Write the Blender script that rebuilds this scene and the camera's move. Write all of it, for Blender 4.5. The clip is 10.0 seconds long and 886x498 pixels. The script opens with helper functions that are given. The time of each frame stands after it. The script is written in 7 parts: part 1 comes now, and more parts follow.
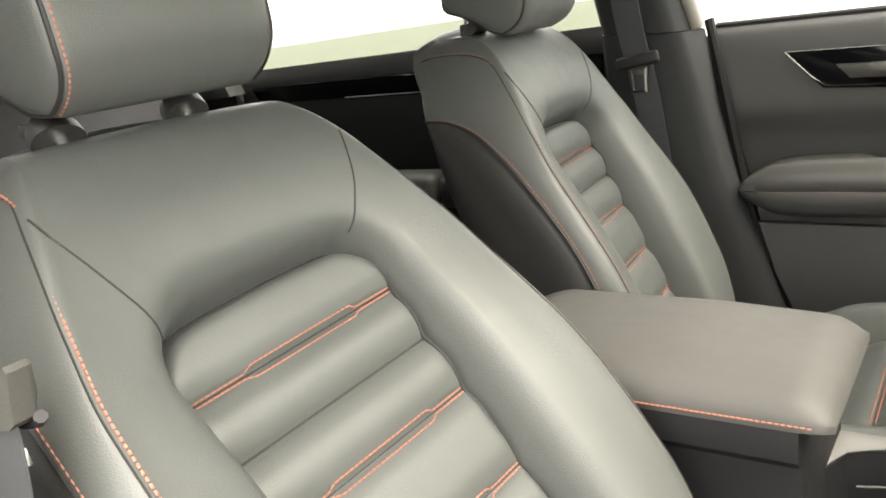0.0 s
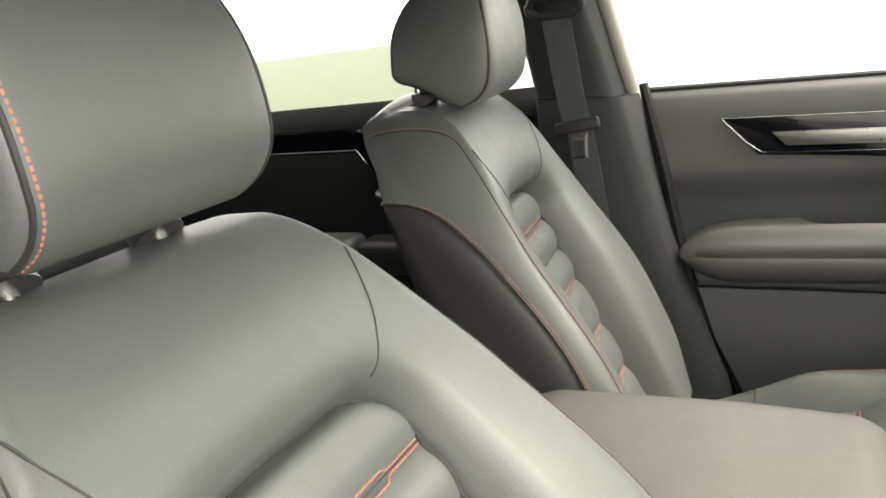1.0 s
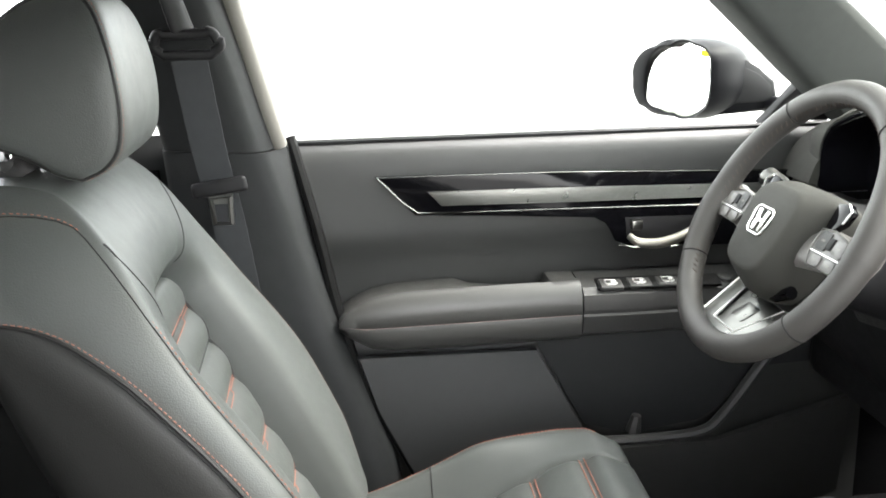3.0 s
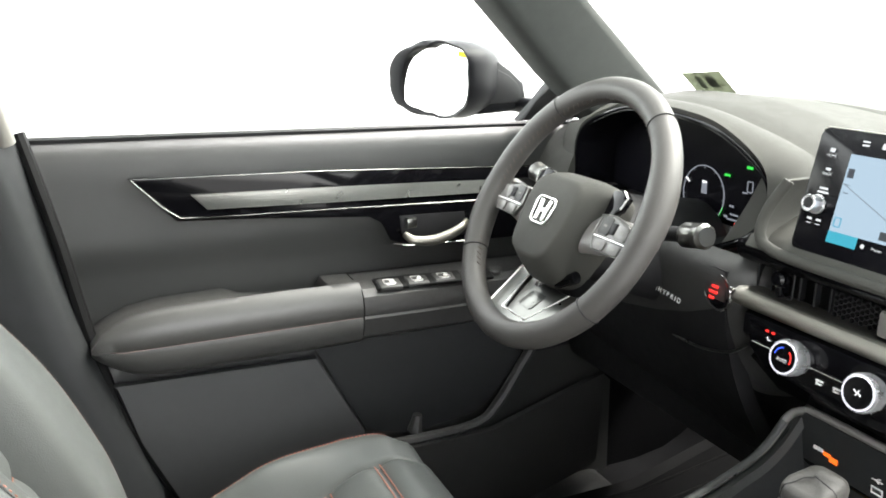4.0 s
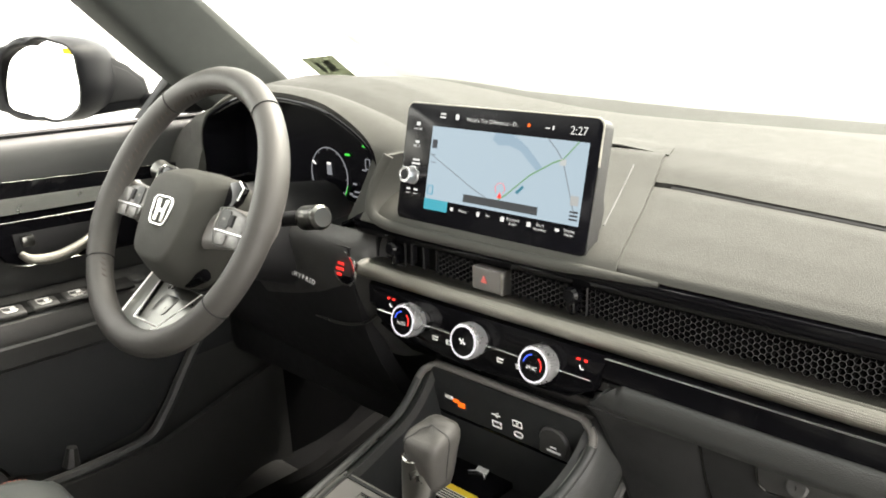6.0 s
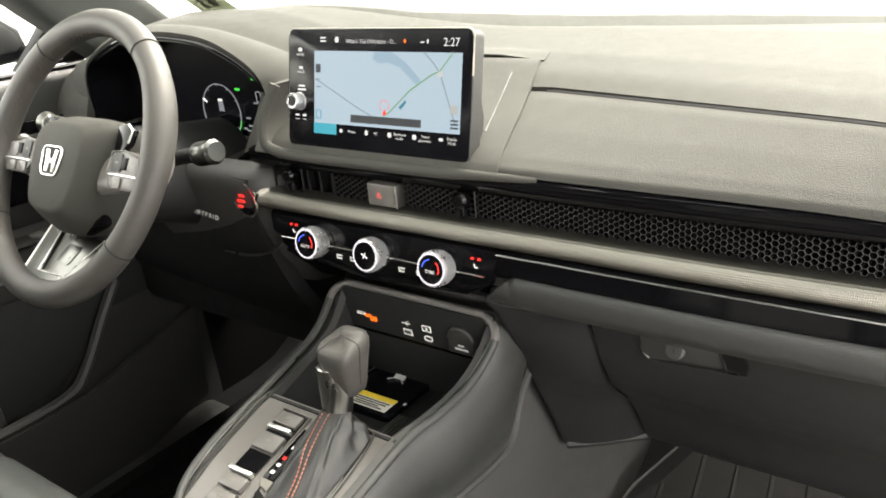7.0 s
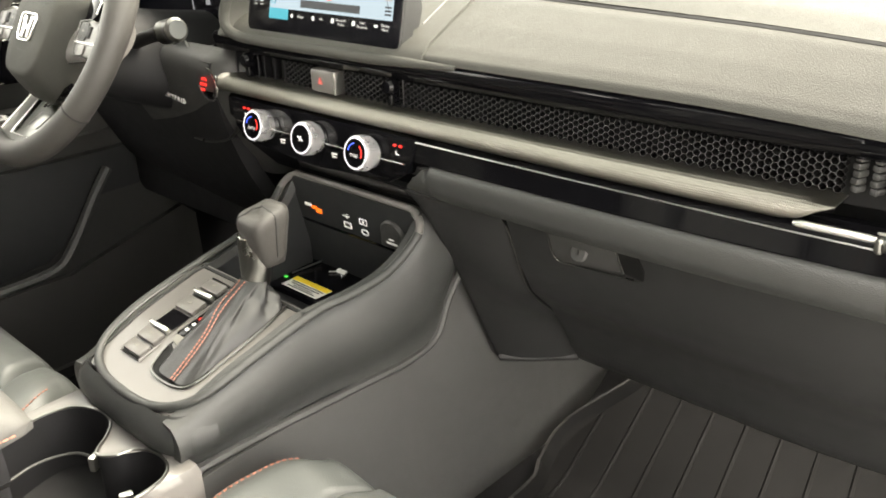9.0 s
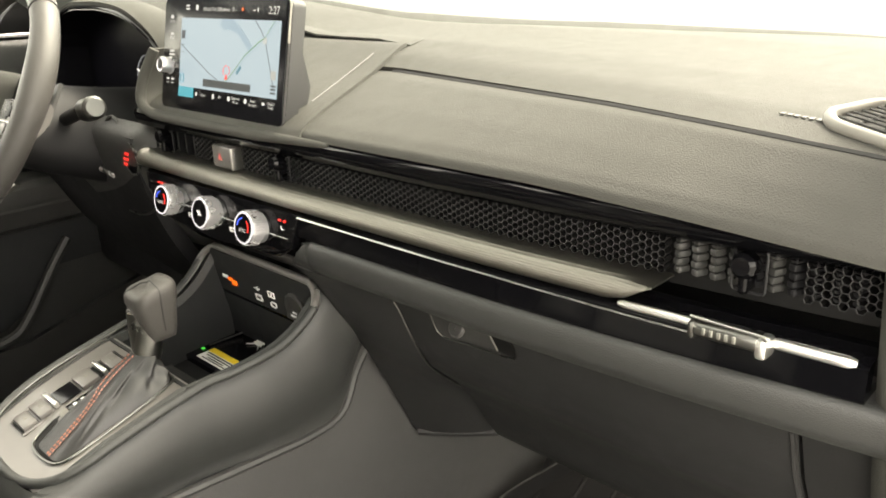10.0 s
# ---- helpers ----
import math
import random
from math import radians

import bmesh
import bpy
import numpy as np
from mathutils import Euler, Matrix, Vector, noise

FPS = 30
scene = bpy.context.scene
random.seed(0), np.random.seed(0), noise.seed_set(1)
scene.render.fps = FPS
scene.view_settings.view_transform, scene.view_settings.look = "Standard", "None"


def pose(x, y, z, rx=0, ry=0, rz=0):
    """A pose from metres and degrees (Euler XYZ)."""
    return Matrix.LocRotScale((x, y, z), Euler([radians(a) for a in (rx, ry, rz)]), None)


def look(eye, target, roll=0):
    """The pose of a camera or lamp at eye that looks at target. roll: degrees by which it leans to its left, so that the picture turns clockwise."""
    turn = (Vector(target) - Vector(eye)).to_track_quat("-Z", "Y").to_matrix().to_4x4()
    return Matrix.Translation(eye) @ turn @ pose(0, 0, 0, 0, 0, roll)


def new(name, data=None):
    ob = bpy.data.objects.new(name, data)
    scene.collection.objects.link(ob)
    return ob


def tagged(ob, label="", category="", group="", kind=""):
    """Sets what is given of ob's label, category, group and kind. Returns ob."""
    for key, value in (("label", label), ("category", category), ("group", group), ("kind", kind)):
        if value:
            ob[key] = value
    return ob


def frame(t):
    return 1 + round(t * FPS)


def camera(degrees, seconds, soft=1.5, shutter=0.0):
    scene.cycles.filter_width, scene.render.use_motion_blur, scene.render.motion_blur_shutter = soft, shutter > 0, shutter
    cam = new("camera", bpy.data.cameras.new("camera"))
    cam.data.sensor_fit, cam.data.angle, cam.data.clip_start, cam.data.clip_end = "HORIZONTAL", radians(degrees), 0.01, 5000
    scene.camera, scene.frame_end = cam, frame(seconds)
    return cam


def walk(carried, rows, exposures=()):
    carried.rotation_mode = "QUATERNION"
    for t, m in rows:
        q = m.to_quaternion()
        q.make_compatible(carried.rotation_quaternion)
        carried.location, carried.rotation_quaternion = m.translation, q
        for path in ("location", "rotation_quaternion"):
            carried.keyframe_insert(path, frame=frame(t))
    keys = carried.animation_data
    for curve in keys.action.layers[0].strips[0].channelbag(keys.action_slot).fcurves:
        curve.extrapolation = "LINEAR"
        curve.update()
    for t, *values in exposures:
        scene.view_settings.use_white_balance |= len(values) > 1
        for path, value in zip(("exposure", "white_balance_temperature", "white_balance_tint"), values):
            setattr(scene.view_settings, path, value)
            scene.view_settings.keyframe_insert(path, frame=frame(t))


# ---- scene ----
# X: forward in the car, Y: to the car's left (driver's side), Z: up from the cabin floor.
cam = camera(58.2, 10.0, soft=1.8)
PATH = [
    (0, (0.347, -0.746, 0.856), (-0.803, 0.798, 0.312), -8.6),
    (0.5, (0.256, -0.715, 0.892), (-0.742, 0.935, 0.36), -8.4),
    (1, (0.168, -0.701, 0.922), (-0.669, 1.039, 0.4), -7.5),
    (1.5, (0.106, -0.666, 0.956), (-0.483, 1.178, 0.453), -6.4),
    (2, (0.075, -0.627, 0.962), (-0.295, 1.269, 0.443), -4.7),
    (2.5, (0.086, -0.549, 0.976), (-0.094, 1.366, 0.427), -4.0),
    (2.7, (0.077, -0.533, 0.972), (0.006, 1.386, 0.412), -3.6),
    (3.8, (-0.019, -0.455, 0.936), (0.678, 1.338, 0.392), 0.3),
    (4, (-0.02, -0.446, 0.934), (0.778, 1.303, 0.386), 0.3),
    (4.5, (-0.004, -0.436, 0.928), (1.007, 1.199, 0.378), 0.5),
    (5, (0.013, -0.449, 0.932), (1.183, 1.076, 0.381), 0.2),
    (5.5, (0.035, -0.465, 0.931), (1.334, 0.949, 0.371), -0.5),
    (6, (0.049, -0.493, 0.934), (1.445, 0.815, 0.35), -1.5),
    (6.2, (0.053, -0.508, 0.935), (1.481, 0.758, 0.335), -2.0),
    (7.3, (0.023, -0.547, 0.918), (1.49, 0.55, 0.115), -6.1),
    (7.5, (0.019, -0.551, 0.911), (1.478, 0.534, 0.078), -5.8),
    (8, (0.036, -0.581, 0.89), (1.468, 0.513, 0.023), -4.4),
    (8.5, (0.054, -0.624, 0.869), (1.46, 0.498, -0.006), -2.6),
    (9, (0.075, -0.676, 0.854), (1.433, 0.541, 0.032), -1.3),
    (9.5, (0.122, -0.729, 0.858), (1.467, 0.564, 0.138), -1.6),
    (10, (0.187, -0.784, 0.859), (1.527, 0.539, 0.185), -2.3),
]
walk(cam, [(t, look(eye, target, roll)) for t, eye, target, roll in PATH],
     exposures=[(0.0, 3.86, 7400, 11), (1.0, 4.02, 7300, 11), (2.5, 4.3, 6600, 10), (4.5, 4.35, 6650, 9.5), (5.5, 4.25, 7150, 10.5), (7.5, 4.32, 7300, 11), (8.5, 4.55, 7500, 10.5), (9.1, 4.6, 7600, 10), (10.0, 4.25, 7900, 9.5)])

# ---- world, sun, exposure ----
world = bpy.data.worlds.new("sky_world")
scene.world = world
world.use_nodes = True
wn, wl = world.node_tree.nodes, world.node_tree.links
wn.clear()
sky = wn.new("ShaderNodeTexSky")
sky.sky_type = "NISHITA"
sky.sun_disc = False
sky.sun_elevation, sky.sun_rotation = radians(53), radians(97)
sky.air_density, sky.dust_density, sky.ozone_density = 1.0, 1.6, 1.0
hazy = wn.new("ShaderNodeHueSaturation")
hazy.inputs["Saturation"].default_value = 0.12
back = wn.new("ShaderNodeBackground")
back.inputs["Strength"].default_value = 0.145
wout = wn.new("ShaderNodeOutputWorld")
wl.new(sky.outputs["Color"], hazy.inputs["Color"])
wl.new(hazy.outputs["Color"], back.inputs["Color"])
wl.new(back.outputs["Background"], wout.inputs["Surface"])

sun_data = bpy.data.lights.new("sun", "SUN")
sun_data.energy, sun_data.angle, sun_data.color = 0.75, radians(40), (1.0, 0.97, 0.92)
sun = new("sun", sun_data)
sun.matrix_world = look((6.0, -0.8, 8.0), (0, 0, 0))

# ---- materials ----


def material(name, colour, rough=0.5, metal=0.0, bump=0.0, size=400.0, vary=0.12, vary_size=9.0, coat=0.0, spec=0.5, cells=False, wear=0.08):
    """A surface with colour drift at a large scale, grain in the relief, and uneven gloss."""
    m = bpy.data.materials.new(name)
    m.use_nodes = True
    nt = m.node_tree
    n, l = nt.nodes, nt.links
    b = n["Principled BSDF"]
    b.inputs["Metallic"].default_value = metal
    b.inputs["Specular IOR Level"].default_value = spec
    b.inputs["Coat Weight"].default_value = coat
    co = n.new("ShaderNodeTexCoord")
    big = n.new("ShaderNodeTexNoise")
    big.inputs["Scale"].default_value = vary_size
    big.inputs["Detail"].default_value = 5
    l.new(co.outputs["Object"], big.inputs["Vector"])
    ramp = n.new("ShaderNodeMapRange")
    ramp.inputs["To Min"].default_value, ramp.inputs["To Max"].default_value = 1 - vary, 1 + vary
    l.new(big.outputs["Fac"], ramp.inputs["Value"])
    mul = n.new("ShaderNodeVectorMath")
    mul.operation = "SCALE"
    mul.inputs[0].default_value = colour
    l.new(ramp.outputs["Result"], mul.inputs["Scale"])
    l.new(mul.outputs["Vector"], b.inputs["Base Color"])
    fine = n.new("ShaderNodeTexNoise")
    fine.inputs["Scale"].default_value = vary_size * 6
    fine.inputs["Detail"].default_value = 4
    l.new(co.outputs["Object"], fine.inputs["Vector"])
    rr = n.new("ShaderNodeMapRange")
    rr.inputs["To Min"].default_value, rr.inputs["To Max"].default_value = max(0.0, rough - wear), min(1.0, rough + wear)
    l.new(fine.outputs["Fac"], rr.inputs["Value"])
    l.new(rr.outputs["Result"], b.inputs["Roughness"])
    if bump:
        grain = n.new("ShaderNodeTexVoronoi" if cells else "ShaderNodeTexNoise")
        grain.inputs["Scale"].default_value = size
        l.new(co.outputs["Object"], grain.inputs["Vector"])
        bp = n.new("ShaderNodeBump")
        bp.inputs["Strength"].default_value = bump
        bp.inputs["Distance"].default_value = 0.0006
        l.new(grain.outputs["Distance" if cells else "Fac"], bp.inputs["Height"])
        l.new(bp.outputs["Normal"], b.inputs["Normal"])
    return m


def glowing(name, colour, strength):
    m = bpy.data.materials.new(name)
    m.use_nodes = True
    b = m.node_tree.nodes["Principled BSDF"]
    b.inputs["Base Color"].default_value = (0.01, 0.01, 0.01, 1)
    b.inputs["Roughness"].default_value = 0.4
    b.inputs["Specular IOR Level"].default_value = 0.06
    b.inputs["Emission Color"].default_value = (*colour, 1)
    b.inputs["Emission Strength"].default_value = strength * 0.1
    return m


def clear_glass(name, tint):
    m = bpy.data.materials.new(name)
    m.use_nodes = True
    n, l = m.node_tree.nodes, m.node_tree.links
    n.clear()
    tr, gl, fr, mx, out = (n.new(k) for k in ("ShaderNodeBsdfTransparent", "ShaderNodeBsdfGlossy", "ShaderNodeLayerWeight", "ShaderNodeMixShader", "ShaderNodeOutputMaterial"))
    steep, share = n.new("ShaderNodeMath"), n.new("ShaderNodeMath")
    steep.operation, steep.inputs[1].default_value = "POWER", 5.0
    share.operation, share.inputs[1].default_value, share.inputs[2].default_value = "MULTIPLY_ADD", 0.9, 0.05
    tr.inputs["Color"].default_value = (*tint, 1)
    gl.inputs["Roughness"].default_value = 0.01
    fr.inputs["Blend"].default_value = 0.5
    l.new(fr.outputs["Facing"], steep.inputs[0])
    l.new(steep.outputs["Value"], share.inputs[0])
    l.new(share.outputs["Value"], mx.inputs["Fac"])
    l.new(tr.outputs["BSDF"], mx.inputs[1])
    l.new(gl.outputs["BSDF"], mx.inputs[2])
    l.new(mx.outputs["Shader"], out.inputs["Surface"])
    return m


def translucent(name, colour):
    """Thin film that lets some daylight through."""
    m = bpy.data.materials.new(name)
    m.use_nodes = True
    n, l = m.node_tree.nodes, m.node_tree.links
    n.clear()
    df, tl, mx, out = (n.new(k) for k in ("ShaderNodeBsdfDiffuse", "ShaderNodeBsdfTranslucent", "ShaderNodeMixShader", "ShaderNodeOutputMaterial"))
    df.inputs["Color"].default_value = tl.inputs["Color"].default_value = (*colour, 1)
    mx.inputs["Fac"].default_value = 0.5
    l.new(df.outputs["BSDF"], mx.inputs[1])
    l.new(tl.outputs["BSDF"], mx.inputs[2])
    l.new(mx.outputs["Shader"], out.inputs["Surface"])
    return m


LID_LEATHER = material("matt_black_leather", (0.056, 0.055, 0.052), 0.6, spec=0.3, bump=0.2, size=700, cells=True, vary=0.12)
VENT_RIM = material("pale_grey_plastic", (0.13, 0.125, 0.11), 0.5, vary=0.06)
DIM_CHROME = material("smoked_chrome", (0.22, 0.22, 0.21), 0.16, 1.0, vary=0.03)
GLOVE_PLASTIC = material("grained_glove_plastic", (0.0135, 0.0137, 0.0138), 0.5, spec=0.32, bump=0.4, size=1000, cells=True, vary=0.1)
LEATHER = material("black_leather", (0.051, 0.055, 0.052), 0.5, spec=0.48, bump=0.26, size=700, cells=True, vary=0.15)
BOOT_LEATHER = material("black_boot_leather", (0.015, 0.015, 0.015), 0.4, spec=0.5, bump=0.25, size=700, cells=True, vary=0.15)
# darker copy of the seat leather: shade on the seat sides put into the colour
LEATHER_SHADED = material("black_leather_shaded", (0.016, 0.016, 0.0155), 0.52, spec=0.3, bump=0.2, size=700, cells=True, vary=0.15)
SOFT = material("soft_dash_plastic", (0.038, 0.038, 0.0335), 0.75, spec=0.24, bump=0.5, size=900, cells=True, vary=0.08)
DOOR_SOFT = material("soft_door_plastic", (0.021, 0.022, 0.021), 0.5, bump=0.4, size=900, cells=True, vary=0.1)
HARD = material("hard_black_plastic", (0.026, 0.026, 0.025), 0.5, bump=0.4, size=1100, cells=True, vary=0.12)
# lighter copy of HARD: makes up in colour for light missing low down
HARD_LIT = material("hard_black_plastic_lit", (0.037, 0.037, 0.036), 0.55, bump=0.4, size=1100, cells=True, vary=0.12)
DOOR_HARD = material("grained_door_plastic", (0.021, 0.022, 0.0225), 0.55, bump=0.5, size=1000, cells=True, vary=0.12)
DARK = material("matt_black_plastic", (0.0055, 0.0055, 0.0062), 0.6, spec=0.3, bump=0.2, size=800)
REST = material("black_armrest_leather", (0.036, 0.036, 0.034), 0.42, spec=0.5, bump=0.2, size=700, cells=True, vary=0.12)
# near-black for vent cells and hollows, with their shade in it; also the door seal
CELL = material("black_vent_cell", (0.004, 0.004, 0.004), 0.6, spec=0.15)
GLOSS = material("piano_black", (0.0022, 0.0022, 0.0027), 0.08, spec=0.17, vary=0.05, wear=0.03)
CHROME = material("bright_chrome", (0.75, 0.75, 0.73), 0.12, 1.0, vary=0.03, wear=0.05)
SATIN = material("satin_silver", (0.5, 0.5, 0.47), 0.32, 1.0, vary=0.05)
BRIGHT = material("bright_satin_silver", (0.82, 0.82, 0.79), 0.32, 1.0, vary=0.04)
BRUSHED = material("brushed_dark_silver", (0.25, 0.24, 0.21), 0.40, 1.0, vary=0.06)
PLATE = material("grey_satin_plate", (0.098, 0.093, 0.087), 0.34, vary=0.08)
DISPLAY = material("dark_display_glass", (0.003, 0.003, 0.004), 0.2, spec=0.13, vary=0.02, wear=0.03)
GRILLE = material("black_grille", (0.009, 0.009, 0.010), 0.45, spec=0.25, vary=0.15)
RIM_THREAD = material("brown_rim_thread", (0.05, 0.036, 0.028), 0.7, bump=0.5, size=1500)
SMOKE = material("smoked_metal", (0.16, 0.16, 0.15), 0.3, 1.0, vary=0.05)
THREAD = material("orange_thread", (0.25, 0.098, 0.066), 0.7, bump=0.5, size=1500)
GREY_THREAD = material("grey_thread", (0.14, 0.10, 0.085), 0.7, bump=0.5, size=1500)
SEAM = material("dark_seam", (0.008, 0.008, 0.008), 0.8)
CARPET = material("black_carpet", (0.006, 0.006, 0.0065), 0.95, spec=0.15, bump=1.0, size=1200, vary=0.3, vary_size=40)
RUBBER = material("black_rubber", (0.0034, 0.0034, 0.0035), 0.55, spec=0.06, bump=0.4, size=600, vary=0.2)
WEBBING = material("grey_webbing", (0.020, 0.022, 0.024), 0.75, bump=0.8, size=1400, vary=0.1)
HEADLINER = material("dark_grey_headliner", (0.07, 0.07, 0.068), 0.9, bump=0.5, size=900)
PILLAR = material("grey_pillar_cloth", (0.026, 0.029, 0.026), 0.85, bump=0.5, size=1500, vary=0.06)
KNOB = material("silver_knob", (0.55, 0.55, 0.56), 0.28, 0.85, vary=0.03)

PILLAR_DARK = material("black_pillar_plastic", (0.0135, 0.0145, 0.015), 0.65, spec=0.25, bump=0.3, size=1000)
MARK = material("white_print", (0.72, 0.72, 0.70), 0.6)
SHELL = material("black_mirror_shell", (0.003, 0.003, 0.004), 0.5, spec=0.12)
RIM_LEATHER = material("worn_wheel_leather", (0.040, 0.038, 0.035), 0.52, bump=0.3, size=800, cells=True, spec=0.4)
PAINT = material("black_car_paint", (0.012, 0.012, 0.014), 0.2, coat=1.0)
MIRROR = material("mirror_glass", (0.9, 0.9, 0.9), 0.02, 1.0, vary=0.01, wear=0.0)
GLASS = clear_glass("window_glass", (0.80, 0.83, 0.80))
# windscreen tint is added to weaken the light from the front
TINTED = clear_glass("tinted_windscreen_glass", (0.42, 0.445, 0.42))
PRIVACY = clear_glass("grey_rear_window_glass", (0.54, 0.55, 0.53))
# far darker than the left rear window: invented tint that cuts light from behind
DARK_GLASS = clear_glass("light_cutting_glass", (0.035, 0.037, 0.035))
CONCRETE = material("grey_asphalt", (0.24, 0.237, 0.23), 0.85, bump=0.5, size=30, vary=0.1, vary_size=0.5)
GRASS = material("pale_grass", (0.052, 0.064, 0.036), 0.9, vary=0.3, vary_size=0.8)



def knurled(name, colour, rough):
    """Satin metal with a fine dotted knurl along the car's width."""
    m = material(name, colour, rough, 1.0, vary=0.06)
    n, l = m.node_tree.nodes, m.node_tree.links
    co = n.new("ShaderNodeTexCoord")
    waves = []
    for axis in ("Y", "Z"):
        w = n.new("ShaderNodeTexWave")
        w.bands_direction = axis
        w.inputs["Scale"].default_value = 190.0
        l.new(co.outputs["Object"], w.inputs["Vector"])
        waves.append(w)
    mul = n.new("ShaderNodeMath")
    mul.operation = "MULTIPLY"
    l.new(waves[0].outputs["Fac"], mul.inputs[0])
    l.new(waves[1].outputs["Fac"], mul.inputs[1])
    bp = n.new("ShaderNodeBump")
    bp.inputs["Strength"].default_value = 0.55
    bp.inputs["Distance"].default_value = 0.0005
    l.new(mul.outputs["Value"], bp.inputs["Height"])
    l.new(bp.outputs["Normal"], n["Principled BSDF"].inputs["Normal"])
    return m


KNURL = knurled("knurled_dark_silver", (0.215, 0.205, 0.18), 0.36)

# ---- building blocks ----


class Shape:
    """Vertices and faces of one mesh, put together from simple forms."""

    def __init__(self):
        self.v, self.f = [], []

    def add(self, verts, faces):
        k = len(self.v)
        self.v += [tuple(p) for p in verts]
        self.f += [tuple(i + k for i in f) for f in faces]
        return self

    def rings(self, rings, closed=True, caps=True):
        n = len(rings[0])
        k = len(self.v)
        for r in rings:
            self.v += [tuple(p) for p in r]
        m = n if closed else n - 1
        for i in range(len(rings) - 1):
            for j in range(m):
                a, b = k + i * n + j, k + i * n + (j + 1) % n
                self.f.append((a, b, b + n, a + n))
        if closed and caps:
            self.f.append(tuple(k + j for j in reversed(range(n))))
            self.f.append(tuple(k + (len(rings) - 1) * n + j for j in range(n)))
        return self

    def box(self, centre, size, bevel=0.0, seg=2, turn=None):
        bm = bmesh.new()
        bmesh.ops.create_cube(bm, size=1.0)
        for v in bm.verts:
            v.co = Vector((v.co.x * size[0], v.co.y * size[1], v.co.z * size[2]))
        if bevel:
            bmesh.ops.bevel(bm, geom=bm.edges[:], offset=min(bevel, min(size) * 0.49), segments=seg, profile=0.5, affect="EDGES")
        m = Matrix.Translation(centre) @ (turn if turn else Matrix())
        bm.verts.index_update()
        self.add([m @ v.co for v in bm.verts], [[v.index for v in f.verts] for f in bm.faces])
        bm.free()
        return self

    def prism(self, outline, place, depth, bevel=0.0, seg=2):
        """An outline (u, v), laid out by place(u, v, w), with w from 0 to depth."""
        bm = bmesh.new()
        low = [bm.verts.new((u, v, 0)) for u, v in outline]
        top = [bm.verts.new((u, v, depth)) for u, v in outline]
        n = len(outline)
        bm.faces.new(list(reversed(low)))
        cap = bm.faces.new(top)
        for i in range(n):
            bm.faces.new((low[i], low[(i + 1) % n], top[(i + 1) % n], top[i]))
        if bevel:
            bmesh.ops.bevel(bm, geom=list(cap.edges), offset=bevel, segments=seg, profile=0.5, affect="EDGES")
        bm.verts.index_update()
        self.add([place(*v.co) for v in bm.verts], [[v.index for v in f.verts] for f in bm.faces])
        bm.free()
        return self

    def tube(self, pts, r, n=8, closed=False, flat=1.0):
        pts = [Vector(p) for p in pts]
        rings, up = [], None
        k = len(pts)
        for i, p in enumerate(pts):
            a = pts[(i - 1) % k] if closed or i else p
            b = pts[(i + 1) % k] if closed or i < k - 1 else p
            d = (b - a).normalized()
            if up is None:
                up = d.orthogonal().normalized()
            up = (up - d * up.dot(d)).normalized()
            side = d.cross(up)
            rad = r[i] if isinstance(r, (list, tuple)) else r
            rings.append([p + rad * (math.cos(t) * up + flat * math.sin(t) * side) for t in (2 * math.pi * j / n for j in range(n))])
        if closed:
            rings.append(rings[0])
            return self.rings(rings, True, False)
        return self.rings(rings)

    def lathe(self, profile, origin, axis, n=32):
        """profile: (radius, height) along the axis from the origin."""
        q = Vector(axis).normalized().to_track_quat("Z", "Y")
        o = Vector(origin)
        return self.rings([[o + q @ Vector((max(r, 1e-5) * math.cos(t), max(r, 1e-5) * math.sin(t), h)) for t in (2 * math.pi * j / n for j in range(n))] for r, h in profile])

    def sheet(self, func, nu, nv, thick=0.0):
        """A surface func(u, v), u and v from 0 to 1, with an optional thickness along -normal."""
        g = [[Vector(func(i / nu, j / nv)) for j in range(nv + 1)] for i in range(nu + 1)]
        k = len(self.v)
        self.v += [tuple(p) for row in g for p in row]
        w = nv + 1
        for i in range(nu):
            for j in range(nv):
                a = k + i * w + j
                self.f.append((a, a + w, a + w + 1, a + 1))
        if thick:
            k2 = len(self.v)
            for i in range(nu + 1):
                for j in range(nv + 1):
                    du = g[min(i + 1, nu)][j] - g[max(i - 1, 0)][j]
                    dv = g[i][min(j + 1, nv)] - g[i][max(j - 1, 0)]
                    self.v.append(tuple(g[i][j] - thick * du.cross(dv).normalized()))
            for i in range(nu):
                for j in range(nv):
                    a = k2 + i * w + j
                    self.f.append((a, a + 1, a + w + 1, a + w))
            edge = [i * w for i in range(nu)] + [nu * w + j for j in range(nv)] + [i * w + nv for i in range(nu, 0, -1)] + [j for j in range(nv, 0, -1)]
            for a, b in zip(edge, edge[1:] + edge[:1]):
                self.f.append((k + a, k2 + a, k2 + b, k + b))
        return self


def thing(name, at, label="", category="", group="", kind=""):
    ob = new(name)
    ob.empty_display_size = 0.05
    ob.location = at
    return tagged(ob, label, category, group, kind)


def world_place(ob):
    p = Vector(ob.location)
    while ob.parent:
        ob = ob.parent
        p += ob.location
    return p


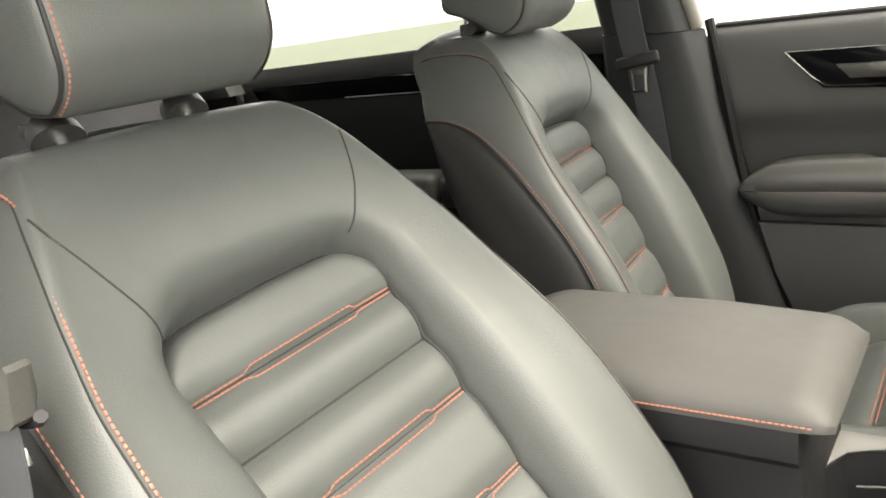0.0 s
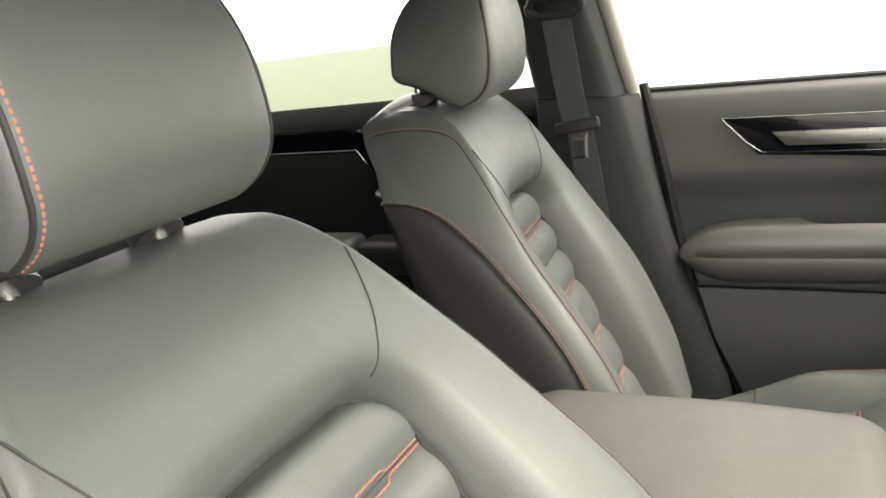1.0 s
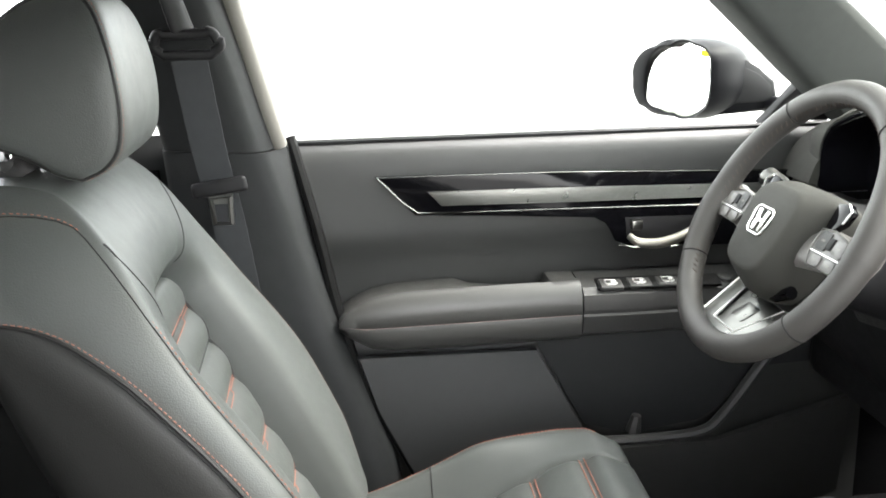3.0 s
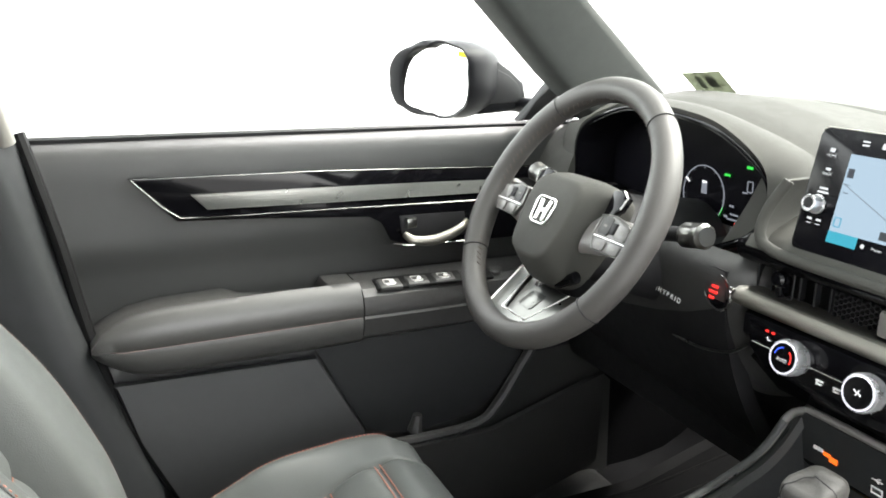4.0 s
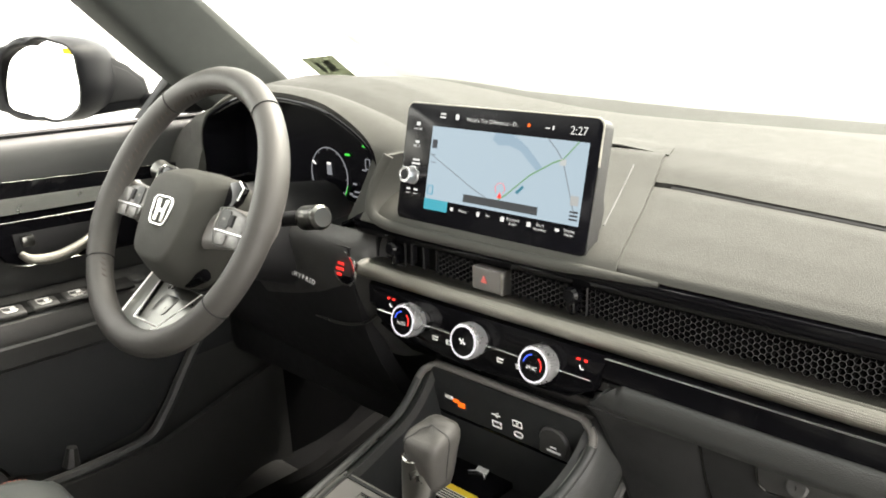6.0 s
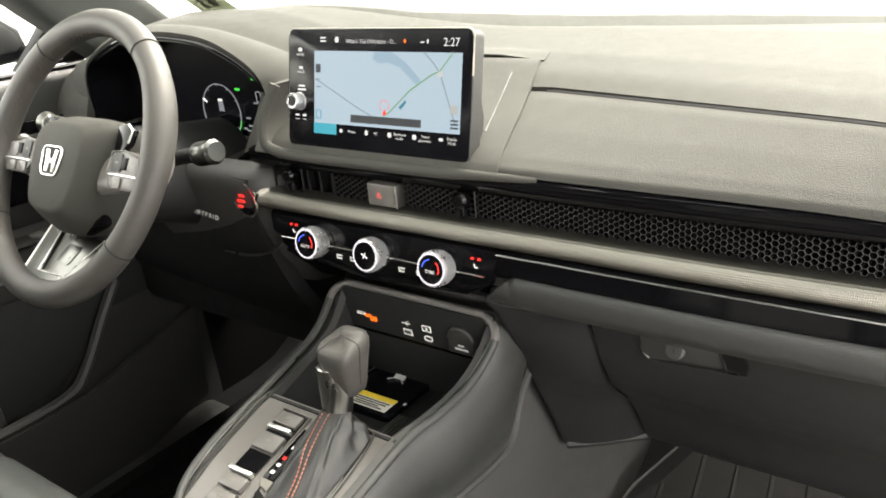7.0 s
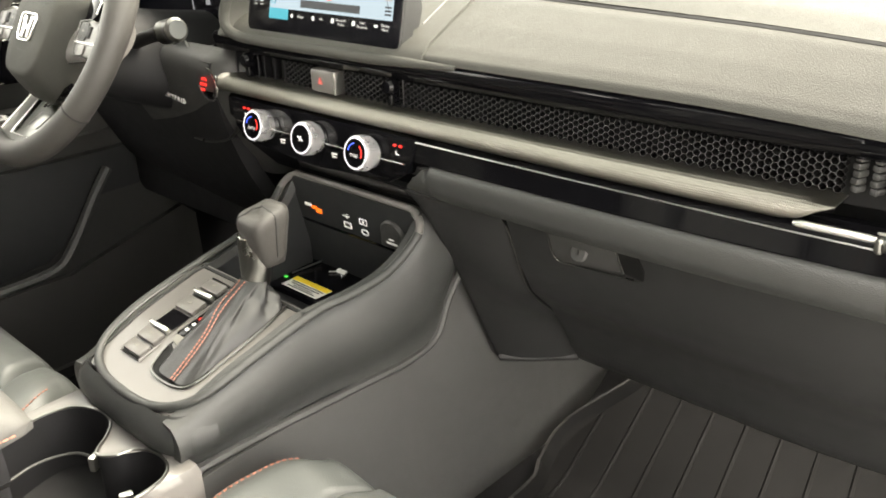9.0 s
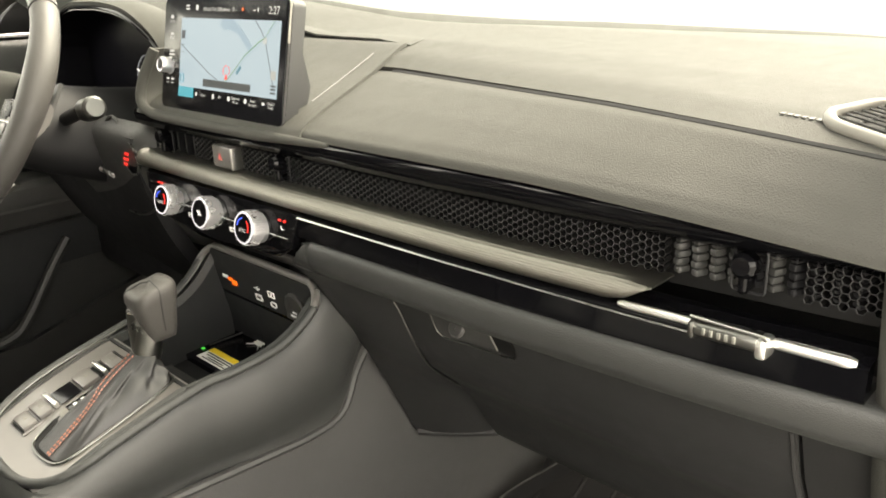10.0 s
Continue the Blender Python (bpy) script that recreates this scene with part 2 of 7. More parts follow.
def part(name, shape, mat, parent=None, label="", sharp=38):
    me = bpy.data.meshes.new(name)
    o = world_place(parent) if parent else Vector((0, 0, 0))
    me.from_pydata([(x - o.x, y - o.y, z - o.z) for x, y, z in shape.v], [], shape.f)
    bm = bmesh.new()
    bm.from_mesh(me)
    bmesh.ops.recalc_face_normals(bm, faces=bm.faces)
    bm.to_mesh(me)
    bm.free()
    me.shade_smooth()
    me.set_sharp_from_angle(angle=radians(sharp))
    me.materials.append(mat)
    ob = new(name, me)
    if parent:
        ob.parent = parent
    if label:
        ob["label"] = label
    return ob


def writing(name, text, mat, parent, origin, right, up, height, align="LEFT", label="", spacing=1.0, slant=0.0):
    """Flat words in the built-in font, lying in the plane of right and up."""
    cu = bpy.data.curves.new(name, "FONT")
    cu.body, cu.size, cu.align_x, cu.space_character = text, height * 1.4, align, spacing
    cu.offset, cu.shear = height * 0.05 if spacing > 1 else 0.0, slant
    tmp = bpy.data.objects.new(name, cu)
    scene.collection.objects.link(tmp)
    bpy.context.view_layer.update()
    me = bpy.data.meshes.new_from_object(tmp.evaluated_get(bpy.context.evaluated_depsgraph_get()))
    bpy.data.objects.remove(tmp)
    r, u, o = Vector(right).normalized(), Vector(up).normalized(), Vector(origin)
    base = world_place(parent) if parent else Vector((0, 0, 0))
    for v in me.vertices:
        v.co = o + v.co.x * r + v.co.y * u - base
    me.materials.clear()
    me.materials.append(mat)
    ob = new(name, me)
    ob.parent = parent
    if label:
        ob["label"] = label
    return ob


def curve(keys, t):
    """Smooth interpolation through (t, value) keys."""
    if t <= keys[0][0]:
        return keys[0][1]
    slopes = [(q[1] - p[1]) / (q[0] - p[0]) for p, q in zip(keys, keys[1:])]
    for i, ((a, x), (b, y)) in enumerate(zip(keys, keys[1:])):
        if t <= b:
            d, h, s = slopes[i], b - a, (t - a) / (b - a)
            before, after = slopes[max(i - 1, 0)], slopes[min(i + 1, len(slopes) - 1)]
            m0 = 0.0 if before * d <= 0 else 2 * before * d / (before + d)
            m1 = 0.0 if after * d <= 0 else 2 * after * d / (after + d)
            return x * (1 + 2 * s) * (1 - s) ** 2 + h * m0 * s * (1 - s) ** 2 + y * s * s * (3 - 2 * s) + h * m1 * s * s * (s - 1)
    return keys[-1][1]


def linear(keys, t):
    if t <= keys[0][0]:
        return keys[0][1]
    for (a, x), (b, y) in zip(keys, keys[1:]):
        if t <= b:
            return x + (y - x) * (t - a) / (b - a)
    return keys[-1][1]


def smooth_line(pts, n=8):
    """Points of a Catmull-Rom curve through pts."""
    pts = [Vector(p) for p in pts]
    out = []
    for i in range(len(pts) - 1):
        a, b, c, d = pts[max(i - 1, 0)], pts[i], pts[i + 1], pts[min(i + 2, len(pts) - 1)]
        for j in range(n):
            t = j / n
            out.append(0.5 * ((2 * b) + (c - a) * t + (2 * a - 5 * b + 4 * c - d) * t * t + (3 * b - a - 3 * c + d) * t ** 3))
    return out + [pts[-1]]


def dashes(shape, pts, width, length, gap, height=0.0008):
    """Stitches: short rounded bars along a line of points."""
    pts = [Vector(p) for p in pts]
    acc = 0.0
    on = None
    for a, b in zip(pts, pts[1:]):
        seg = (b - a).length
        d = (b - a).normalized()
        s = 0.0
        while s < seg:
            room = (length if on is not None else gap) - acc
            step = min(room, seg - s)
            s += step
            acc += step
            if acc >= (length if on is not None else gap) - 1e-7:
                acc = 0.0
                q = a + d * s
                if on is None:
                    on = q
                else:
                    shape.tube([on, (on + q) / 2, q], [width * 0.4, width * 0.55, width * 0.4], 5)
                    on = None
    return shape


def rounded(w, h, r, n=5):
    """Outline of a rounded rectangle round the origin."""
    out = []
    for cx, cy, a0 in ((w / 2 - r, h / 2 - r, 0), (-w / 2 + r, h / 2 - r, 90), (-w / 2 + r, -h / 2 + r, 180), (w / 2 - r, -h / 2 + r, 270)):
        for i in range(n + 1):
            a = radians(a0 + 90 * i / n)
            out.append((cx + r * math.cos(a), cy + r * math.sin(a)))
    return out

# ---- outside ----
ground = part("ground", Shape().sheet(lambda u, v: (-1500 + 3000 * u, -1500 + 3000 * v, -0.38), 8, 8), CONCRETE)
tagged(ground, "grey asphalt lot round the car", "ground", kind="structure")
lawn = part("lawn", Shape().sheet(lambda u, v: (-2.0 - 0.3 * (7 + 1400 * v * v) - 1300 * (1 - u) ** 2, 7 + 1400 * v * v, -0.37), 24, 24), GRASS)
tagged(lawn, "flat pale green lawn beside the lot", "grass", kind="structure")

# ---- cabin floor, roof and sides ----
floor = part("floor", Shape().sheet(lambda u, v: (-1.6 + 2.55 * u, -0.77 + 1.54 * v, 0.070), 6, 4, 0.05), CARPET)
tagged(floor, "black carpeted cabin floor", "floor", kind="structure")
toeboard = part("toeboard", Shape().sheet(lambda u, v: (0.95 + 0.42 * u ** 0.7, -0.77 + 1.54 * v, 0.070 + 0.56 * u ** 1.6), 12, 4, 0.04), CARPET)
tagged(toeboard, "black carpeted toe board under the dashboard", "floor", kind="structure")


def roof_point(u, v):
    y = -0.60 + 1.20 * v
    return (-1.7 + 1.97 * u, y, 1.17 - 0.04 * (y / 0.6) ** 2 - 0.05 * max(0, u - 0.75) * 4)


ceiling = part("ceiling", Shape().sheet(lambda u, v: roof_point(1 - u, v), 12, 10, 0.03), HEADLINER)
tagged(ceiling, "dark grey cloth headliner under the roof", "ceiling", kind="structure")
tailgate = part("wall_rear", Shape().box((-1.72, 0, 0.4), (0.06, 1.44, 0.84), 0.02), HARD)
tagged(tailgate, "black plastic wall behind the rear bench", "wall", kind="structure")


def bar(name, keys, mat, label, kind="structure", parent=None, n=10):
    """A tapered pillar: rings of four corners (given as points) joined by a smooth loft."""
    rings = []
    for quad in keys:
        c = sum((Vector(p) for p in quad), Vector()) / len(quad)
        ring = []
        k = len(quad)
        for i in range(k):
            a, b, d = Vector(quad[i - 1]), Vector(quad[i]), Vector(quad[(i + 1) % k])
            r = 0.16
            ring += [b + (a - b) * r, b + (a - b) * r * 0.3 + (d - b) * r * 0.3, b + (d - b) * r]
        rings.append(ring)
    ob = part(name, Shape().rings(rings), mat, parent, sharp=50)
    return tagged(ob, label, "pillar", kind=kind) if parent is None else ob


def pillar_a(side):
    s = side
    return [[(0.80, 0.715 * s, 0.74), (0.80, 0.65 * s, 0.74), (1.00, 0.66 * s, 0.735), (1.00, 0.74 * s, 0.735)],
            [(0.655, 0.70 * s, 0.858), (0.675, 0.642 * s, 0.855), (0.865, 0.640 * s, 0.845), (0.87, 0.705 * s, 0.85)],
            [(0.525, 0.665 * s, 0.966), (0.55, 0.61 * s, 0.962), (0.70, 0.605 * s, 0.968), (0.71, 0.665 * s, 0.97)],
            [(0.30, 0.60 * s, 1.12), (0.30, 0.545 * s, 1.10), (0.43, 0.53 * s, 1.11), (0.43, 0.60 * s, 1.14)]]


bar("pillar_a_left", pillar_a(1), PILLAR, "grey cloth-covered windscreen pillar")
bar("pillar_a_right", pillar_a(-1), PILLAR, "grey cloth-covered windscreen pillar")
for s, side in ((1, "left"), (-1, "right")):
    rail = part("roof_rail_" + side, Shape().tube([(0.40, 0.565 * s, 1.13), (0.0, 0.60 * s, 1.155), (-0.6, 0.60 * s, 1.15), (-1.2, 0.58 * s, 1.13), (-1.68, 0.55 * s, 1.08)], 0.04, 10), PILLAR)
    tagged(rail, "grey cloth-covered roof rail over the doors", "trim", kind="structure")
    rear = bar("pillar_c_" + side, [[(-1.30, 0.72 * s, 0.75), (-1.30, 0.64 * s, 0.75), (-1.68, 0.64 * s, 0.75), (-1.68, 0.72 * s, 0.75)],
                                    [(-1.35, 0.62 * s, 1.12), (-1.35, 0.55 * s, 1.12), (-1.66, 0.55 * s, 1.10), (-1.66, 0.62 * s, 1.10)]], PILLAR, "grey plastic rear roof pillar")
    sill = part("door_sill_" + side, Shape().box((-0.35, 0.68 * s, 0.03), (2.4, 0.10, 0.10), 0.02), HARD)
    tagged(sill, "black plastic door sill trim", "trim", kind="structure")


def pillar_b(side):
    s = side
    low = [[(0.045, 0.73 * s, 0.10), (0.03, 0.655 * s, 0.10), (-0.26, 0.655 * s, 0.10), (-0.26, 0.73 * s, 0.10)],
           [(0.030, 0.73 * s, 0.26), (0.010, 0.66 * s, 0.26), (-0.27, 0.66 * s, 0.26), (-0.28, 0.73 * s, 0.26)],
           [(-0.055, 0.73 * s, 0.54), (-0.080, 0.662 * s, 0.54), (-0.28, 0.662 * s, 0.54), (-0.29, 0.73 * s, 0.54)],
           [(-0.110, 0.725 * s, 0.785), (-0.14, 0.655 * s, 0.785), (-0.285, 0.655 * s, 0.795), (-0.30, 0.725 * s, 0.795)]]
    up = [[(-0.113, 0.722 * s, 0.786), (-0.15, 0.650 * s, 0.787), (-0.28, 0.650 * s, 0.797), (-0.298, 0.722 * s, 0.797)],
          [(-0.160, 0.675 * s, 1.00), (-0.19, 0.60 * s, 1.00), (-0.30, 0.60 * s, 1.01), (-0.315, 0.67 * s, 1.01)],
          [(-0.185, 0.62 * s, 1.16), (-0.22, 0.55 * s, 1.15), (-0.32, 0.55 * s, 1.15), (-0.34, 0.62 * s, 1.16)]]
    return [[[(x + 0.016, y, z - 0.006) for x, y, z in q] for q in part_rings] for part_rings in (low, up)]


low, up = pillar_b(1)
bar("pillar_b_left", low, PILLAR_DARK, "dark grey plastic lower centre pillar trim")
bar("pillar_b_left_upper", up, PILLAR_DARK, "dark grey upper centre pillar trim behind the belt")
low, up = pillar_b(-1)
low, up = [[(x - 0.05, y, z) for x, y, z in q] for q in low], [[(x - 0.05, y, z) for x, y, z in q] for q in up]
bar("pillar_b_right", low, HARD, "dark grey plastic lower centre pillar trim")
bar("pillar_b_right_upper", up, PILLAR, "dark grey upper centre pillar trim")

for s, side in ((1, "left"), (-1, "right")):
    quarter = part("wall_rear_" + side, Shape().box((-1.535, 0.725 * s, 0.37), (0.39, 0.04, 0.80), 0.01), PILLAR_DARK)
    tagged(quarter, "black side trim behind the rear door", "wall", kind="structure")
    kick = part("kick_panel_" + side, Shape().box((1.13, 0.735 * s, 0.33), (0.64, 0.03, 0.86), 0.01), CARPET)
    tagged(kick, "black footwell side panel", "wall", kind="structure")
bulkhead = part("wall_front", Shape().box((1.42, 0, 0.30), (0.06, 1.5, 0.80), 0.01), CARPET)
tagged(bulkhead, "black bulkhead behind the dashboard", "wall", kind="structure")

edge_strip = part("pillar_b_edge", Shape().tube([(-0.108, 0.700, 0.782), (-0.122, 0.685, 0.85), (-0.145, 0.660, 0.97), (-0.170, 0.62, 1.13)], [0.013, 0.015, 0.015, 0.013], 12), VENT_RIM)
tagged(edge_strip, "pale grey front edge of the centre pillar", "trim", kind="structure")

# ---- glass ----


def pane(name, corners, label, n=10, bulge=0.02, mat=GLASS):
    a, b, c, d = (Vector(p) for p in corners)
    nrm = (b - a).cross(d - a).normalized()

    def f(u, v):
        p = (a * (1 - u) + b * u) * (1 - v) + (d * (1 - u) + c * u) * v
        return p + nrm * bulge * (1 - (2 * u - 1) ** 2) * (1 - 0.5 * (2 * v - 1) ** 2)
    ob = part(name, Shape().sheet(f, n, n), mat)
    ob.visible_shadow = mat in (PRIVACY, DARK_GLASS)
    return tagged(ob, label, "window", kind="structure")


pane("windscreen", ((1.30, -0.72, 0.745), (1.30, 0.72, 0.745), (0.27, 0.58, 1.135), (0.27, -0.58, 1.135)), "windscreen glass above the dashboard, tint added to dim the daylight", bulge=-0.06, mat=TINTED)
pane("window_front_left", ((-0.12, 0.735, 0.78), (0.78, 0.735, 0.78), (0.42, 0.60, 1.13), (-0.19, 0.62, 1.15)), "clear closed driver's door window")
pane("window_rear_left", ((-1.30, 0.735, 0.785), (-0.27, 0.735, 0.785), (-0.28, 0.694, 0.911), (-1.31, 0.694, 0.911)), "grey tinted rear door window, mostly lowered", bulge=0.003, mat=PRIVACY)
# these two panes are out of view and darkened only to dim the rear cabin
pane("window_rear_right", ((-1.30, -0.735, 0.79), (-0.33, -0.735, 0.79), (-0.36, -0.62, 1.15), (-1.35, -0.62, 1.12)), "closed rear door window, darkened to cut the rear light", mat=DARK_GLASS)
pane("window_back", ((-1.72, -0.62, 0.80), (-1.72, 0.62, 0.80), (-1.68, 0.52, 1.10), (-1.68, -0.52, 1.10)), "rear window glass, darkened to cut the rear light", mat=DARK_GLASS)

# ---- driver's door ----


def door_wall(u, v):
    """Inner face of the driver's door: u along the door, v from bottom to sill."""
    x = linear([(0, 0.06), (0.35, 0.0), (0.62, -0.055), (1, -0.105)], v)
    x = x + (0.86 - x) * u
    z = 0.06 + 0.727 * v - 0.013 * u * v
    y = curve([(0.0, 0.69), (0.45, 0.70), (0.54, 0.70), (0.62, 0.738), (0.72, 0.728), (0.80, 0.712), (0.93, 0.712), (0.975, 0.716), (1.0, 0.735)], v)
    return (x, y + 0.012 * u * u + 0.006, z)


driver_door = thing("driver_door", (0.4, 0.72, 0.1), "closed driver's door with soft black panel and armrest", "car door")
part("inner_panel", Shape().sheet(door_wall, 40, 70, 0.03), DOOR_SOFT, driver_door)
D = lambda y: (lambda u, v, w: (u, y - w, v))
# glossy bezel with the satin strip and the handle bowl
bezel = [(0.018, 0.733), (0.30, 0.726), (0.86, 0.700), (0.86, 0.585), (0.55, 0.590), (0.43, 0.593), (0.40, 0.606), (0.385, 0.640), (0.365, 0.651), (0.20, 0.661), (0.078, 0.668)]
part("bezel", Shape().prism(bezel, D(0.708), 0.006, 0.003), GLOSS, driver_door, "glossy black door trim")
strip = [(0.098, 0.706), (0.30, 0.701), (0.86, 0.682), (0.86, 0.664), (0.30, 0.677), (0.12, 0.682)]
part("satin_strip", Shape().prism(strip, D(0.703), 0.004, 0.0015), SMOKE, driver_door, "ribbed satin silver strip")
for i in range(7):
    f = i / 6
    part("rib", Shape().tube([(0.118 - 0.018 * f, 0.6982, 0.684 + 0.021 * f), (0.30, 0.6982, 0.6785 + 0.021 * f), (0.855, 0.6982, 0.6655 + 0.015 * f)], 0.0006, 5), SMOKE, driver_door)
part("chrome_line", Shape().tube([(0.020, 0.7005, 0.7325), (0.30, 0.7005, 0.7255), (0.86, 0.7005, 0.6995)], 0.0009, 6), DIM_CHROME, driver_door, "thin bright line")
part("lower_chrome_line", Shape().tube([(0.022, 0.7005, 0.731), (0.06, 0.7005, 0.690), (0.082, 0.7005, 0.673), (0.12, 0.7005, 0.6705), (0.30, 0.7005, 0.666), (0.86, 0.7005, 0.650)], 0.0009, 6), DIM_CHROME, driver_door, "thin bright line")
bowl = [(0.415, 0.645), (0.53, 0.642), (0.535, 0.605), (0.50, 0.598), (0.44, 0.600), (0.418, 0.615)]
# bowl drawn flat, with the recess's shade as its dark colour
part("handle_bowl", Shape().prism(bowl, D(0.7035), 0.003, 0.001), DARK, driver_door, "flat dark plate for the shade in the handle recess")
handle = smooth_line([(0.418, 0.690, 0.618), (0.430, 0.680, 0.609), (0.460, 0.676, 0.606), (0.490, 0.676, 0.612), (0.515, 0.680, 0.622), (0.530, 0.692, 0.628)], 5)
part("door_handle", Shape().tube(handle, [0.0050 + 0.0035 * math.sin(math.pi * i / (len(handle) - 1)) for i in range(len(handle))], 12, flat=0.7), BRUSHED, driver_door, "satin silver inside handle")
part("lock_lever", Shape().box((0.432, 0.694, 0.634), (0.018, 0.012, 0.016), 0.003), SMOKE, driver_door, "small grey lock lever")
part("chrome_lip", Shape().tube([(0.405, 0.7005, 0.600), (0.43, 0.7005, 0.5945), (0.55, 0.7005, 0.5915)], 0.0010, 6), DIM_CHROME, driver_door)
# armrest
def rest_section(x):
    """Cross-section (y, z) of the armrest at x."""
    k = min(1.0, max(0.02, (x + 0.055) / 0.07)) ** 0.5
    top = 0.553 + 0.004 * math.sin(x * 8)
    dip = linear([(0.135, 0.0), (0.160, 0.010), (0.200, 0.016), (0.280, 0.018), (0.289, 0.0)], x)
    y0, y1 = 0.735, 0.645 + 0.02 * (1 - k)
    zc = 0.503
    pts = [(y0, zc + (top - zc) * 0.9 * k - dip), (0.70, zc + (top - 0.006 - zc) * k - dip), (0.672, zc + (top - zc) * k - dip), (0.6655, zc + (top - zc) * k), (0.658, zc + (top - 0.006 - zc) * k), (y1 + 0.003, zc + (top - 0.022 - zc) * k), (y1, zc + 0.004 * k), (y1 + 0.004, zc), (y1 + 0.002, zc - 0.006 * k), (y1 + 0.008, zc - 0.035 * k), (y1 + 0.022, zc - 0.047 * k), (0.70, zc - 0.05 * k), (y0, zc - 0.05 * k)]
    return [(x, y, z) for y, z in pts]


part("armrest", Shape().rings([rest_section(x) for x in [-0.053, -0.050, -0.045, -0.038, -0.028, -0.015, 0.0, 0.04, 0.08, 0.12, 0.135, 0.142, 0.15, 0.16, 0.18, 0.20, 0.24, 0.28, 0.2845, 0.289, 0.32, 0.333]]), REST, driver_door, "padded armrest with orange seam", sharp=60)
part("armrest_seam", dashes(Shape(), [(-0.045 + 0.378 * i / 60, 0.6455 + 0.02 * max(0, 1 - i / 5), 0.5045) for i in range(61)], 0.0013, 0.004, 0.0015), GREY_THREAD, driver_door, "orange stitching")


def switch_section(x):
    f = (x - 0.336) / 0.50
    yi = 0.648 + 0.03 * f * f
    pts = [(0.735, 0.549), (0.70, 0.548), (yi + 0.028, 0.5475), (yi + 0.014, 0.544), (yi + 0.004, 0.534), (yi, 0.512), (yi + 0.003, 0.503), (yi + 0.001, 0.499), (yi + 0.010, 0.468), (yi + 0.024, 0.458), (0.735, 0.456)]
    return [(x, y, z - 0.01 * f) for y, z in pts]


part("switch_panel", Shape().rings([switch_section(0.336 + 0.05 * i) for i in range(11)]), HARD, driver_door, "hard black switch panel", sharp=30)
part("switch_bed", Shape().box((0.46, 0.667, 0.5440), (0.20, 0.032, 0.006), 0.002, 2, pose(0, 0, 0, 14, 1, -2)), CELL, driver_door, "dark switch bed")
for i in range(4):
    x, y, z = 0.382 + 0.047 * i, 0.664 + 0.0012 * i, 0.5450 - 0.0009 * i
    sw = part("window_switch", Shape().box((x, y, z), (0.038, 0.026, 0.009), 0.003, 3, pose(0, 0, 0, 14, 3, 0)), HARD, driver_door, "black window switch")
    mark = [(x - 0.009, y + 0.007), (x + 0.008, y + 0.007), (x + 0.010, y - 0.004), (x - 0.009, y - 0.004)]
    part("pictogram", Shape().tube([(a, b, z + 0.0050 + 0.25 * (b - y) - 0.05 * (a - x)) for a, b in mark], 0.0006, 5, True).box((x, y - 0.008, z + 0.0034), (0.014, 0.0014, 0.0008)).box((x + 0.004, y + 0.001, z + 0.0054), (0.006, 0.005, 0.0006), 0, 2, pose(0, 0, 0, 14, 3, 0)), MARK, sw, "worn white pictogram")
part("mirror_dial", Shape().lathe([(0.012, 0), (0.012, 0.006), (0.010, 0.008), (0.0, 0.008)], (0.575, 0.675, 0.538), (0, -0.2, 1), 20), HARD, driver_door, "round mirror adjuster")
# lower door: map pocket
pocket = [(0.262, 0.452), (0.80, 0.452), (0.80, 0.375), (0.64, 0.372), (0.585, 0.300), (0.55, 0.277), (0.43, 0.262), (0.35, 0.285)]
# pocket has no depth: a darker patch stands for its shaded inside
part("map_pocket", Shape().prism(pocket, D(0.694), 0.003, 0.001), PILLAR_DARK, driver_door, "flat dark patch for the shade inside the map pocket")
rim = smooth_line([(0.355, 0.672, 0.262), (0.45, 0.668, 0.262), (0.545, 0.668, 0.268), (0.585, 0.668, 0.300), (0.64, 0.672, 0.375), (0.68, 0.68, 0.42)], 6)
part("pocket_edge", Shape().tube(rim, 0.009, 8), HARD, driver_door, "rounded black pocket edge")
part("pocket_front", Shape().sheet(lambda u, v: (0.34 + 0.46 * u, 0.668 + 0.01 * v, 0.255 - 0.19 * v + 0.13 * max(0, u - 0.5)), 12, 6, 0.012), HARD, driver_door)
part("lower_panel", Shape().prism([(-0.030, 0.441), (0.266, 0.434), (0.342, 0.290), (0.342, 0.08), (0.12, 0.08), (0.045, 0.24), (0.0, 0.345)], D(0.693), 0.012, 0.004), DOOR_HARD, driver_door, "grained lower door panel")
part("bottle_clip", Shape().tube([(0.432, 0.684, 0.270), (0.437, 0.682, 0.30)], [0.014, 0.008], 8), HARD, driver_door)
part("weather_strip", Shape().tube(smooth_line([(-0.108, 0.722, 0.80), (-0.079, 0.70, 0.67), (-0.059, 0.697, 0.55), (-0.043, 0.695, 0.468), (-0.026, 0.695, 0.405), (0.000, 0.693, 0.340), (0.035, 0.693, 0.263), (0.065, 0.693, 0.20), (0.13, 0.693, 0.10)], 6), 0.009, 8), CELL, driver_door, "black rubber door seal")
part("window_seal", Shape().tube([(-0.10, 0.738, 0.787), (0.35, 0.741, 0.780), (0.82, 0.748, 0.772)], 0.005, 6), DARK, driver_door, "black window seal")
part("sail_panel", Shape().prism([(0.635, 0.783), (0.80, 0.783), (0.80, 0.822), (0.735, 0.842), (0.70, 0.850), (0.665, 0.812)], D(0.735), 0.02, 0.005), DARK, driver_door, "black mirror corner trim")

part("outer_skin", Shape().box((0.36, 0.795, 0.28), (1.20, 0.03, 0.98), 0.01), PAINT, driver_door, "black painted outer skin")
driver_door.location += Vector((0.014, 0.004, -0.008))

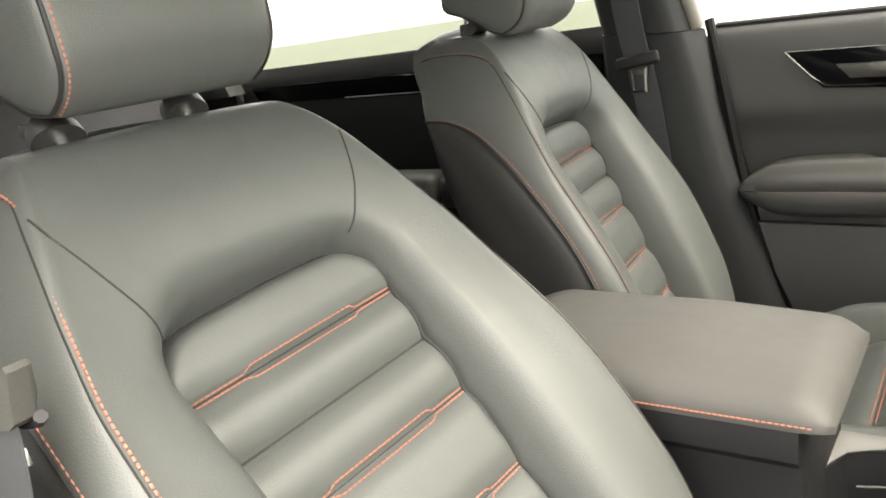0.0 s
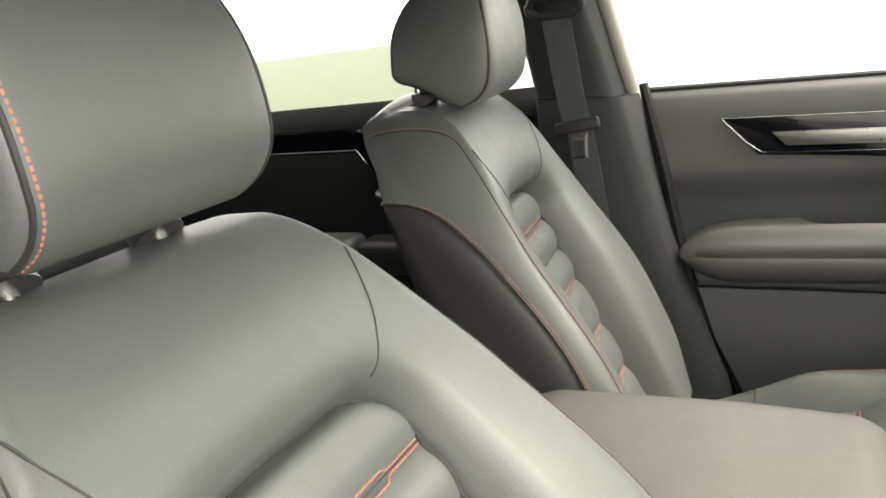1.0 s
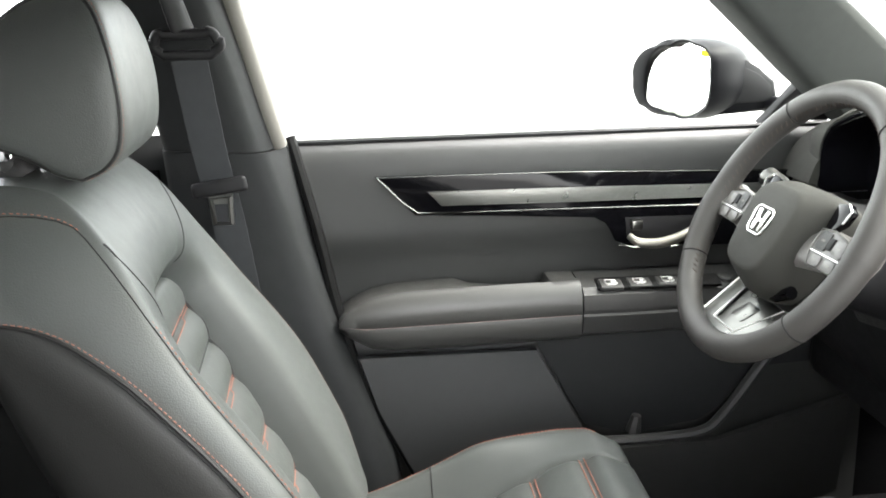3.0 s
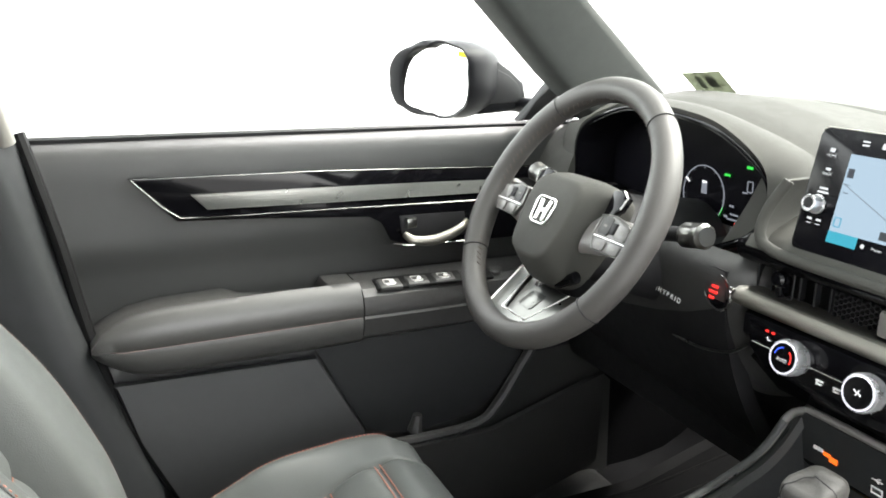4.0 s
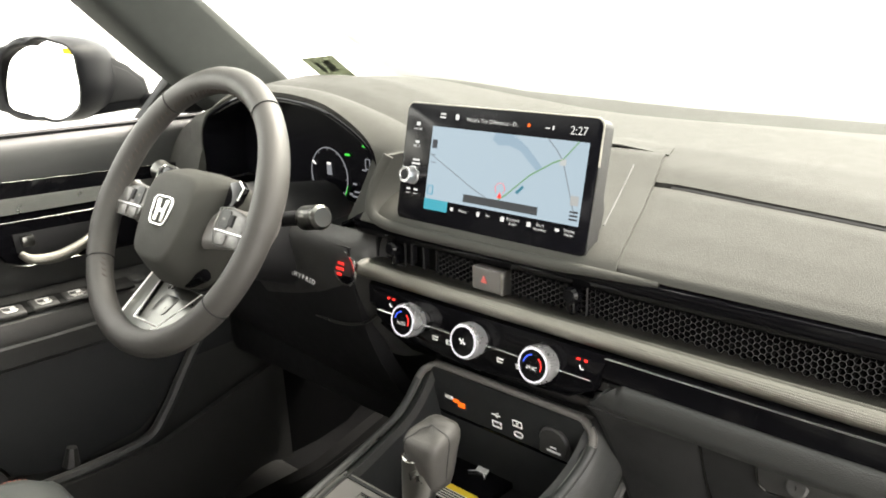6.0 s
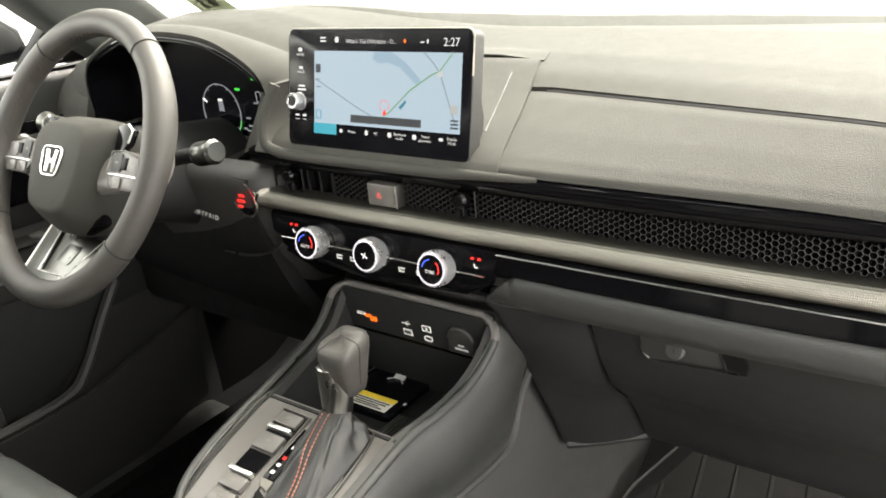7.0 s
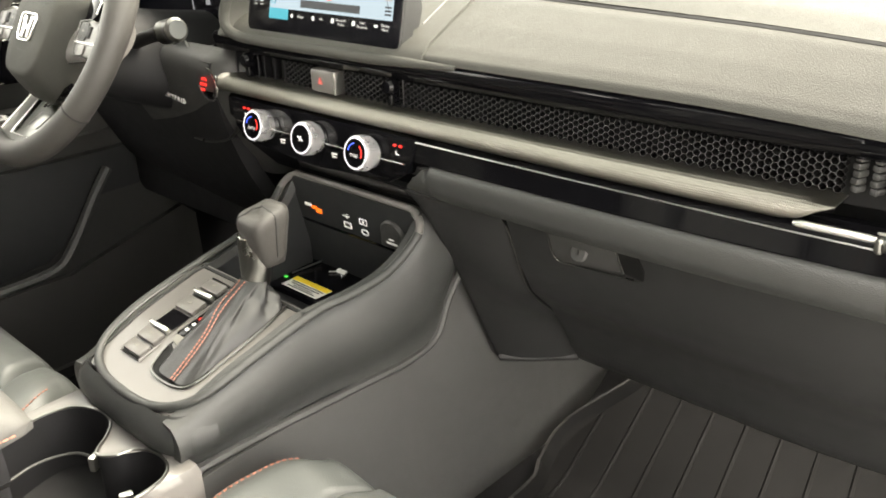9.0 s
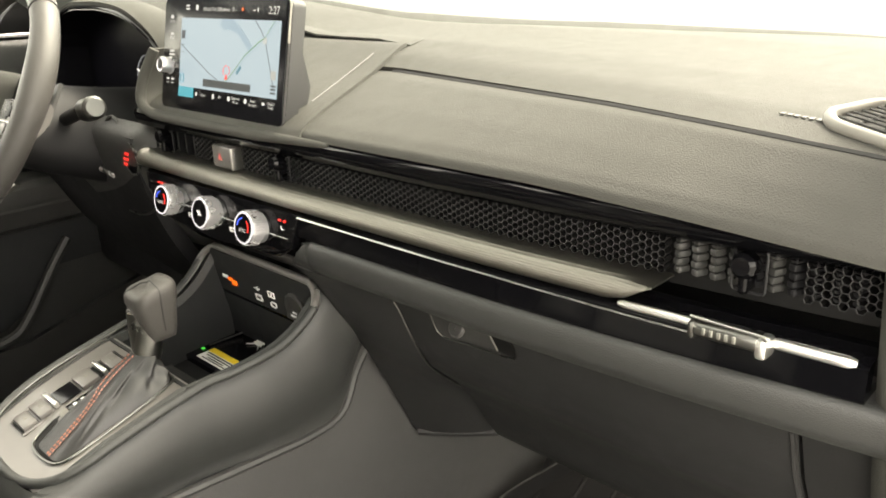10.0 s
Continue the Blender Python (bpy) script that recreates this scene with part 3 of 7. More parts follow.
# ---- rear door (seen past the seats) ----
rear_door = thing("rear_door", (-0.8, 0.72, 0.1), "closed rear door with glossy black trim strip", "car door")
# both panels darker than the front door's: the rear cabin's shade is in their colour
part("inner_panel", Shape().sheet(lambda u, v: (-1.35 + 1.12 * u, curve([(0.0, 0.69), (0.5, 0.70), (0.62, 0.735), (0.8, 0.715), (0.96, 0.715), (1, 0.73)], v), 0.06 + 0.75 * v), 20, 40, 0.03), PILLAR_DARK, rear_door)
part("bezel", Shape().prism([(-0.32, 0.761), (-1.30, 0.768), (-1.27, 0.725), (-0.98, 0.722), (-0.70, 0.718), (-0.68, 0.690), (-0.65, 0.65), (-0.60, 0.60), (-0.32, 0.60)], D(0.705), 0.006, 0.003), GLOSS, rear_door, "glossy black door trim")
part("door_handle", Shape().tube([(-0.66, 0.69, 0.63), (-0.63, 0.675, 0.622), (-0.57, 0.675, 0.624), (-0.54, 0.69, 0.632)], 0.008, 8), SMOKE, rear_door, "chrome inside handle")
part("armrest", Shape().box((-0.95, 0.685, 0.505), (0.46, 0.09, 0.075), 0.02, 4), LEATHER, rear_door, "padded armrest")
part("switch_panel", Shape().box((-0.57, 0.69, 0.50), (0.28, 0.08, 0.07), 0.012, 3), HARD, rear_door)
part("armrest_seam", dashes(Shape(), [(-1.15 + 0.42 * i / 40, 0.6395, 0.512) for i in range(41)], 0.0022, 0.004, 0.0015), THREAD, rear_door, "orange stitching")
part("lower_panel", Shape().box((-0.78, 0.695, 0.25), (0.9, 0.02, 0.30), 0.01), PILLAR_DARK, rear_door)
part("bezel_chrome", Shape().tube([(-0.98, 0.698, 0.7235), (-0.70, 0.698, 0.7195), (-0.68, 0.698, 0.690)], 0.0008, 6), SMOKE, rear_door)
part("outer_skin", Shape().box((-0.85, 0.795, 0.28), (1.14, 0.03, 0.98), 0.01), PAINT, rear_door, "black painted outer skin")
rear_door.location += Vector((0.03, 0.0, -0.006))
rear_door_right = thing("rear_door", (-0.8, -0.72, 0.1), "closed rear door on the passenger's side, black", "car door")
part("inner_panel", Shape().sheet(lambda u, v: (-1.40 + 1.05 * u, -0.72, 0.06 + 0.75 * v), 6, 6, -0.03), DOOR_SOFT, rear_door_right)
rear_bench = thing("rear_bench", (-1.2, 0, 0.1), "black leather rear bench seat", "bench seat")
part("cushion", Shape().box((-1.05, 0, 0.27), (0.52, 1.22, 0.20), 0.06, 4), LEATHER_SHADED, rear_bench)
part("backrest", Shape().box((-1.40, 0, 0.58), (0.16, 1.22, 0.62), 0.06, 4, pose(0, 0, 0, 0, -18, 0)), LEATHER_SHADED, rear_bench)

# ---- door mirror ----
door_mirror = thing("door_mirror", (0.66, 0.86, 0.80), "black driver's side door mirror", "car mirror")

G, MA, MN = Vector((0.580, 0.955, 0.820)), Vector((0.352, -0.936, 0)), Vector((0.936, 0.352, 0))
GLASS_EDGE = [(-0.062, 0.021), (-0.053, 0.045), (-0.031, 0.0605), (0.009, 0.0676), (0.070, 0.0716), (0.096, 0.0655), (0.108, 0.0546), (0.109, 0.0258), (0.1035, -0.030), (0.093, -0.037), (0.021, -0.0484), (-0.017, -0.0442), (-0.058, -0.034), (-0.063, -0.010)]
SHELL_EDGE = [(-0.105, 0.023), (-0.099, 0.037), (-0.081, 0.056), (-0.039, 0.0705), (0.0245, 0.0792), (0.066, 0.0805), (0.096, 0.074), (0.119, 0.060), (0.122, 0.026), (0.118, -0.020), (0.106, -0.040), (0.030, -0.0537), (-0.009, -0.0576), (-0.067, -0.045), (-0.082, -0.0435), (-0.095, -0.0286), (-0.104, -0.0045), (-0.1005, 0.0085)]


def spread(edge, n=56, c=(0.02, 0.012)):
    """The edge's points at even angles round c."""
    polar = sorted((math.atan2(z - c[1], a - c[0]), math.hypot(a - c[0], z - c[1])) for a, z in edge)
    polar = [(polar[-1][0] - 2 * math.pi, polar[-1][1])] + polar + [(polar[0][0] + 2 * math.pi, polar[0][1])]
    out = []
    for k in range(n):
        t = -math.pi + 2 * math.pi * (k + 0.5) / n
        r = linear(polar, t)
        out.append((c[0] + r * math.cos(t), c[1] + r * math.sin(t)))
    return out


def mirror_ring(edge, depth, k=1.0):
    return [G + MA * (0.02 + (a - 0.02) * k) + Vector((0, 0, 0.012 + (z - 0.012) * k)) + MN * depth for a, z in spread(edge)]


part("housing", Shape().rings([mirror_ring(GLASS_EDGE, 0.014), mirror_ring(GLASS_EDGE, -0.001), mirror_ring(GLASS_EDGE, -0.004, 1.07), mirror_ring(SHELL_EDGE, -0.001, 0.97), mirror_ring(SHELL_EDGE, 0.008), mirror_ring(SHELL_EDGE, 0.035, 1.02), mirror_ring(SHELL_EDGE, 0.07, 0.95), mirror_ring(SHELL_EDGE, 0.105, 0.75), mirror_ring(SHELL_EDGE, 0.122, 0.4)]), SHELL, door_mirror, "black mirror housing", sharp=55)
part("mirror_glass", Shape().rings([[p + MN * (0.09 * (p.z - G.z) + d) for p in mirror_ring(GLASS_EDGE, 0.004, 0.995)] for d in (0.0, 0.002)]), MIRROR, door_mirror, "mirror glass")
part("warning_icon", Shape().prism([(0.078, 0.064), (0.101, 0.0615), (0.1015, 0.052), (0.078, 0.054)], lambda u, v, w: G + MA * u + Vector((0, 0, v)) + MN * (0.0085 - w), 0.0006), glowing("amber_icon", (1.0, 0.8, 0.02), 1.1), door_mirror, "small amber warning light")
cap = [(0.634, 0.800), (0.634, 0.893), (0.678, 0.8715), (0.718, 0.8487), (0.749, 0.8255), (0.7584, 0.781), (0.723, 0.7726), (0.643, 0.7688)]
part("shell", Shape().prism(cap, lambda u, v, w: (u, 0.925 - w, v), 0.05, 0.008, 3), SHELL, door_mirror, "black mirror shell and foot", sharp=60)
inset = [(0.643, 0.788), (0.643, 0.842), (0.667, 0.862), (0.717, 0.839), (0.7405, 0.8185), (0.7465, 0.791)]
part("shell_inset", Shape().prism(inset, lambda u, v, w: (u, 0.8755 - w, v), 0.003, 0.002), DARK, door_mirror, "matt black inner face")
part("foot", Shape().tube([(0.735, 0.90, 0.785), (0.755, 0.86, 0.783), (0.77, 0.80, 0.782), (0.775, 0.76, 0.784)], [0.014, 0.016, 0.017, 0.018], 14), SHELL, door_mirror)
# ---- dashboard ----
dashboard = thing("dashboard", (0.9, 0, 0.0), "soft grey-black dashboard with glossy trim and honeycomb vents", "dashboard")


def hood(y):
    """How far the instrument hood swells at y, in metres."""
    return curve([(0.10, 0.0), (0.17, 0.012), (0.21, 0.025), (0.295, 0.048), (0.39, 0.065), (0.47, 0.0685), (0.55, 0.066), (0.62, 0.048), (0.69, 0.018)], y)


def seam_x(y):
    """Where the top pad ends towards the cabin; the seam runs aslant."""
    return linear([(-0.70, 0.679), (-0.13, 0.793), (0.05, 0.785), (0.16, 0.757), (0.72, 0.757)], y)


def fall(y):
    """How far the dash falls towards its right end."""
    return 0.009 * max(0.0, (-y - 0.42) / 0.24) ** 1.3


def dash_z(x, y):
    near = seam_x(y)
    xx = x - (near - 0.735) * linear([(near, 1.0), (1.10, 0.0)], x)
    z = linear([(0.735, 0.752), (0.775, 0.764), (0.85, 0.773), (1.05, 0.777), (1.25, 0.768), (1.36, 0.745)], xx)
    z += hood(y) * linear([(0.757, 1.0), (0.86, 0.93), (1.05, 0.5), (1.2, 0.1), (1.3, 0.0)], x) + 0.020 * max(0, y) * linear([(0.9, 0), (1.1, 1)], x)
    return z - 0.75 * fall(y) - 0.012 * max(0, abs(y) - 0.6) / 0.1 - 0.010 * max(0.0, -y - 0.1) / 0.5 * linear([(near, 0.2), (near + 0.12, 1.0)], x)


def dash_top(u, v):
    """u from the windscreen to the seam, v from right to left."""
    y = -0.715 + 1.43 * v
    far = 1.33 - 0.20 * (y / 0.72) ** 2 - 0.03 * max(0, y)
    x = far + (seam_x(y) + 0.003 - far) * u
    return (x, y, dash_z(x, y))


part("top_pad", Shape().sheet(dash_top, 40, 90, -0.02), SOFT, dashboard, "grained soft dash top", sharp=60)
PADKEYS = [(0.0, (0.733, 0.7490)), (0.12, (0.722, 0.7470)), (0.45, (0.682, 0.731)), (0.75, (0.652, 0.7165)), (0.92, (0.641, 0.709)), (1.0, (0.640, 0.703))]


def pad_point(u, y):
    for (a, p), (b, q) in zip(PADKEYS, PADKEYS[1:]):
        if u <= b:
            t = (u - a) / (b - a)
            return (0.640 + (p[0] + (q[0] - p[0]) * t - 0.640) * (seam_x(y) - 0.642) / 0.093, y, p[1] + (q[1] - p[1]) * t - fall(y) * (0.75 + 0.35 * u))
    return (PADKEYS[-1][1][0], y, PADKEYS[-1][1][1] - 1.1 * fall(y))


part("front_pad", Shape().sheet(lambda u, v: pad_point(u, -0.70 + 0.64 * v), 24, 40, -0.02), SOFT, dashboard, "grained soft pad in front of the passenger", sharp=60)
part("pad_end", Shape().box((0.80, -0.712, 0.64), (0.34, 0.02, 0.24), 0.01), HARD, dashboard)
part("seam_gap", Shape().tube([(seam_x(y), y, 0.7487 - 0.75 * fall(y)) for y in np.linspace(-0.70, -0.12, 40)], 0.0026, 6), SEAM, dashboard, "dark gap between the pads")
# panel round the screen
def binnacle(u, v):
    x = 0.853 - 0.219 * u
    edge = linear([(0.634, -0.150), (0.734, -0.121), (0.853, -0.080)], x)
    y = 0.185 - (0.185 - edge) * v
    z = linear([(0.634, 0.6965), (0.638, 0.7045), (0.6435, 0.7095), (0.660, 0.7165), (0.709, 0.731), (0.775, 0.7475), (0.796, 0.754), (0.84, 0.768), (0.89, 0.7725)], x)
    return (x, y, z + 0.0035)


part("screen_binnacle", Shape().sheet(binnacle, 32, 16, 0.004), SOFT, dashboard, "flat panel round the screen", sharp=60)
part("recess_step", Shape().sheet(lambda u, v: (0.857 + 0.10 * v, 0.22 - 0.302 * u + 0.03 * v, dash_z(0.857 + 0.10 * v, 0.22 - 0.302 * u) + 0.0055 * (1 - v) ** 2 * min(1.0, (1 - u) * 5) - 0.0004 - 0.004 * v), 40, 12, -0.002), SOFT, dashboard, "step behind the screen panel", sharp=60)
part("panel_line", Shape().tube([(x, y, linear([(0.66, 0.7165), (0.709, 0.731), (0.775, 0.7475), (0.796, 0.754), (0.84, 0.768)], x) + 0.0037) for x, y in ((0.690, -0.104), (0.745, -0.086), (0.815, -0.063))], 0.0008, 6), HARD, dashboard, "fine joint line")
ledge = smooth_line([(0.655, 0.155, 0.775), (0.641, 0.166, 0.742), (0.633, 0.165, 0.718), (0.632, 0.150, 0.705), (0.632, 0.10, 0.701), (0.633, -0.06, 0.701), (0.636, -0.125, 0.7015), (0.6405, -0.19, 0.7015)], 6)
part("screen_ledge", Shape().tube(ledge, [0.0062] * (len(ledge) - 10) + [0.0060 - 0.00035 * k for k in range(10)], 10), SOFT, dashboard, "rounded ledge below the screen", sharp=60)
part("ledge_side", Shape().sheet(lambda u, v: ledge[int(round(u * 26))].lerp(Vector((0.765, ledge[int(round(u * 26))].y + 0.012, min(0.772, ledge[int(round(u * 26))].z + 0.012))), v), 26, 8, 0.003), SOFT, dashboard, "soft panel left of the screen", sharp=60)
# end vent on the top
vent_o = Vector((0.754, -0.656, 0.0))


def vent_at(u, v, w):
    """Point on the side vent, turned a little to follow the dash's edge."""
    x, y = vent_o.x + 0.97 * u + 0.24 * v, vent_o.y - 0.24 * u + 0.97 * v
    return (x, y, dash_z(x, y) + w)


# rim of the pad's plastic, coloured paler for the light on its rounding
part("top_vent_rim", Shape().tube([vent_at(u, v, 0.0022) for u, v in rounded(0.078, 0.098, 0.018, 8)], 0.0046, 10, True), VENT_RIM, dashboard, "raised rim of the side vent, lightened as if catching light", sharp=60)
# vent is not hollow: its inner shade is this black plate
part("top_vent_hole", Shape().prism(rounded(0.076, 0.096, 0.016), lambda u, v, w: vent_at(u, v, 0.0008 + w), 0.0006), CELL, dashboard, "flat black plate for the shade inside the side vent")
for i in range(7):
    u = -0.027 + 0.009 * i
    part("vent_slat", Shape().tube([vent_at(u, -0.043, 0.0030), vent_at(u, 0.0, 0.0030), vent_at(u, 0.043, 0.0030)], 0.0011, 6), HARD, dashboard)
for i in range(5):
    v = -0.03 + 0.015 * i
    part("vent_bar", Shape().tube([vent_at(-0.034, v, 0.0026), vent_at(0.0, v, 0.0026), vent_at(0.034, v, 0.0026)], 0.0009, 6), HARD, dashboard)
bag = Shape()
for k in range(6):
    x, y = 0.7400 - 0.0010 * k, -0.572 - 0.0052 * k
    bag.box((x, y, dash_z(x, y) + 0.0001), (0.0085, 0.0034, 0.0005))
# bars in a darker plastic than the pad: the embossing's shade as colour
part("airbag_mark", bag, HARD, dashboard, "embossed unreadable mark as bars")

# vent band: housing, honeycomb, satin strip
def band(keys, y0, y1, n=30):
    """A profile of (x, z) swept along the dash; the right end bends forward a little."""
    rings = []
    for i in range(n + 1):
        y = y0 + (y1 - y0) * i / n
        bend = 0.020 * (max(0, -y - 0.30) / 0.36) ** 2
        rings.append([(x + bend, y, z) for x, z in keys])
    return rings


lip_rings = [[(x, y, z - 1.1 * fall(y) * min(1.0, max(0.0, (z - 0.683) / 0.015))) for x, y, z in ring] for ring in band([(0.665, 0.703), (0.643, 0.7025), (0.6385, 0.701), (0.637, 0.697), (0.6385, 0.690), (0.6420, 0.683), (0.6465, 0.6795), (0.665, 0.6790)], -0.675, 0.20)]
part("upper_lip", Shape().rings(lip_rings), GLOSS, dashboard, "glossy black lip above the vents")
part("vent_cavity", Shape().rings(band([(0.690, 0.69), (0.668, 0.69), (0.664, 0.64), (0.690, 0.64)], -0.67, 0.20)), CELL, dashboard)
STRIP = [(0.655, 0.6525), (0.642, 0.6525), (0.634, 0.6510), (0.6275, 0.6475), (0.6240, 0.6430), (0.6230, 0.6385), (0.6250, 0.6345), (0.631, 0.6320), (0.655, 0.6320)]
strip_rings = []
for i in range(61):
    y = -0.538 + 0.723 * i / 60
    k = min(1.0, max(0.04, (y + 0.540) / 0.030))
    bend = 0.020 * (max(0, -y - 0.30) / 0.36) ** 2
    strip_rings.append([(x + bend, y, 0.6500 + (z - 0.6500) * k) for x, z in STRIP])
part("satin_strip", Shape().rings(strip_rings), KNURL, dashboard, "knurled satin silver dash strip", sharp=60)
part("lower_gloss", Shape().rings(band([(0.66, 0.6318), (0.629, 0.6318), (0.6245, 0.6285), (0.6245, 0.607), (0.630, 0.6005), (0.66, 0.600)], -0.672, 0.165)), GLOSS, dashboard, "glossy black band below the strip")
part("lower_chrome_line", Shape().tube([(x, y, z - 0.0030 * max(0.0, (-y - 0.40) / 0.22)) for (x, y, z), in band([(0.6238, 0.6275)], -0.612, 0.10)], 0.0008, 5), SATIN, dashboard, "thin bright line")
for y0, y1, z0, z1, r in ((-0.512, -0.568, 0.6318, 0.6312, 0.0030), (-0.616, -0.665, 0.6306, 0.6294, 0.0040)):
    tail = [(0.6275 + 0.020 * (max(0, -y - 0.30) / 0.36) ** 2, y, z0 + (z1 - z0) * k) for k, y in ((k, y0 + (y1 - y0) * k) for k in np.linspace(0, 1, 12))]
    part("chrome_tail", Shape().tube(tail, [r * 0.55] + [r] * 10 + [r * 0.7], 14), BRIGHT, dashboard, "bright silver end of the strip", sharp=40)
part("strip_end_left", Shape().tube([(0.636, 0.184, 0.642), (0.640, 0.194, 0.645), (0.650, 0.202, 0.652)], [0.013, 0.011, 0.006], 10), CHROME, dashboard, "bright end of the strip")
slider = part("vent_lever", Shape().box((0.634, -0.593, 0.6325), (0.016, 0.044, 0.010), 0.0035, 3, pose(0, 0, 0, 0, 0, 4)), SMOKE, dashboard, "ribbed vent lever")
for k in range(5):
    part("ridge", Shape().box((0.6252, -0.580 - 0.005 * k, 0.6335), (0.0015, 0.0022, 0.005), 0.0005), SATIN, slider)
part("bright_edge", Shape().box((0.633, -0.571, 0.6315), (0.016, 0.006, 0.013), 0.003), SMOKE, slider)
part("bright_edge", Shape().box((0.635, -0.6155, 0.6305), (0.016, 0.008, 0.014), 0.003), BRIGHT, slider)
part("lever_frame", Shape().tube([(0.630, -0.568, 0.6395), (0.631, -0.595, 0.6385), (0.6325, -0.619, 0.6375)], 0.0009, 5), SATIN, slider)
# honeycomb: hexagon cells, joined
honey, walls = Shape(), Shape()
HR = 0.0033
for first, last in ((0.072, -0.536), (-0.628, -0.668)):
    col = 0
    y = first
    while y > last:
        bend = 0.020 * (max(0, -y - 0.30) / 0.36) ** 2
        for r in range(7):
            z = 0.6555 + r * HR * math.sqrt(3) + (HR * math.sqrt(3) / 2 if col % 2 else 0)
            if z > 0.6795:
                continue
            hexo = [(HR * math.cos(radians(60 * k)), HR * math.sin(radians(60 * k))) for k in range(6)]
            hexi = [(a * 0.85, b * 0.85) for a, b in hexo]
            x0, x1 = 0.647 + bend, 0.6575 + bend
            vs = [(x0, y + a, z + b) for a, b in hexo] + [(x0 + 0.0002, y + a, z + b) for a, b in hexi] + [(x1, y + a * 0.9, z + b * 0.9) for a, b in hexi]
            honey.add(vs[:12], [(k, (k + 1) % 6, 6 + (k + 1) % 6, 6 + k) for k in range(6)])
            walls.add(vs[6:], [(k, (k + 1) % 6, 6 + (k + 1) % 6, 6 + k) for k in range(6)])
        y -= HR * 1.5
        col += 1
hc = part("honeycomb_grille", honey, GRILLE, dashboard, "black honeycomb vent grille", sharp=20)
tagged(hc, kind="stuff")
# inner walls of the same grille, blackened to give the cells their deep shade
tagged(part("cell_wall_shade", walls, CELL, dashboard, "grille cell walls, blackened for the shade inside", sharp=20), kind="stuff")
for i in range(24):
    y = -0.155 - 0.016 * i
    bend = 0.020 * (max(0, -y - 0.30) / 0.36) ** 2
    part("vane", Shape().box((0.661 + bend, y, 0.670), (0.006, 0.0022, 0.036)), GRILLE, dashboard)
for yy in (0.135, -0.105, -0.592):
    bend = 0.020 * (max(0, -yy - 0.30) / 0.36) ** 2
    tab = part("vent_tab", Shape().box((0.644 + bend, yy, 0.665), (0.018, 0.007, 0.022), 0.003, 3).lathe([(0.004, 0), (0.0085, 0.003), (0.0085, 0.012), (0.006, 0.015), (0, 0.015)], (0.646 + bend, yy, 0.673), (-1, 0, 0.1), 16), GLOSS, dashboard, "small rounded vent tab")
    part("tab_frame", Shape().tube([(0.6455 + bend, yy + a, 0.668 + b) for a, b in rounded(0.022, 0.030, 0.003)], 0.0011, 5, True), GRILLE, tab)
for i in range(6):
    part("vent_blade", Shape().box((0.656, 0.083 + 0.019 * i, 0.670), (0.014, 0.002, 0.034), 0, 2, pose(0, 0, 0, 0, 0, 20)), GRILLE, dashboard)
for i in range(10):
    y = -0.543 - 0.0125 * i
    bend = 0.020 * ((-y - 0.30) / 0.36) ** 2
    blade = Shape()
    for k in range(6):
        blade.box((0.655 + bend, y + 0.0008 * (k % 2), 0.656 + 0.0056 * k), (0.010, 0.0062, 0.0050), 0.0014, 2, pose(0, 0, 0, 0, 0, -25))
    part("vent_blade", blade, HARD if i < 6 and i != 4 else GRILLE, dashboard, "ridged grey vent blade")
hazard = part("hazard_switch", Shape().box((0.642, -0.003, 0.6665), (0.014, 0.040, 0.0255), 0.003, 2), PLATE, dashboard, "dark grey hazard light switch")
RED = glowing("red_glow", (1.0, 0.035, 0.03), 0.85)
WHITE = glowing("white_glow", (0.95, 0.97, 1.0), 0.75)
BLUE = glowing("blue_glow", (0.05, 0.12, 1.0), 0.9)
ORANGE = glowing("orange_glow", (1.0, 0.16, 0.015), 0.8)
GREEN = glowing("green_glow", (0.06, 1.0, 0.12), 0.45)
part("bright_edge", Shape().box((0.6415, -0.0235, 0.6665), (0.015, 0.003, 0.0245), 0.001), SATIN, hazard, "bright switch edge")
part("warning_triangle", Shape().prism([(0.004, 0.6635), (-0.004, 0.6635), (0.0, 0.6715)], lambda u, v, w: (0.6348 - w, u, v), 0.0004), glowing("dim_red", (0.9, 0.18, 0.16), 0.45), hazard, "small red triangle")

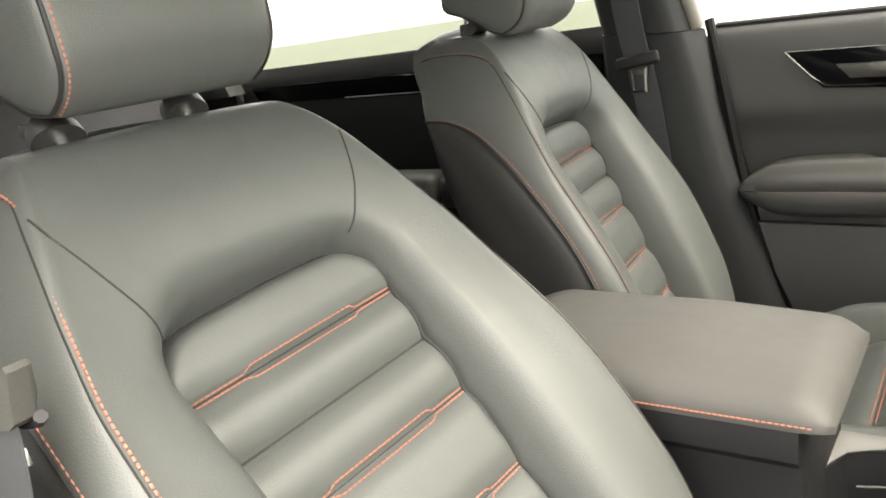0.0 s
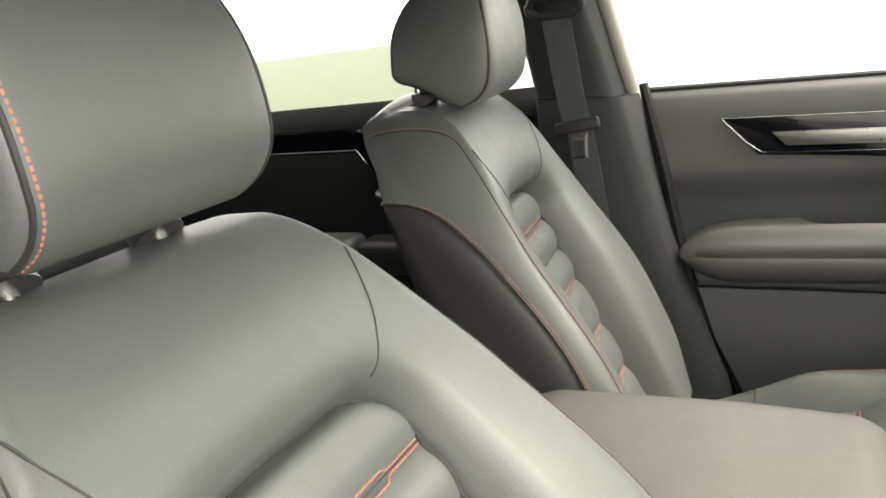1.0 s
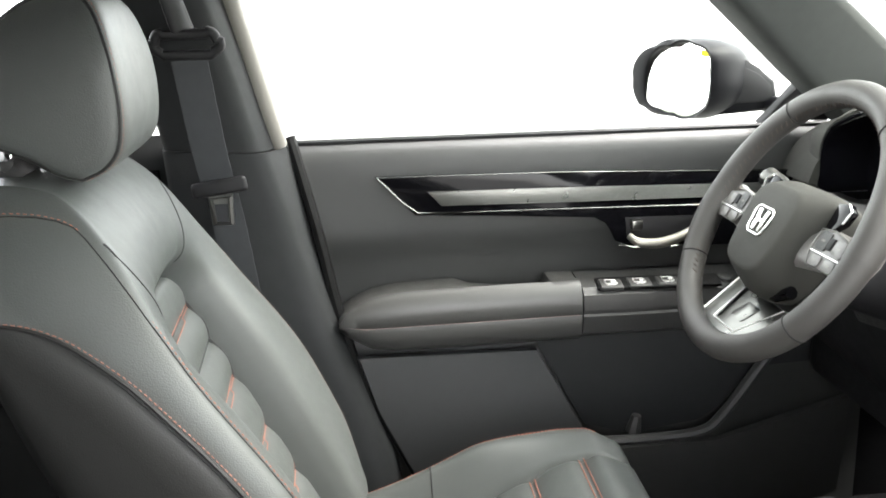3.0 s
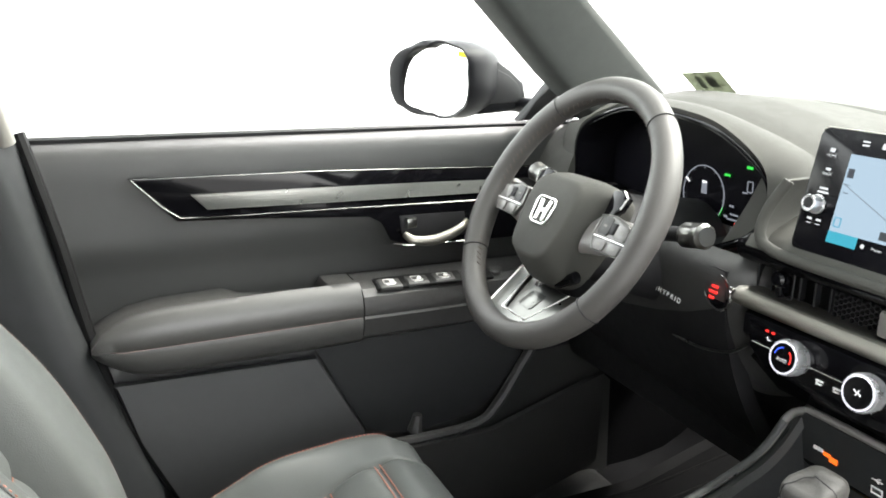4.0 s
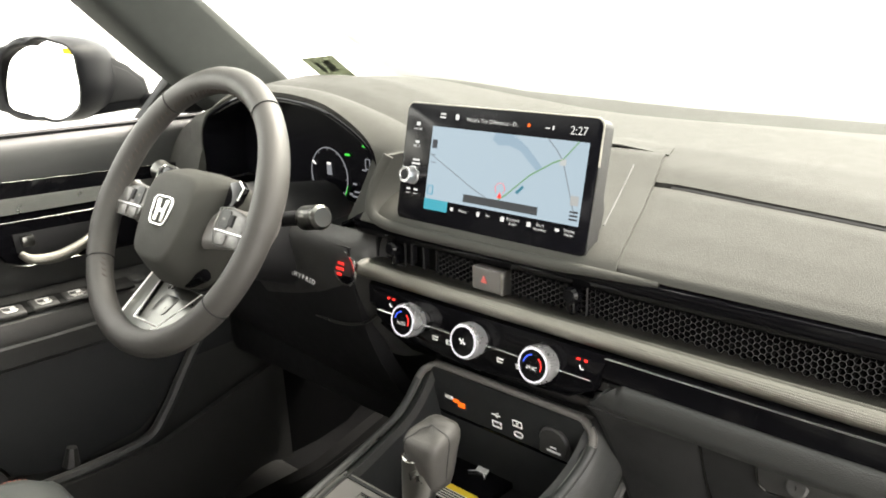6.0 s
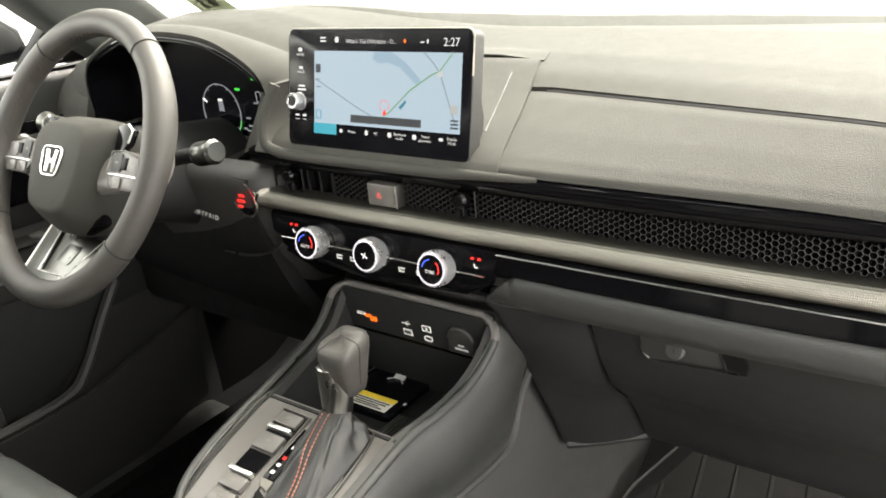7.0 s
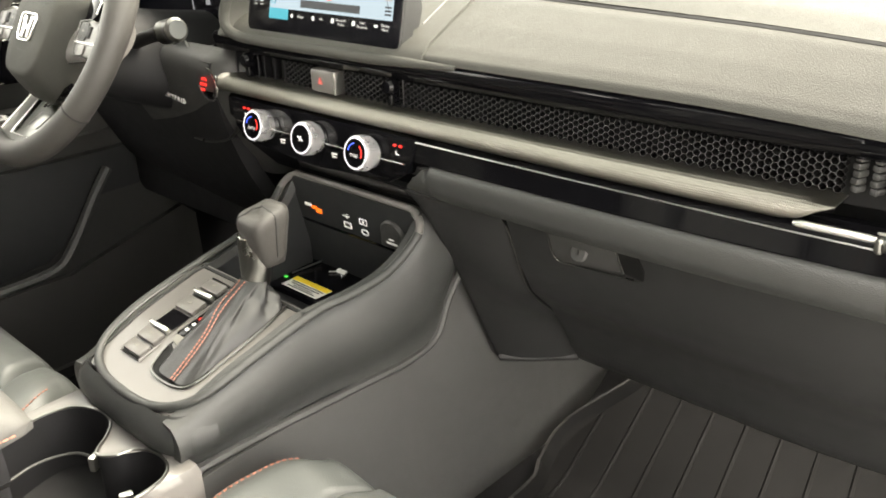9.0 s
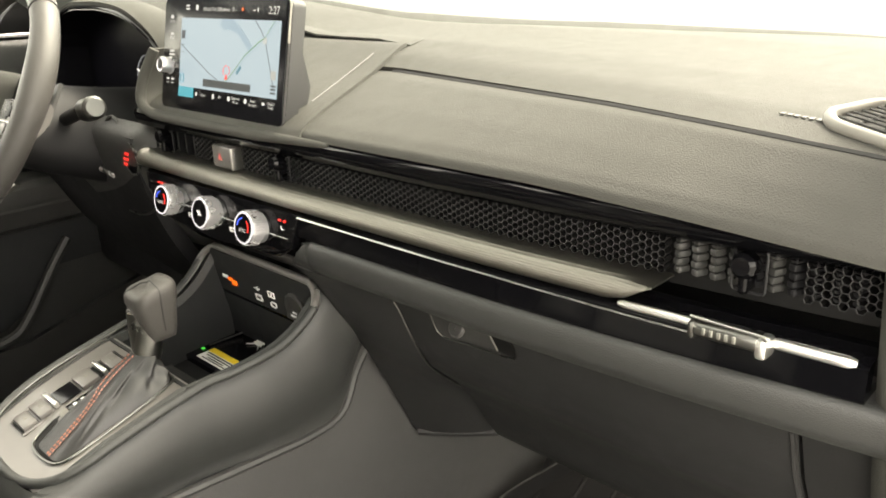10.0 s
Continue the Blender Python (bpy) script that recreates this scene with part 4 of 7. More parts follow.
# climate panel with three knobs
cp = part("climate_panel", Shape().prism([(0.160, 0.631), (0.150, 0.595), (0.125, 0.579), (0.0, 0.574), (-0.115, 0.579), (-0.142, 0.593), (-0.155, 0.631)], lambda u, v, w: (0.634 - w - 0.10 * (0.62 - v), u, v), 0.012, 0.004), GLOSS, dashboard, "glossy black climate panel")
part("panel_line", Shape().tube([(0.6188, 0.146, 0.6035), (0.6188, -0.138, 0.6035)], 0.0007, 5), CHROME, cp, "thin bright line through the knobs")
for i, yk in enumerate((0.087, 0.0, -0.087)):
    knob = part("knob", Shape().lathe([(0.0165, 0), (0.0165, 0.010), (0.0178, 0.0105), (0.0178, 0.024), (0.0174, 0.0255), (0.0150, 0.026)], (0.626, yk, 0.6050), (-0.97, 0, 0.20), 40), KNOB, cp, "ridged silver climate knob")
    ridges = Shape()
    for k in range(44):
        a = 2 * math.pi * k / 44
        q = Vector((-0.97, 0, 0.20)).normalized().to_track_quat("Z", "Y")
        p, r = q @ Vector((0.0181 * math.cos(a), 0.0181 * math.sin(a), 0.0115)), q @ Vector((0.0181 * math.cos(a), 0.0181 * math.sin(a), 0.0235))
        ridges.tube([Vector((0.626, yk, 0.6050)) + p, Vector((0.626, yk, 0.6050)) + r], 0.00075, 4)
    part("knurling", ridges, KNOB, knob)
    o = Vector((0.626, yk, 0.6050)) + Vector((-0.97, 0, 0.20)).normalized() * 0.0257
    up, rt = Vector((0.20, 0, 0.97)).normalized(), Vector((0, -1, 0))
    part("knob_face", Shape().lathe([(0.0148, 0), (0.0148, 0.0006), (0, 0.0008)], o, (-0.97, 0, 0.20), 32), GLOSS, knob, "black knob face")
    part("glow_ring", Shape().tube([o + 0.0160 * (math.cos(a) * rt + math.sin(a) * up) for a in (2 * math.pi * k / 36 for k in range(36))], 0.0009, 6, True), glowing("ring_glow", (0.85, 0.86, 1.0), 0.75), knob, "lit ring")
    out = Vector((-0.97, 0, 0.20)).normalized() * 0.0012
    if i != 1:
        part("blue_arc", Shape().tube([o + out + 0.0102 * (math.cos(a) * rt + math.sin(a) * up) for a in (radians(100 + 12 * k) for k in range(7))], 0.0007, 5), BLUE, knob)
        part("red_arc", Shape().tube([o + out + 0.0102 * (math.cos(a) * rt + math.sin(a) * up) for a in (radians(-20 + 12 * k) for k in range(7))], 0.0007, 5), RED, knob)
        writing("knob_word", "AUTO" if i == 0 else "SYNC", WHITE, knob, o + out * 1.2 - up * 0.004, rt, up, 0.0034, "CENTER")
    else:
        part("fan_mark", Shape().tube([o + out - 0.0040 * rt + 0.002 * up, o + out - 0.001 * rt], [0.0009, 0.0005], 5).tube([o + out + 0.0040 * rt - 0.002 * up, o + out + 0.001 * rt], [0.0009, 0.0005], 5).tube([o + out + 0.001 * rt + 0.0027 * up, o + out], [0.0008, 0.0004], 5).tube([o + out - 0.001 * rt - 0.0027 * up, o + out], [0.0008, 0.0004], 5), WHITE, knob)
for yy in (0.125, -0.128):
    for dy in (0.004, -0.004):
        part("heat_light", Shape().box((0.6215, yy + dy, 0.6205), (0.002, 0.0034, 0.0020)), RED, cp, "red seat heater light")
    part("heat_mark", Shape().tube([(0.6205, yy + 0.002, 0.6150), (0.6205, yy + 0.001, 0.6115), (0.6205, yy - 0.002, 0.6115)], 0.0006, 5), WHITE, cp)
for yy in (0.055, 0.035, -0.034, -0.058):
    part("mode_mark", Shape().box((0.6180, yy, 0.595), (0.0015, 0.008, 0.0015)).box((0.6180, yy, 0.5915), (0.0015, 0.006, 0.0012)).box((0.6180, yy + 0.003, 0.593), (0.0015, 0.001, 0.005)), MARK, cp, "small printed pictogram")
part("amber_light", Shape().box((0.6190, 0.113, 0.606), (0.002, 0.004, 0.003)), glowing("amber_glow", (1.0, 0.6, 0.05), 3.0), cp)
part("stack_panel", Shape().sheet(lambda u, v: (0.630 + 0.05 * u, 0.155 - 0.305 * v, 0.580 - 0.050 * u), 6, 10, 0.01), GLOSS, dashboard, "glossy black centre stack")

# ---- glove box side ----
GLOVE = smooth_line([(0.662, 0.6070, 0), (0.634, 0.6066, 0), (0.6245, 0.6050, 0), (0.6205, 0.600, 0), (0.6208, 0.589, 0), (0.6255, 0.577, 0), (0.642, 0.564, 0), (0.684, 0.549, 0)], 6)


def glove_lip(u, v):
    y = -0.70 + 0.567 * v
    cap = linear([(-0.18, 0.62), (-0.165, 0.6045), (-0.150, 0.594), (-0.133, 0.576)], y)
    first = next(k for k, p in enumerate(GLOVE) if p.y <= cap or k == len(GLOVE) - 1)
    k = first + u * (len(GLOVE) - 1 - first)
    i = min(int(k), len(GLOVE) - 2)
    p = GLOVE[i].lerp(GLOVE[i + 1], k - i)
    bend = 0.020 * (max(0, -y - 0.30) / 0.36) ** 2
    pull = max(0.0, (y + 0.185) / 0.052)
    return (p.x + bend - 0.018 * pull * pull * max(0.0, (p.x - 0.636) / 0.05), y, p.y)


part("glove_lip", Shape().sheet(glove_lip, 40, 110, -0.012), DOOR_SOFT, dashboard, "soft lip above the glove box", sharp=60)
DOORG = [(0.682, 0.5485), (0.690, 0.530), (0.706, 0.490), (0.735, 0.440), (0.775, 0.402), (0.802, 0.366), (0.825, 0.326), (0.845, 0.298), (0.875, 0.288)]


def glove_door(u, v):
    k = u * (len(DOORG) - 1)
    i = min(int(k), len(DOORG) - 2)
    f = k - i
    bend = 0.015 * (max(0, 0.45 - v) / 0.45) ** 2
    return (DOORG[i][0] + (DOORG[i + 1][0] - DOORG[i][0]) * f + bend, -0.62 + 0.402 * v, DOORG[i][1] + (DOORG[i + 1][1] - DOORG[i][1]) * f)


part("glove_box_door", Shape().sheet(glove_door, 24, 24, -0.02), GLOVE_PLASTIC, dashboard, "closed black glove box lid", sharp=60)
part("glove_box_side", Shape().sheet(lambda u, v: (glove_door(u, 0)[0], -0.70 + 0.077 * v, glove_door(u, 0)[2]), 20, 4, -0.02), GLOVE_PLASTIC, dashboard)
LEFT_ED = smooth_line([(0.626, -0.134, 0.573), (0.655, -0.133, 0.540), (0.705, -0.129, 0.46), (0.745, -0.126, 0.39), (0.793, -0.128, 0.292)], 6)
RIGHT_ED = smooth_line([(0.660, -0.214, 0.562), (0.688, -0.2155, 0.533), (0.732, -0.2155, 0.443), (0.805, -0.2130, 0.372), (0.852, -0.2150, 0.298)], 6)


def knee(u, v):
    k = u * (len(LEFT_ED) - 1)
    i = min(int(k), len(LEFT_ED) - 2)
    f = k - i
    a, b = LEFT_ED[i].lerp(LEFT_ED[i + 1], f), RIGHT_ED[i].lerp(RIGHT_ED[i + 1], f)
    return a.lerp(b, v) + Vector((0.008 * math.sin(math.pi * v) * -1, 0, 0))


part("knee_panel", Shape().sheet(knee, 24, 12, 0.012), GLOVE_PLASTIC, dashboard, "black panel beside the glove box", sharp=60)
part("knee_edge", Shape().tube([(0.793, -0.128, 0.291), (0.82, -0.165, 0.291), (0.852, -0.213, 0.297)], 0.006, 8), GLOVE_PLASTIC, dashboard)
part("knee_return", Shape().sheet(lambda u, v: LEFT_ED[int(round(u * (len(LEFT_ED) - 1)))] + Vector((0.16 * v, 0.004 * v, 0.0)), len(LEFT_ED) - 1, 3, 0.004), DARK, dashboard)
part("lid_gap", Shape().tube([p + Vector((-0.003, -0.002, 0.002)) for p in RIGHT_ED[6:]], 0.0009, 6), SMOKE, dashboard, "bright gap line beside the glove box lid")
part("lid_gap_right", Shape().tube([(glove_door(u, 0.02)[0] - 0.001, -0.617, glove_door(u, 0.02)[2]) for u in np.linspace(0.06, 0.95, 16)], 0.0022, 6), SEAM, dashboard)
lock_o = lambda u, v, w: (0.6925 - w - 0.40 * v, -0.318 + u, 0.5225 + v + 0.02 * u)
lt = part("glove_latch", Shape().prism([(0.047, 0.0215), (0.046, -0.004), (0.043, -0.0105), (0.036, -0.0128), (-0.033, -0.0015), (-0.030, 0.0275)], lock_o, 0.003, 0.0012), HARD, dashboard, "black glove box latch")
# hole drawn as a plate, its darkness put into the colour
part("latch_hole", Shape().prism([(-0.031, 0.0275), (-0.034, -0.001), (-0.054, -0.0035), (-0.0565, 0.008), (-0.052, 0.0225), (-0.043, 0.0280)], lock_o, 0.0022), CELL, lt, "flat black plate for the shaded finger hole")
part("latch_frame", Shape().tube(smooth_line([lock_o(0.048, 0.0215, 0.002), lock_o(0.047, -0.005, 0.003), lock_o(0.043, -0.012, 0.003), lock_o(0.035, -0.0142, 0.003), lock_o(-0.010, -0.0090, 0.003), lock_o(-0.054, -0.0045, 0.003)], 5), 0.0008, 6), SMOKE, lt, "bright latch edge")
part("latch_edge", Shape().tube([lock_o(-0.031, 0.0265, 0.0035), lock_o(-0.0322, 0.012, 0.0035), lock_o(-0.035, -0.001, 0.0035)], 0.0011, 6), SMOKE, lt)
part("key_lock", Shape().lathe([(0.010, 0), (0.010, 0.002), (0.008, 0.0035), (0, 0.003)], lock_o(0.012, 0.0075, 0.003), (-0.93, 0, 0.37), 20), HARD, lt, "round key lock")
part("key_slot", Shape().box(lock_o(0.012, 0.0075, 0.0065), (0.001, 0.0015, 0.007)), SEAM, lt)
part("end_post", Shape().tube(smooth_line([(0.665, -0.685, 0.70), (0.660, -0.690, 0.64), (0.665, -0.692, 0.60), (0.690, -0.69, 0.54), (0.73, -0.69, 0.44)], 5), 0.018, 10), SOFT, dashboard, "soft end of the dash", sharp=60)

# ---- instrument hood, driver's side ----
ARCH = smooth_line([(0.70, 0.618, 0.680), (0.70, 0.618, 0.730), (0.70, 0.612, 0.764), (0.70, 0.585, 0.788), (0.70, 0.51, 0.815), (0.70, 0.45, 0.819), (0.70, 0.385, 0.818), (0.70, 0.315, 0.807), (0.70, 0.25, 0.778), (0.70, 0.221, 0.748), (0.70, 0.226, 0.710), (0.695, 0.245, 0.685), (0.69, 0.285, 0.664)], 6)
IN = [Vector((0.762, 0.425 + (p.y - 0.425) * 0.93, 0.735 + (p.z - 0.735) * 0.91)) for p in ARCH]
hoodring = lambda u, v: ARCH[int(round(u * (len(ARCH) - 1)))].lerp(IN[int(round(u * (len(IN) - 1)))], v)
part("cluster_tunnel", Shape().sheet(hoodring, len(ARCH) - 1, 6, 0.004), DISPLAY, dashboard, "black tunnel of the instrument hood")
part("hood_edge", Shape().tube([p + Vector((-0.001, 0, 0)) for p in ARCH], 0.0026, 8), GLOSS, dashboard, "dark edge of the instrument hood")


def cowl(u, v):
    """From the hood's edge out to the seam of the top pad."""
    a = ARCH[int(round(u * (len(ARCH) - 1)))]
    side = min(1.0, max(0.0, (0.26 - a.y) / 0.04))
    y = a.y + (0.012 * (1 if a.y > 0.45 else -1) * min(1, abs(a.y - 0.45) / 0.15)) - 0.020 * side
    top = Vector((0.757, y, dash_z(0.757, y) - 0.002))
    low = Vector((0.700, a.y - 0.045, a.z))
    b = top.lerp(low, side * min(1.0, max(0.0, (0.775 - a.z) / 0.03)))
    if a.y > 0.60 and a.z < 0.77:
        b = Vector((0.712, a.y + 0.05, a.z))
    p = a.lerp(b, v)
    d = Vector((0, a.y - 0.44, (a.z - 0.70) * 1.6)).normalized()
    return p + d * 0.0055 * math.sin(math.pi * min(1.0, v * 1.0)) + Vector((0.003, 0, 0))


part("hood_cowl", Shape().sheet(cowl, len(ARCH) - 1, 8, -0.008), SOFT, dashboard, "soft cowl round the instruments", sharp=60)
part("cowl_seam", Shape().tube([(0.757, y, dash_z(0.757, y) + 0.0005) for y in np.linspace(0.15, 0.60, 30)], 0.0024, 6), SEAM, dashboard, "dark seam behind the cowl")
cl = part("cluster_display", Shape().prism([(p.y, p.z) for p in IN], lambda u, v, w: (0.768 - w, u, v), 0.006), DISPLAY, dashboard, "black instrument display")
dial = lambda yc, zc, r, a0, a1: [(0.7595, yc + r * math.cos(radians(a)), zc + r * math.sin(radians(a))) for a in np.linspace(a0, a1, 40)]
DIM = glowing("dim_white_glow", (0.55, 0.6, 0.7), 0.22)
part("dial_ring", Shape().tube(dial(0.392, 0.706, 0.040, -75, 255), 0.0009, 5), DIM, cl, "pale dial ring")
part("dial_arc", Shape().tube(dial(0.392, 0.706, 0.0405, 195, 250), 0.0006, 5), GREEN, cl, "green charge arc")
for i in range(9):
    a = radians(-40 + 32 * i)
    part("dial_tick", Shape().tube([(0.7595, 0.392 + 0.036 * math.cos(a), 0.706 + 0.036 * math.sin(a)), (0.7595, 0.392 + 0.040 * math.cos(a), 0.706 + 0.040 * math.sin(a))], 0.0006, 4), DIM, cl)
part("needle", Shape().tube([(0.7595, 0.428, 0.724), (0.7595, 0.421, 0.719)], [0.0016, 0.0008], 5), WHITE, cl)
part("car_icon", Shape().prism([(-0.0055, -0.010), (0.0055, -0.010), (0.0045, 0.008), (-0.0045, 0.008)], lambda u, v, w: (0.7598 - w, 0.391 + u, 0.717 + v), 0.0006), DIM, cl, "small car picture")
part("car_roof", Shape().box((0.7590, 0.391, 0.7235), (0.0006, 0.0080, 0.0030)), WHITE, cl)
part("speed_frame", Shape().tube([(0.7595, 0.3085 + a, 0.731 + b) for a, b in rounded(0.009, 0.014, 0.002)], 0.0008, 5, True), DIM, cl)
for y, z, wide, high in ((0.402, 0.690, 0.014, 0.0025), (0.4055, 0.679, 0.016, 0.0025), (0.396, 0.669, 0.012, 0.002), (0.316, 0.722, 0.008, 0.002), (0.337, 0.700, 0.008, 0.0025), (0.331, 0.689, 0.015, 0.0022), (0.334, 0.682, 0.018, 0.0022), (0.3125, 0.6985, 0.006, 0.005), (0.325, 0.668, 0.020, 0.0022), (0.346, 0.6845, 0.006, 0.003)):
    part("display_bar", Shape().box((0.7595, y, z), (0.001, wide, high)), DIM, cl, "unreadable small words as a bar")
for y, z, wide, high in ((0.350, 0.7400, 0.010, 0.0030), (0.312, 0.7555, 0.010, 0.0036), (0.433, 0.668, 0.009, 0.0026), (0.387, 0.668, 0.007, 0.0045)):
    part("ready_light", Shape().box((0.7595, y, z), (0.001, wide, high)), GREEN, cl, "green indicator light")
part("belt_light", Shape().box((0.7595, 0.326, 0.676), (0.001, 0.006, 0.005)), RED, cl, "red belt light")
gauge = Shape().tube([(0.7595, 0.289, 0.718), (0.7595, 0.295, 0.705), (0.7595, 0.299, 0.690)], 0.0007, 4)
for i in range(7):
    gauge.box((0.7595, 0.2895 + 0.0016 * i, 0.716 - 0.0042 * i), (0.001, 0.006, 0.0016))
part("side_gauge", gauge, WHITE, cl, "fuel gauge")
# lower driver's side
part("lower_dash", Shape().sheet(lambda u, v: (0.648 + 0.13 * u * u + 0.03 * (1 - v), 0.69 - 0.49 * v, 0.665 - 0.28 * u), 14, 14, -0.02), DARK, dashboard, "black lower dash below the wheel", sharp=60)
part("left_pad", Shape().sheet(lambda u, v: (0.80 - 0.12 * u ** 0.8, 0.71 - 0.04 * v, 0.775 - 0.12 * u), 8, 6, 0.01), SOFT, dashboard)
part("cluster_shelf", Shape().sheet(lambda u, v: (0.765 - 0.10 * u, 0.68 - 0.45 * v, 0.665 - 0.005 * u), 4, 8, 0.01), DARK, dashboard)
part("left_gloss", Shape().box((0.684, 0.66, 0.662), (0.02, 0.09, 0.045), 0.008, 3), GLOSS, dashboard, "glossy side vent")
part("left_cheek", Shape().sheet(lambda u, v: (0.716 + 0.05 * (1 - u) ** 3 - 0.014 * v - 0.02 * u, 0.735 - 0.117 * v, 0.770 + 0.006 * v - 0.080 * u), 14, 8, 0.012), SOFT, dashboard, "soft panel beside the instruments")
bezel_o = Vector((0.632, 0.214, 0.636))
sb = part("start_button", Shape().lathe([(0.020, 0), (0.020, 0.006), (0.017, 0.008), (0.0165, 0.006), (0, 0.006)], bezel_o + Vector((0.006, 0, 0)), (-0.97, 0, 0.15), 32), GLOSS, dashboard, "round engine start button")
for k, (dy, dz, wide) in enumerate(((-0.001, 0.007, 0.010), (0.0, 0.0005, 0.013), (0.001, -0.006, 0.008))):
    part("red_word", Shape().box((0.6240 - 0.001 * k, 0.214 + dy, 0.637 + dz), (0.001, wide, 0.0032)), RED, sb, "red lit word as a bar")
part("button_rim", Shape().tube([bezel_o + Vector((-0.002, 0.021 * math.cos(a), 0.021 * math.sin(a))) for a in (2 * math.pi * k / 28 for k in range(28))], 0.0012, 6, True), HARD, sb)
part("bright_crescent", Shape().tube([bezel_o + Vector((-0.004, 0.0225 * math.cos(radians(a)), 0.0225 * math.sin(radians(a)))) for a in range(100, 245, 12)], [0.0006, 0.0012, 0.0018, 0.0022, 0.0024, 0.0026, 0.0026, 0.0024, 0.0022, 0.0018, 0.0014, 0.0010, 0.0006], 6), CHROME, sb, "bright crescent beside the button")
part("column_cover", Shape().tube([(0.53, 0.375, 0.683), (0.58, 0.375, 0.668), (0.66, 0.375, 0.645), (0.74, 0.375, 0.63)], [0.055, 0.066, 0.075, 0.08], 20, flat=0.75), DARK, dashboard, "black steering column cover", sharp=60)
part("badge_panel", Shape().sheet(lambda u, v: (0.632 + 0.075 * u ** 2.2 + 0.022 * max(0.0, 1 - 9 * u) ** 2 + 0.035 * max(0.0, (v - 0.88) / 0.12) ** 2, 0.430 - 0.256 * v, 0.674 - 0.17 * u), 24, 24, -0.006), HARD, dashboard, "smooth black panel round the start button", sharp=60)
# white print stands for the light that the chrome letters reflect
writing("badge", "e:HYBRID", MARK, dashboard, (0.6285, 0.326, 0.6075), (0.0, -1, -0.10), (0, 0, 1), 0.0064, label="small silver badge word", spacing=1.5, slant=0.3)
part("stalk_ring", Shape().tube([(0.640 + 0.3 * 0.02 * math.sin(a), 0.287 + 0.022 * math.cos(a), 0.660 + 0.022 * math.sin(a)) for a in (2 * math.pi * k / 28 for k in range(28))], 0.0022, 6, True), HARD, dashboard, "round stalk boot ring")
part("hood_release", Shape().box((0.74, 0.36, 0.46), (0.012, 0.022, 0.006), 0.002), SATIN, dashboard)
part("knee_line", Shape().tube(smooth_line([(0.638, 0.17, 0.585), (0.640, 0.20, 0.565), (0.650, 0.26, 0.548), (0.665, 0.34, 0.540)], 5), 0.0018, 6), SMOKE, dashboard)
# unseen blocks added inside the dash to keep the space below it dark
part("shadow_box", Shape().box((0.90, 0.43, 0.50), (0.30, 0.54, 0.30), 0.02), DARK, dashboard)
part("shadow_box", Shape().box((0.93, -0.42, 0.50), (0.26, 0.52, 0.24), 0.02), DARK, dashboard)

# wiper and light stalks
def stalk(name, pts, label):
    ob = part(name, Shape().tube(smooth_line(pts, 4), 0.009, 10), DARK, dashboard, label)
    a, b = Vector(pts[-2]), Vector(pts[-1])
    d = (b - a).normalized()
    part("stalk_tip", Shape().lathe([(0.010, 0), (0.0145, 0.004), (0.0145, 0.018), (0.013, 0.024), (0.0145, 0.028), (0.0145, 0.036), (0.011, 0.040), (0, 0.040)], b, d, 20), SMOKE, ob, "ridged rotating end")


stalk("wiper_stalk", [(0.60, 0.33, 0.68), (0.595, 0.27, 0.696), (0.592, 0.235, 0.703)], "black wiper stalk")
stalk("light_stalk", [(0.60, 0.43, 0.69), (0.592, 0.48, 0.705), (0.588, 0.515, 0.715)], "black light stalk")

# ---- touch screen ----
screen = thing("touch_screen", (0.66, 0.005, 0.705), "upright touch screen in glossy black frame showing a map", "screen")
SO, SU, SR = Vector((0.6555, 0.009, 0.772)), Vector((0.212, 0, 0.977)), Vector((0, -1, 0))
SN = SU.cross(SR) * -1
if SN.x > 0:
    SN = -SN
SP = lambda u, v, w: SO + SR * u + SU * v + SN * w
part("housing", Shape().prism(rounded(0.244, 0.126, 0.008), lambda u, v, w: SP(u, v, w - 0.020), 0.016, 0.003), HARD, screen, "black screen housing")
part("frame", Shape().tube([SP(u, v, -0.0020) for u, v in rounded(0.2455, 0.1265, 0.008)], 0.0014, 8, True), HARD, screen, "thin dark frame")
part("top_edge", Shape().tube([SP(u, v, -0.0015) for u, v in ((-0.1225, 0.0570), (-0.1215, 0.0610), (-0.1175, 0.0636), (0.1175, 0.0636), (0.1215, 0.0610), (0.1228, 0.0570), (0.1230, 0.0200))], 0.0013, 8), BRUSHED, screen, "thin silver upper edge")
front = part("front_glass", Shape().prism(rounded(0.246, 0.127, 0.008), lambda u, v, w: SP(u, v, w - 0.004), 0.0045, 0.001), DISPLAY, screen, "black front glass")
part("mount", Shape().rings([[(0.648, y, 0.712), (0.669, y, 0.826), (0.676, y, 0.826), (0.690, y, 0.745), (0.680, y, 0.712)] for y in (-0.104, 0.122)]), HARD, screen, "wedge-shaped black screen back", sharp=30)
part("map", Shape().prism([(-0.083, -0.036), (0.112, -0.036), (0.112, 0.041), (-0.083, 0.041)], lambda u, v, w: SP(u, v, w + 0.0007), 0.0003), glowing("map_blue", (0.40, 0.54, 0.67), 0.58), front, "pale blue road map")
def road(pts, r, mat, w=0.0013):
    part("road_line", Shape().tube([SP(u, v, w) for u, v in pts], r, 4, flat=0.15), mat, front)


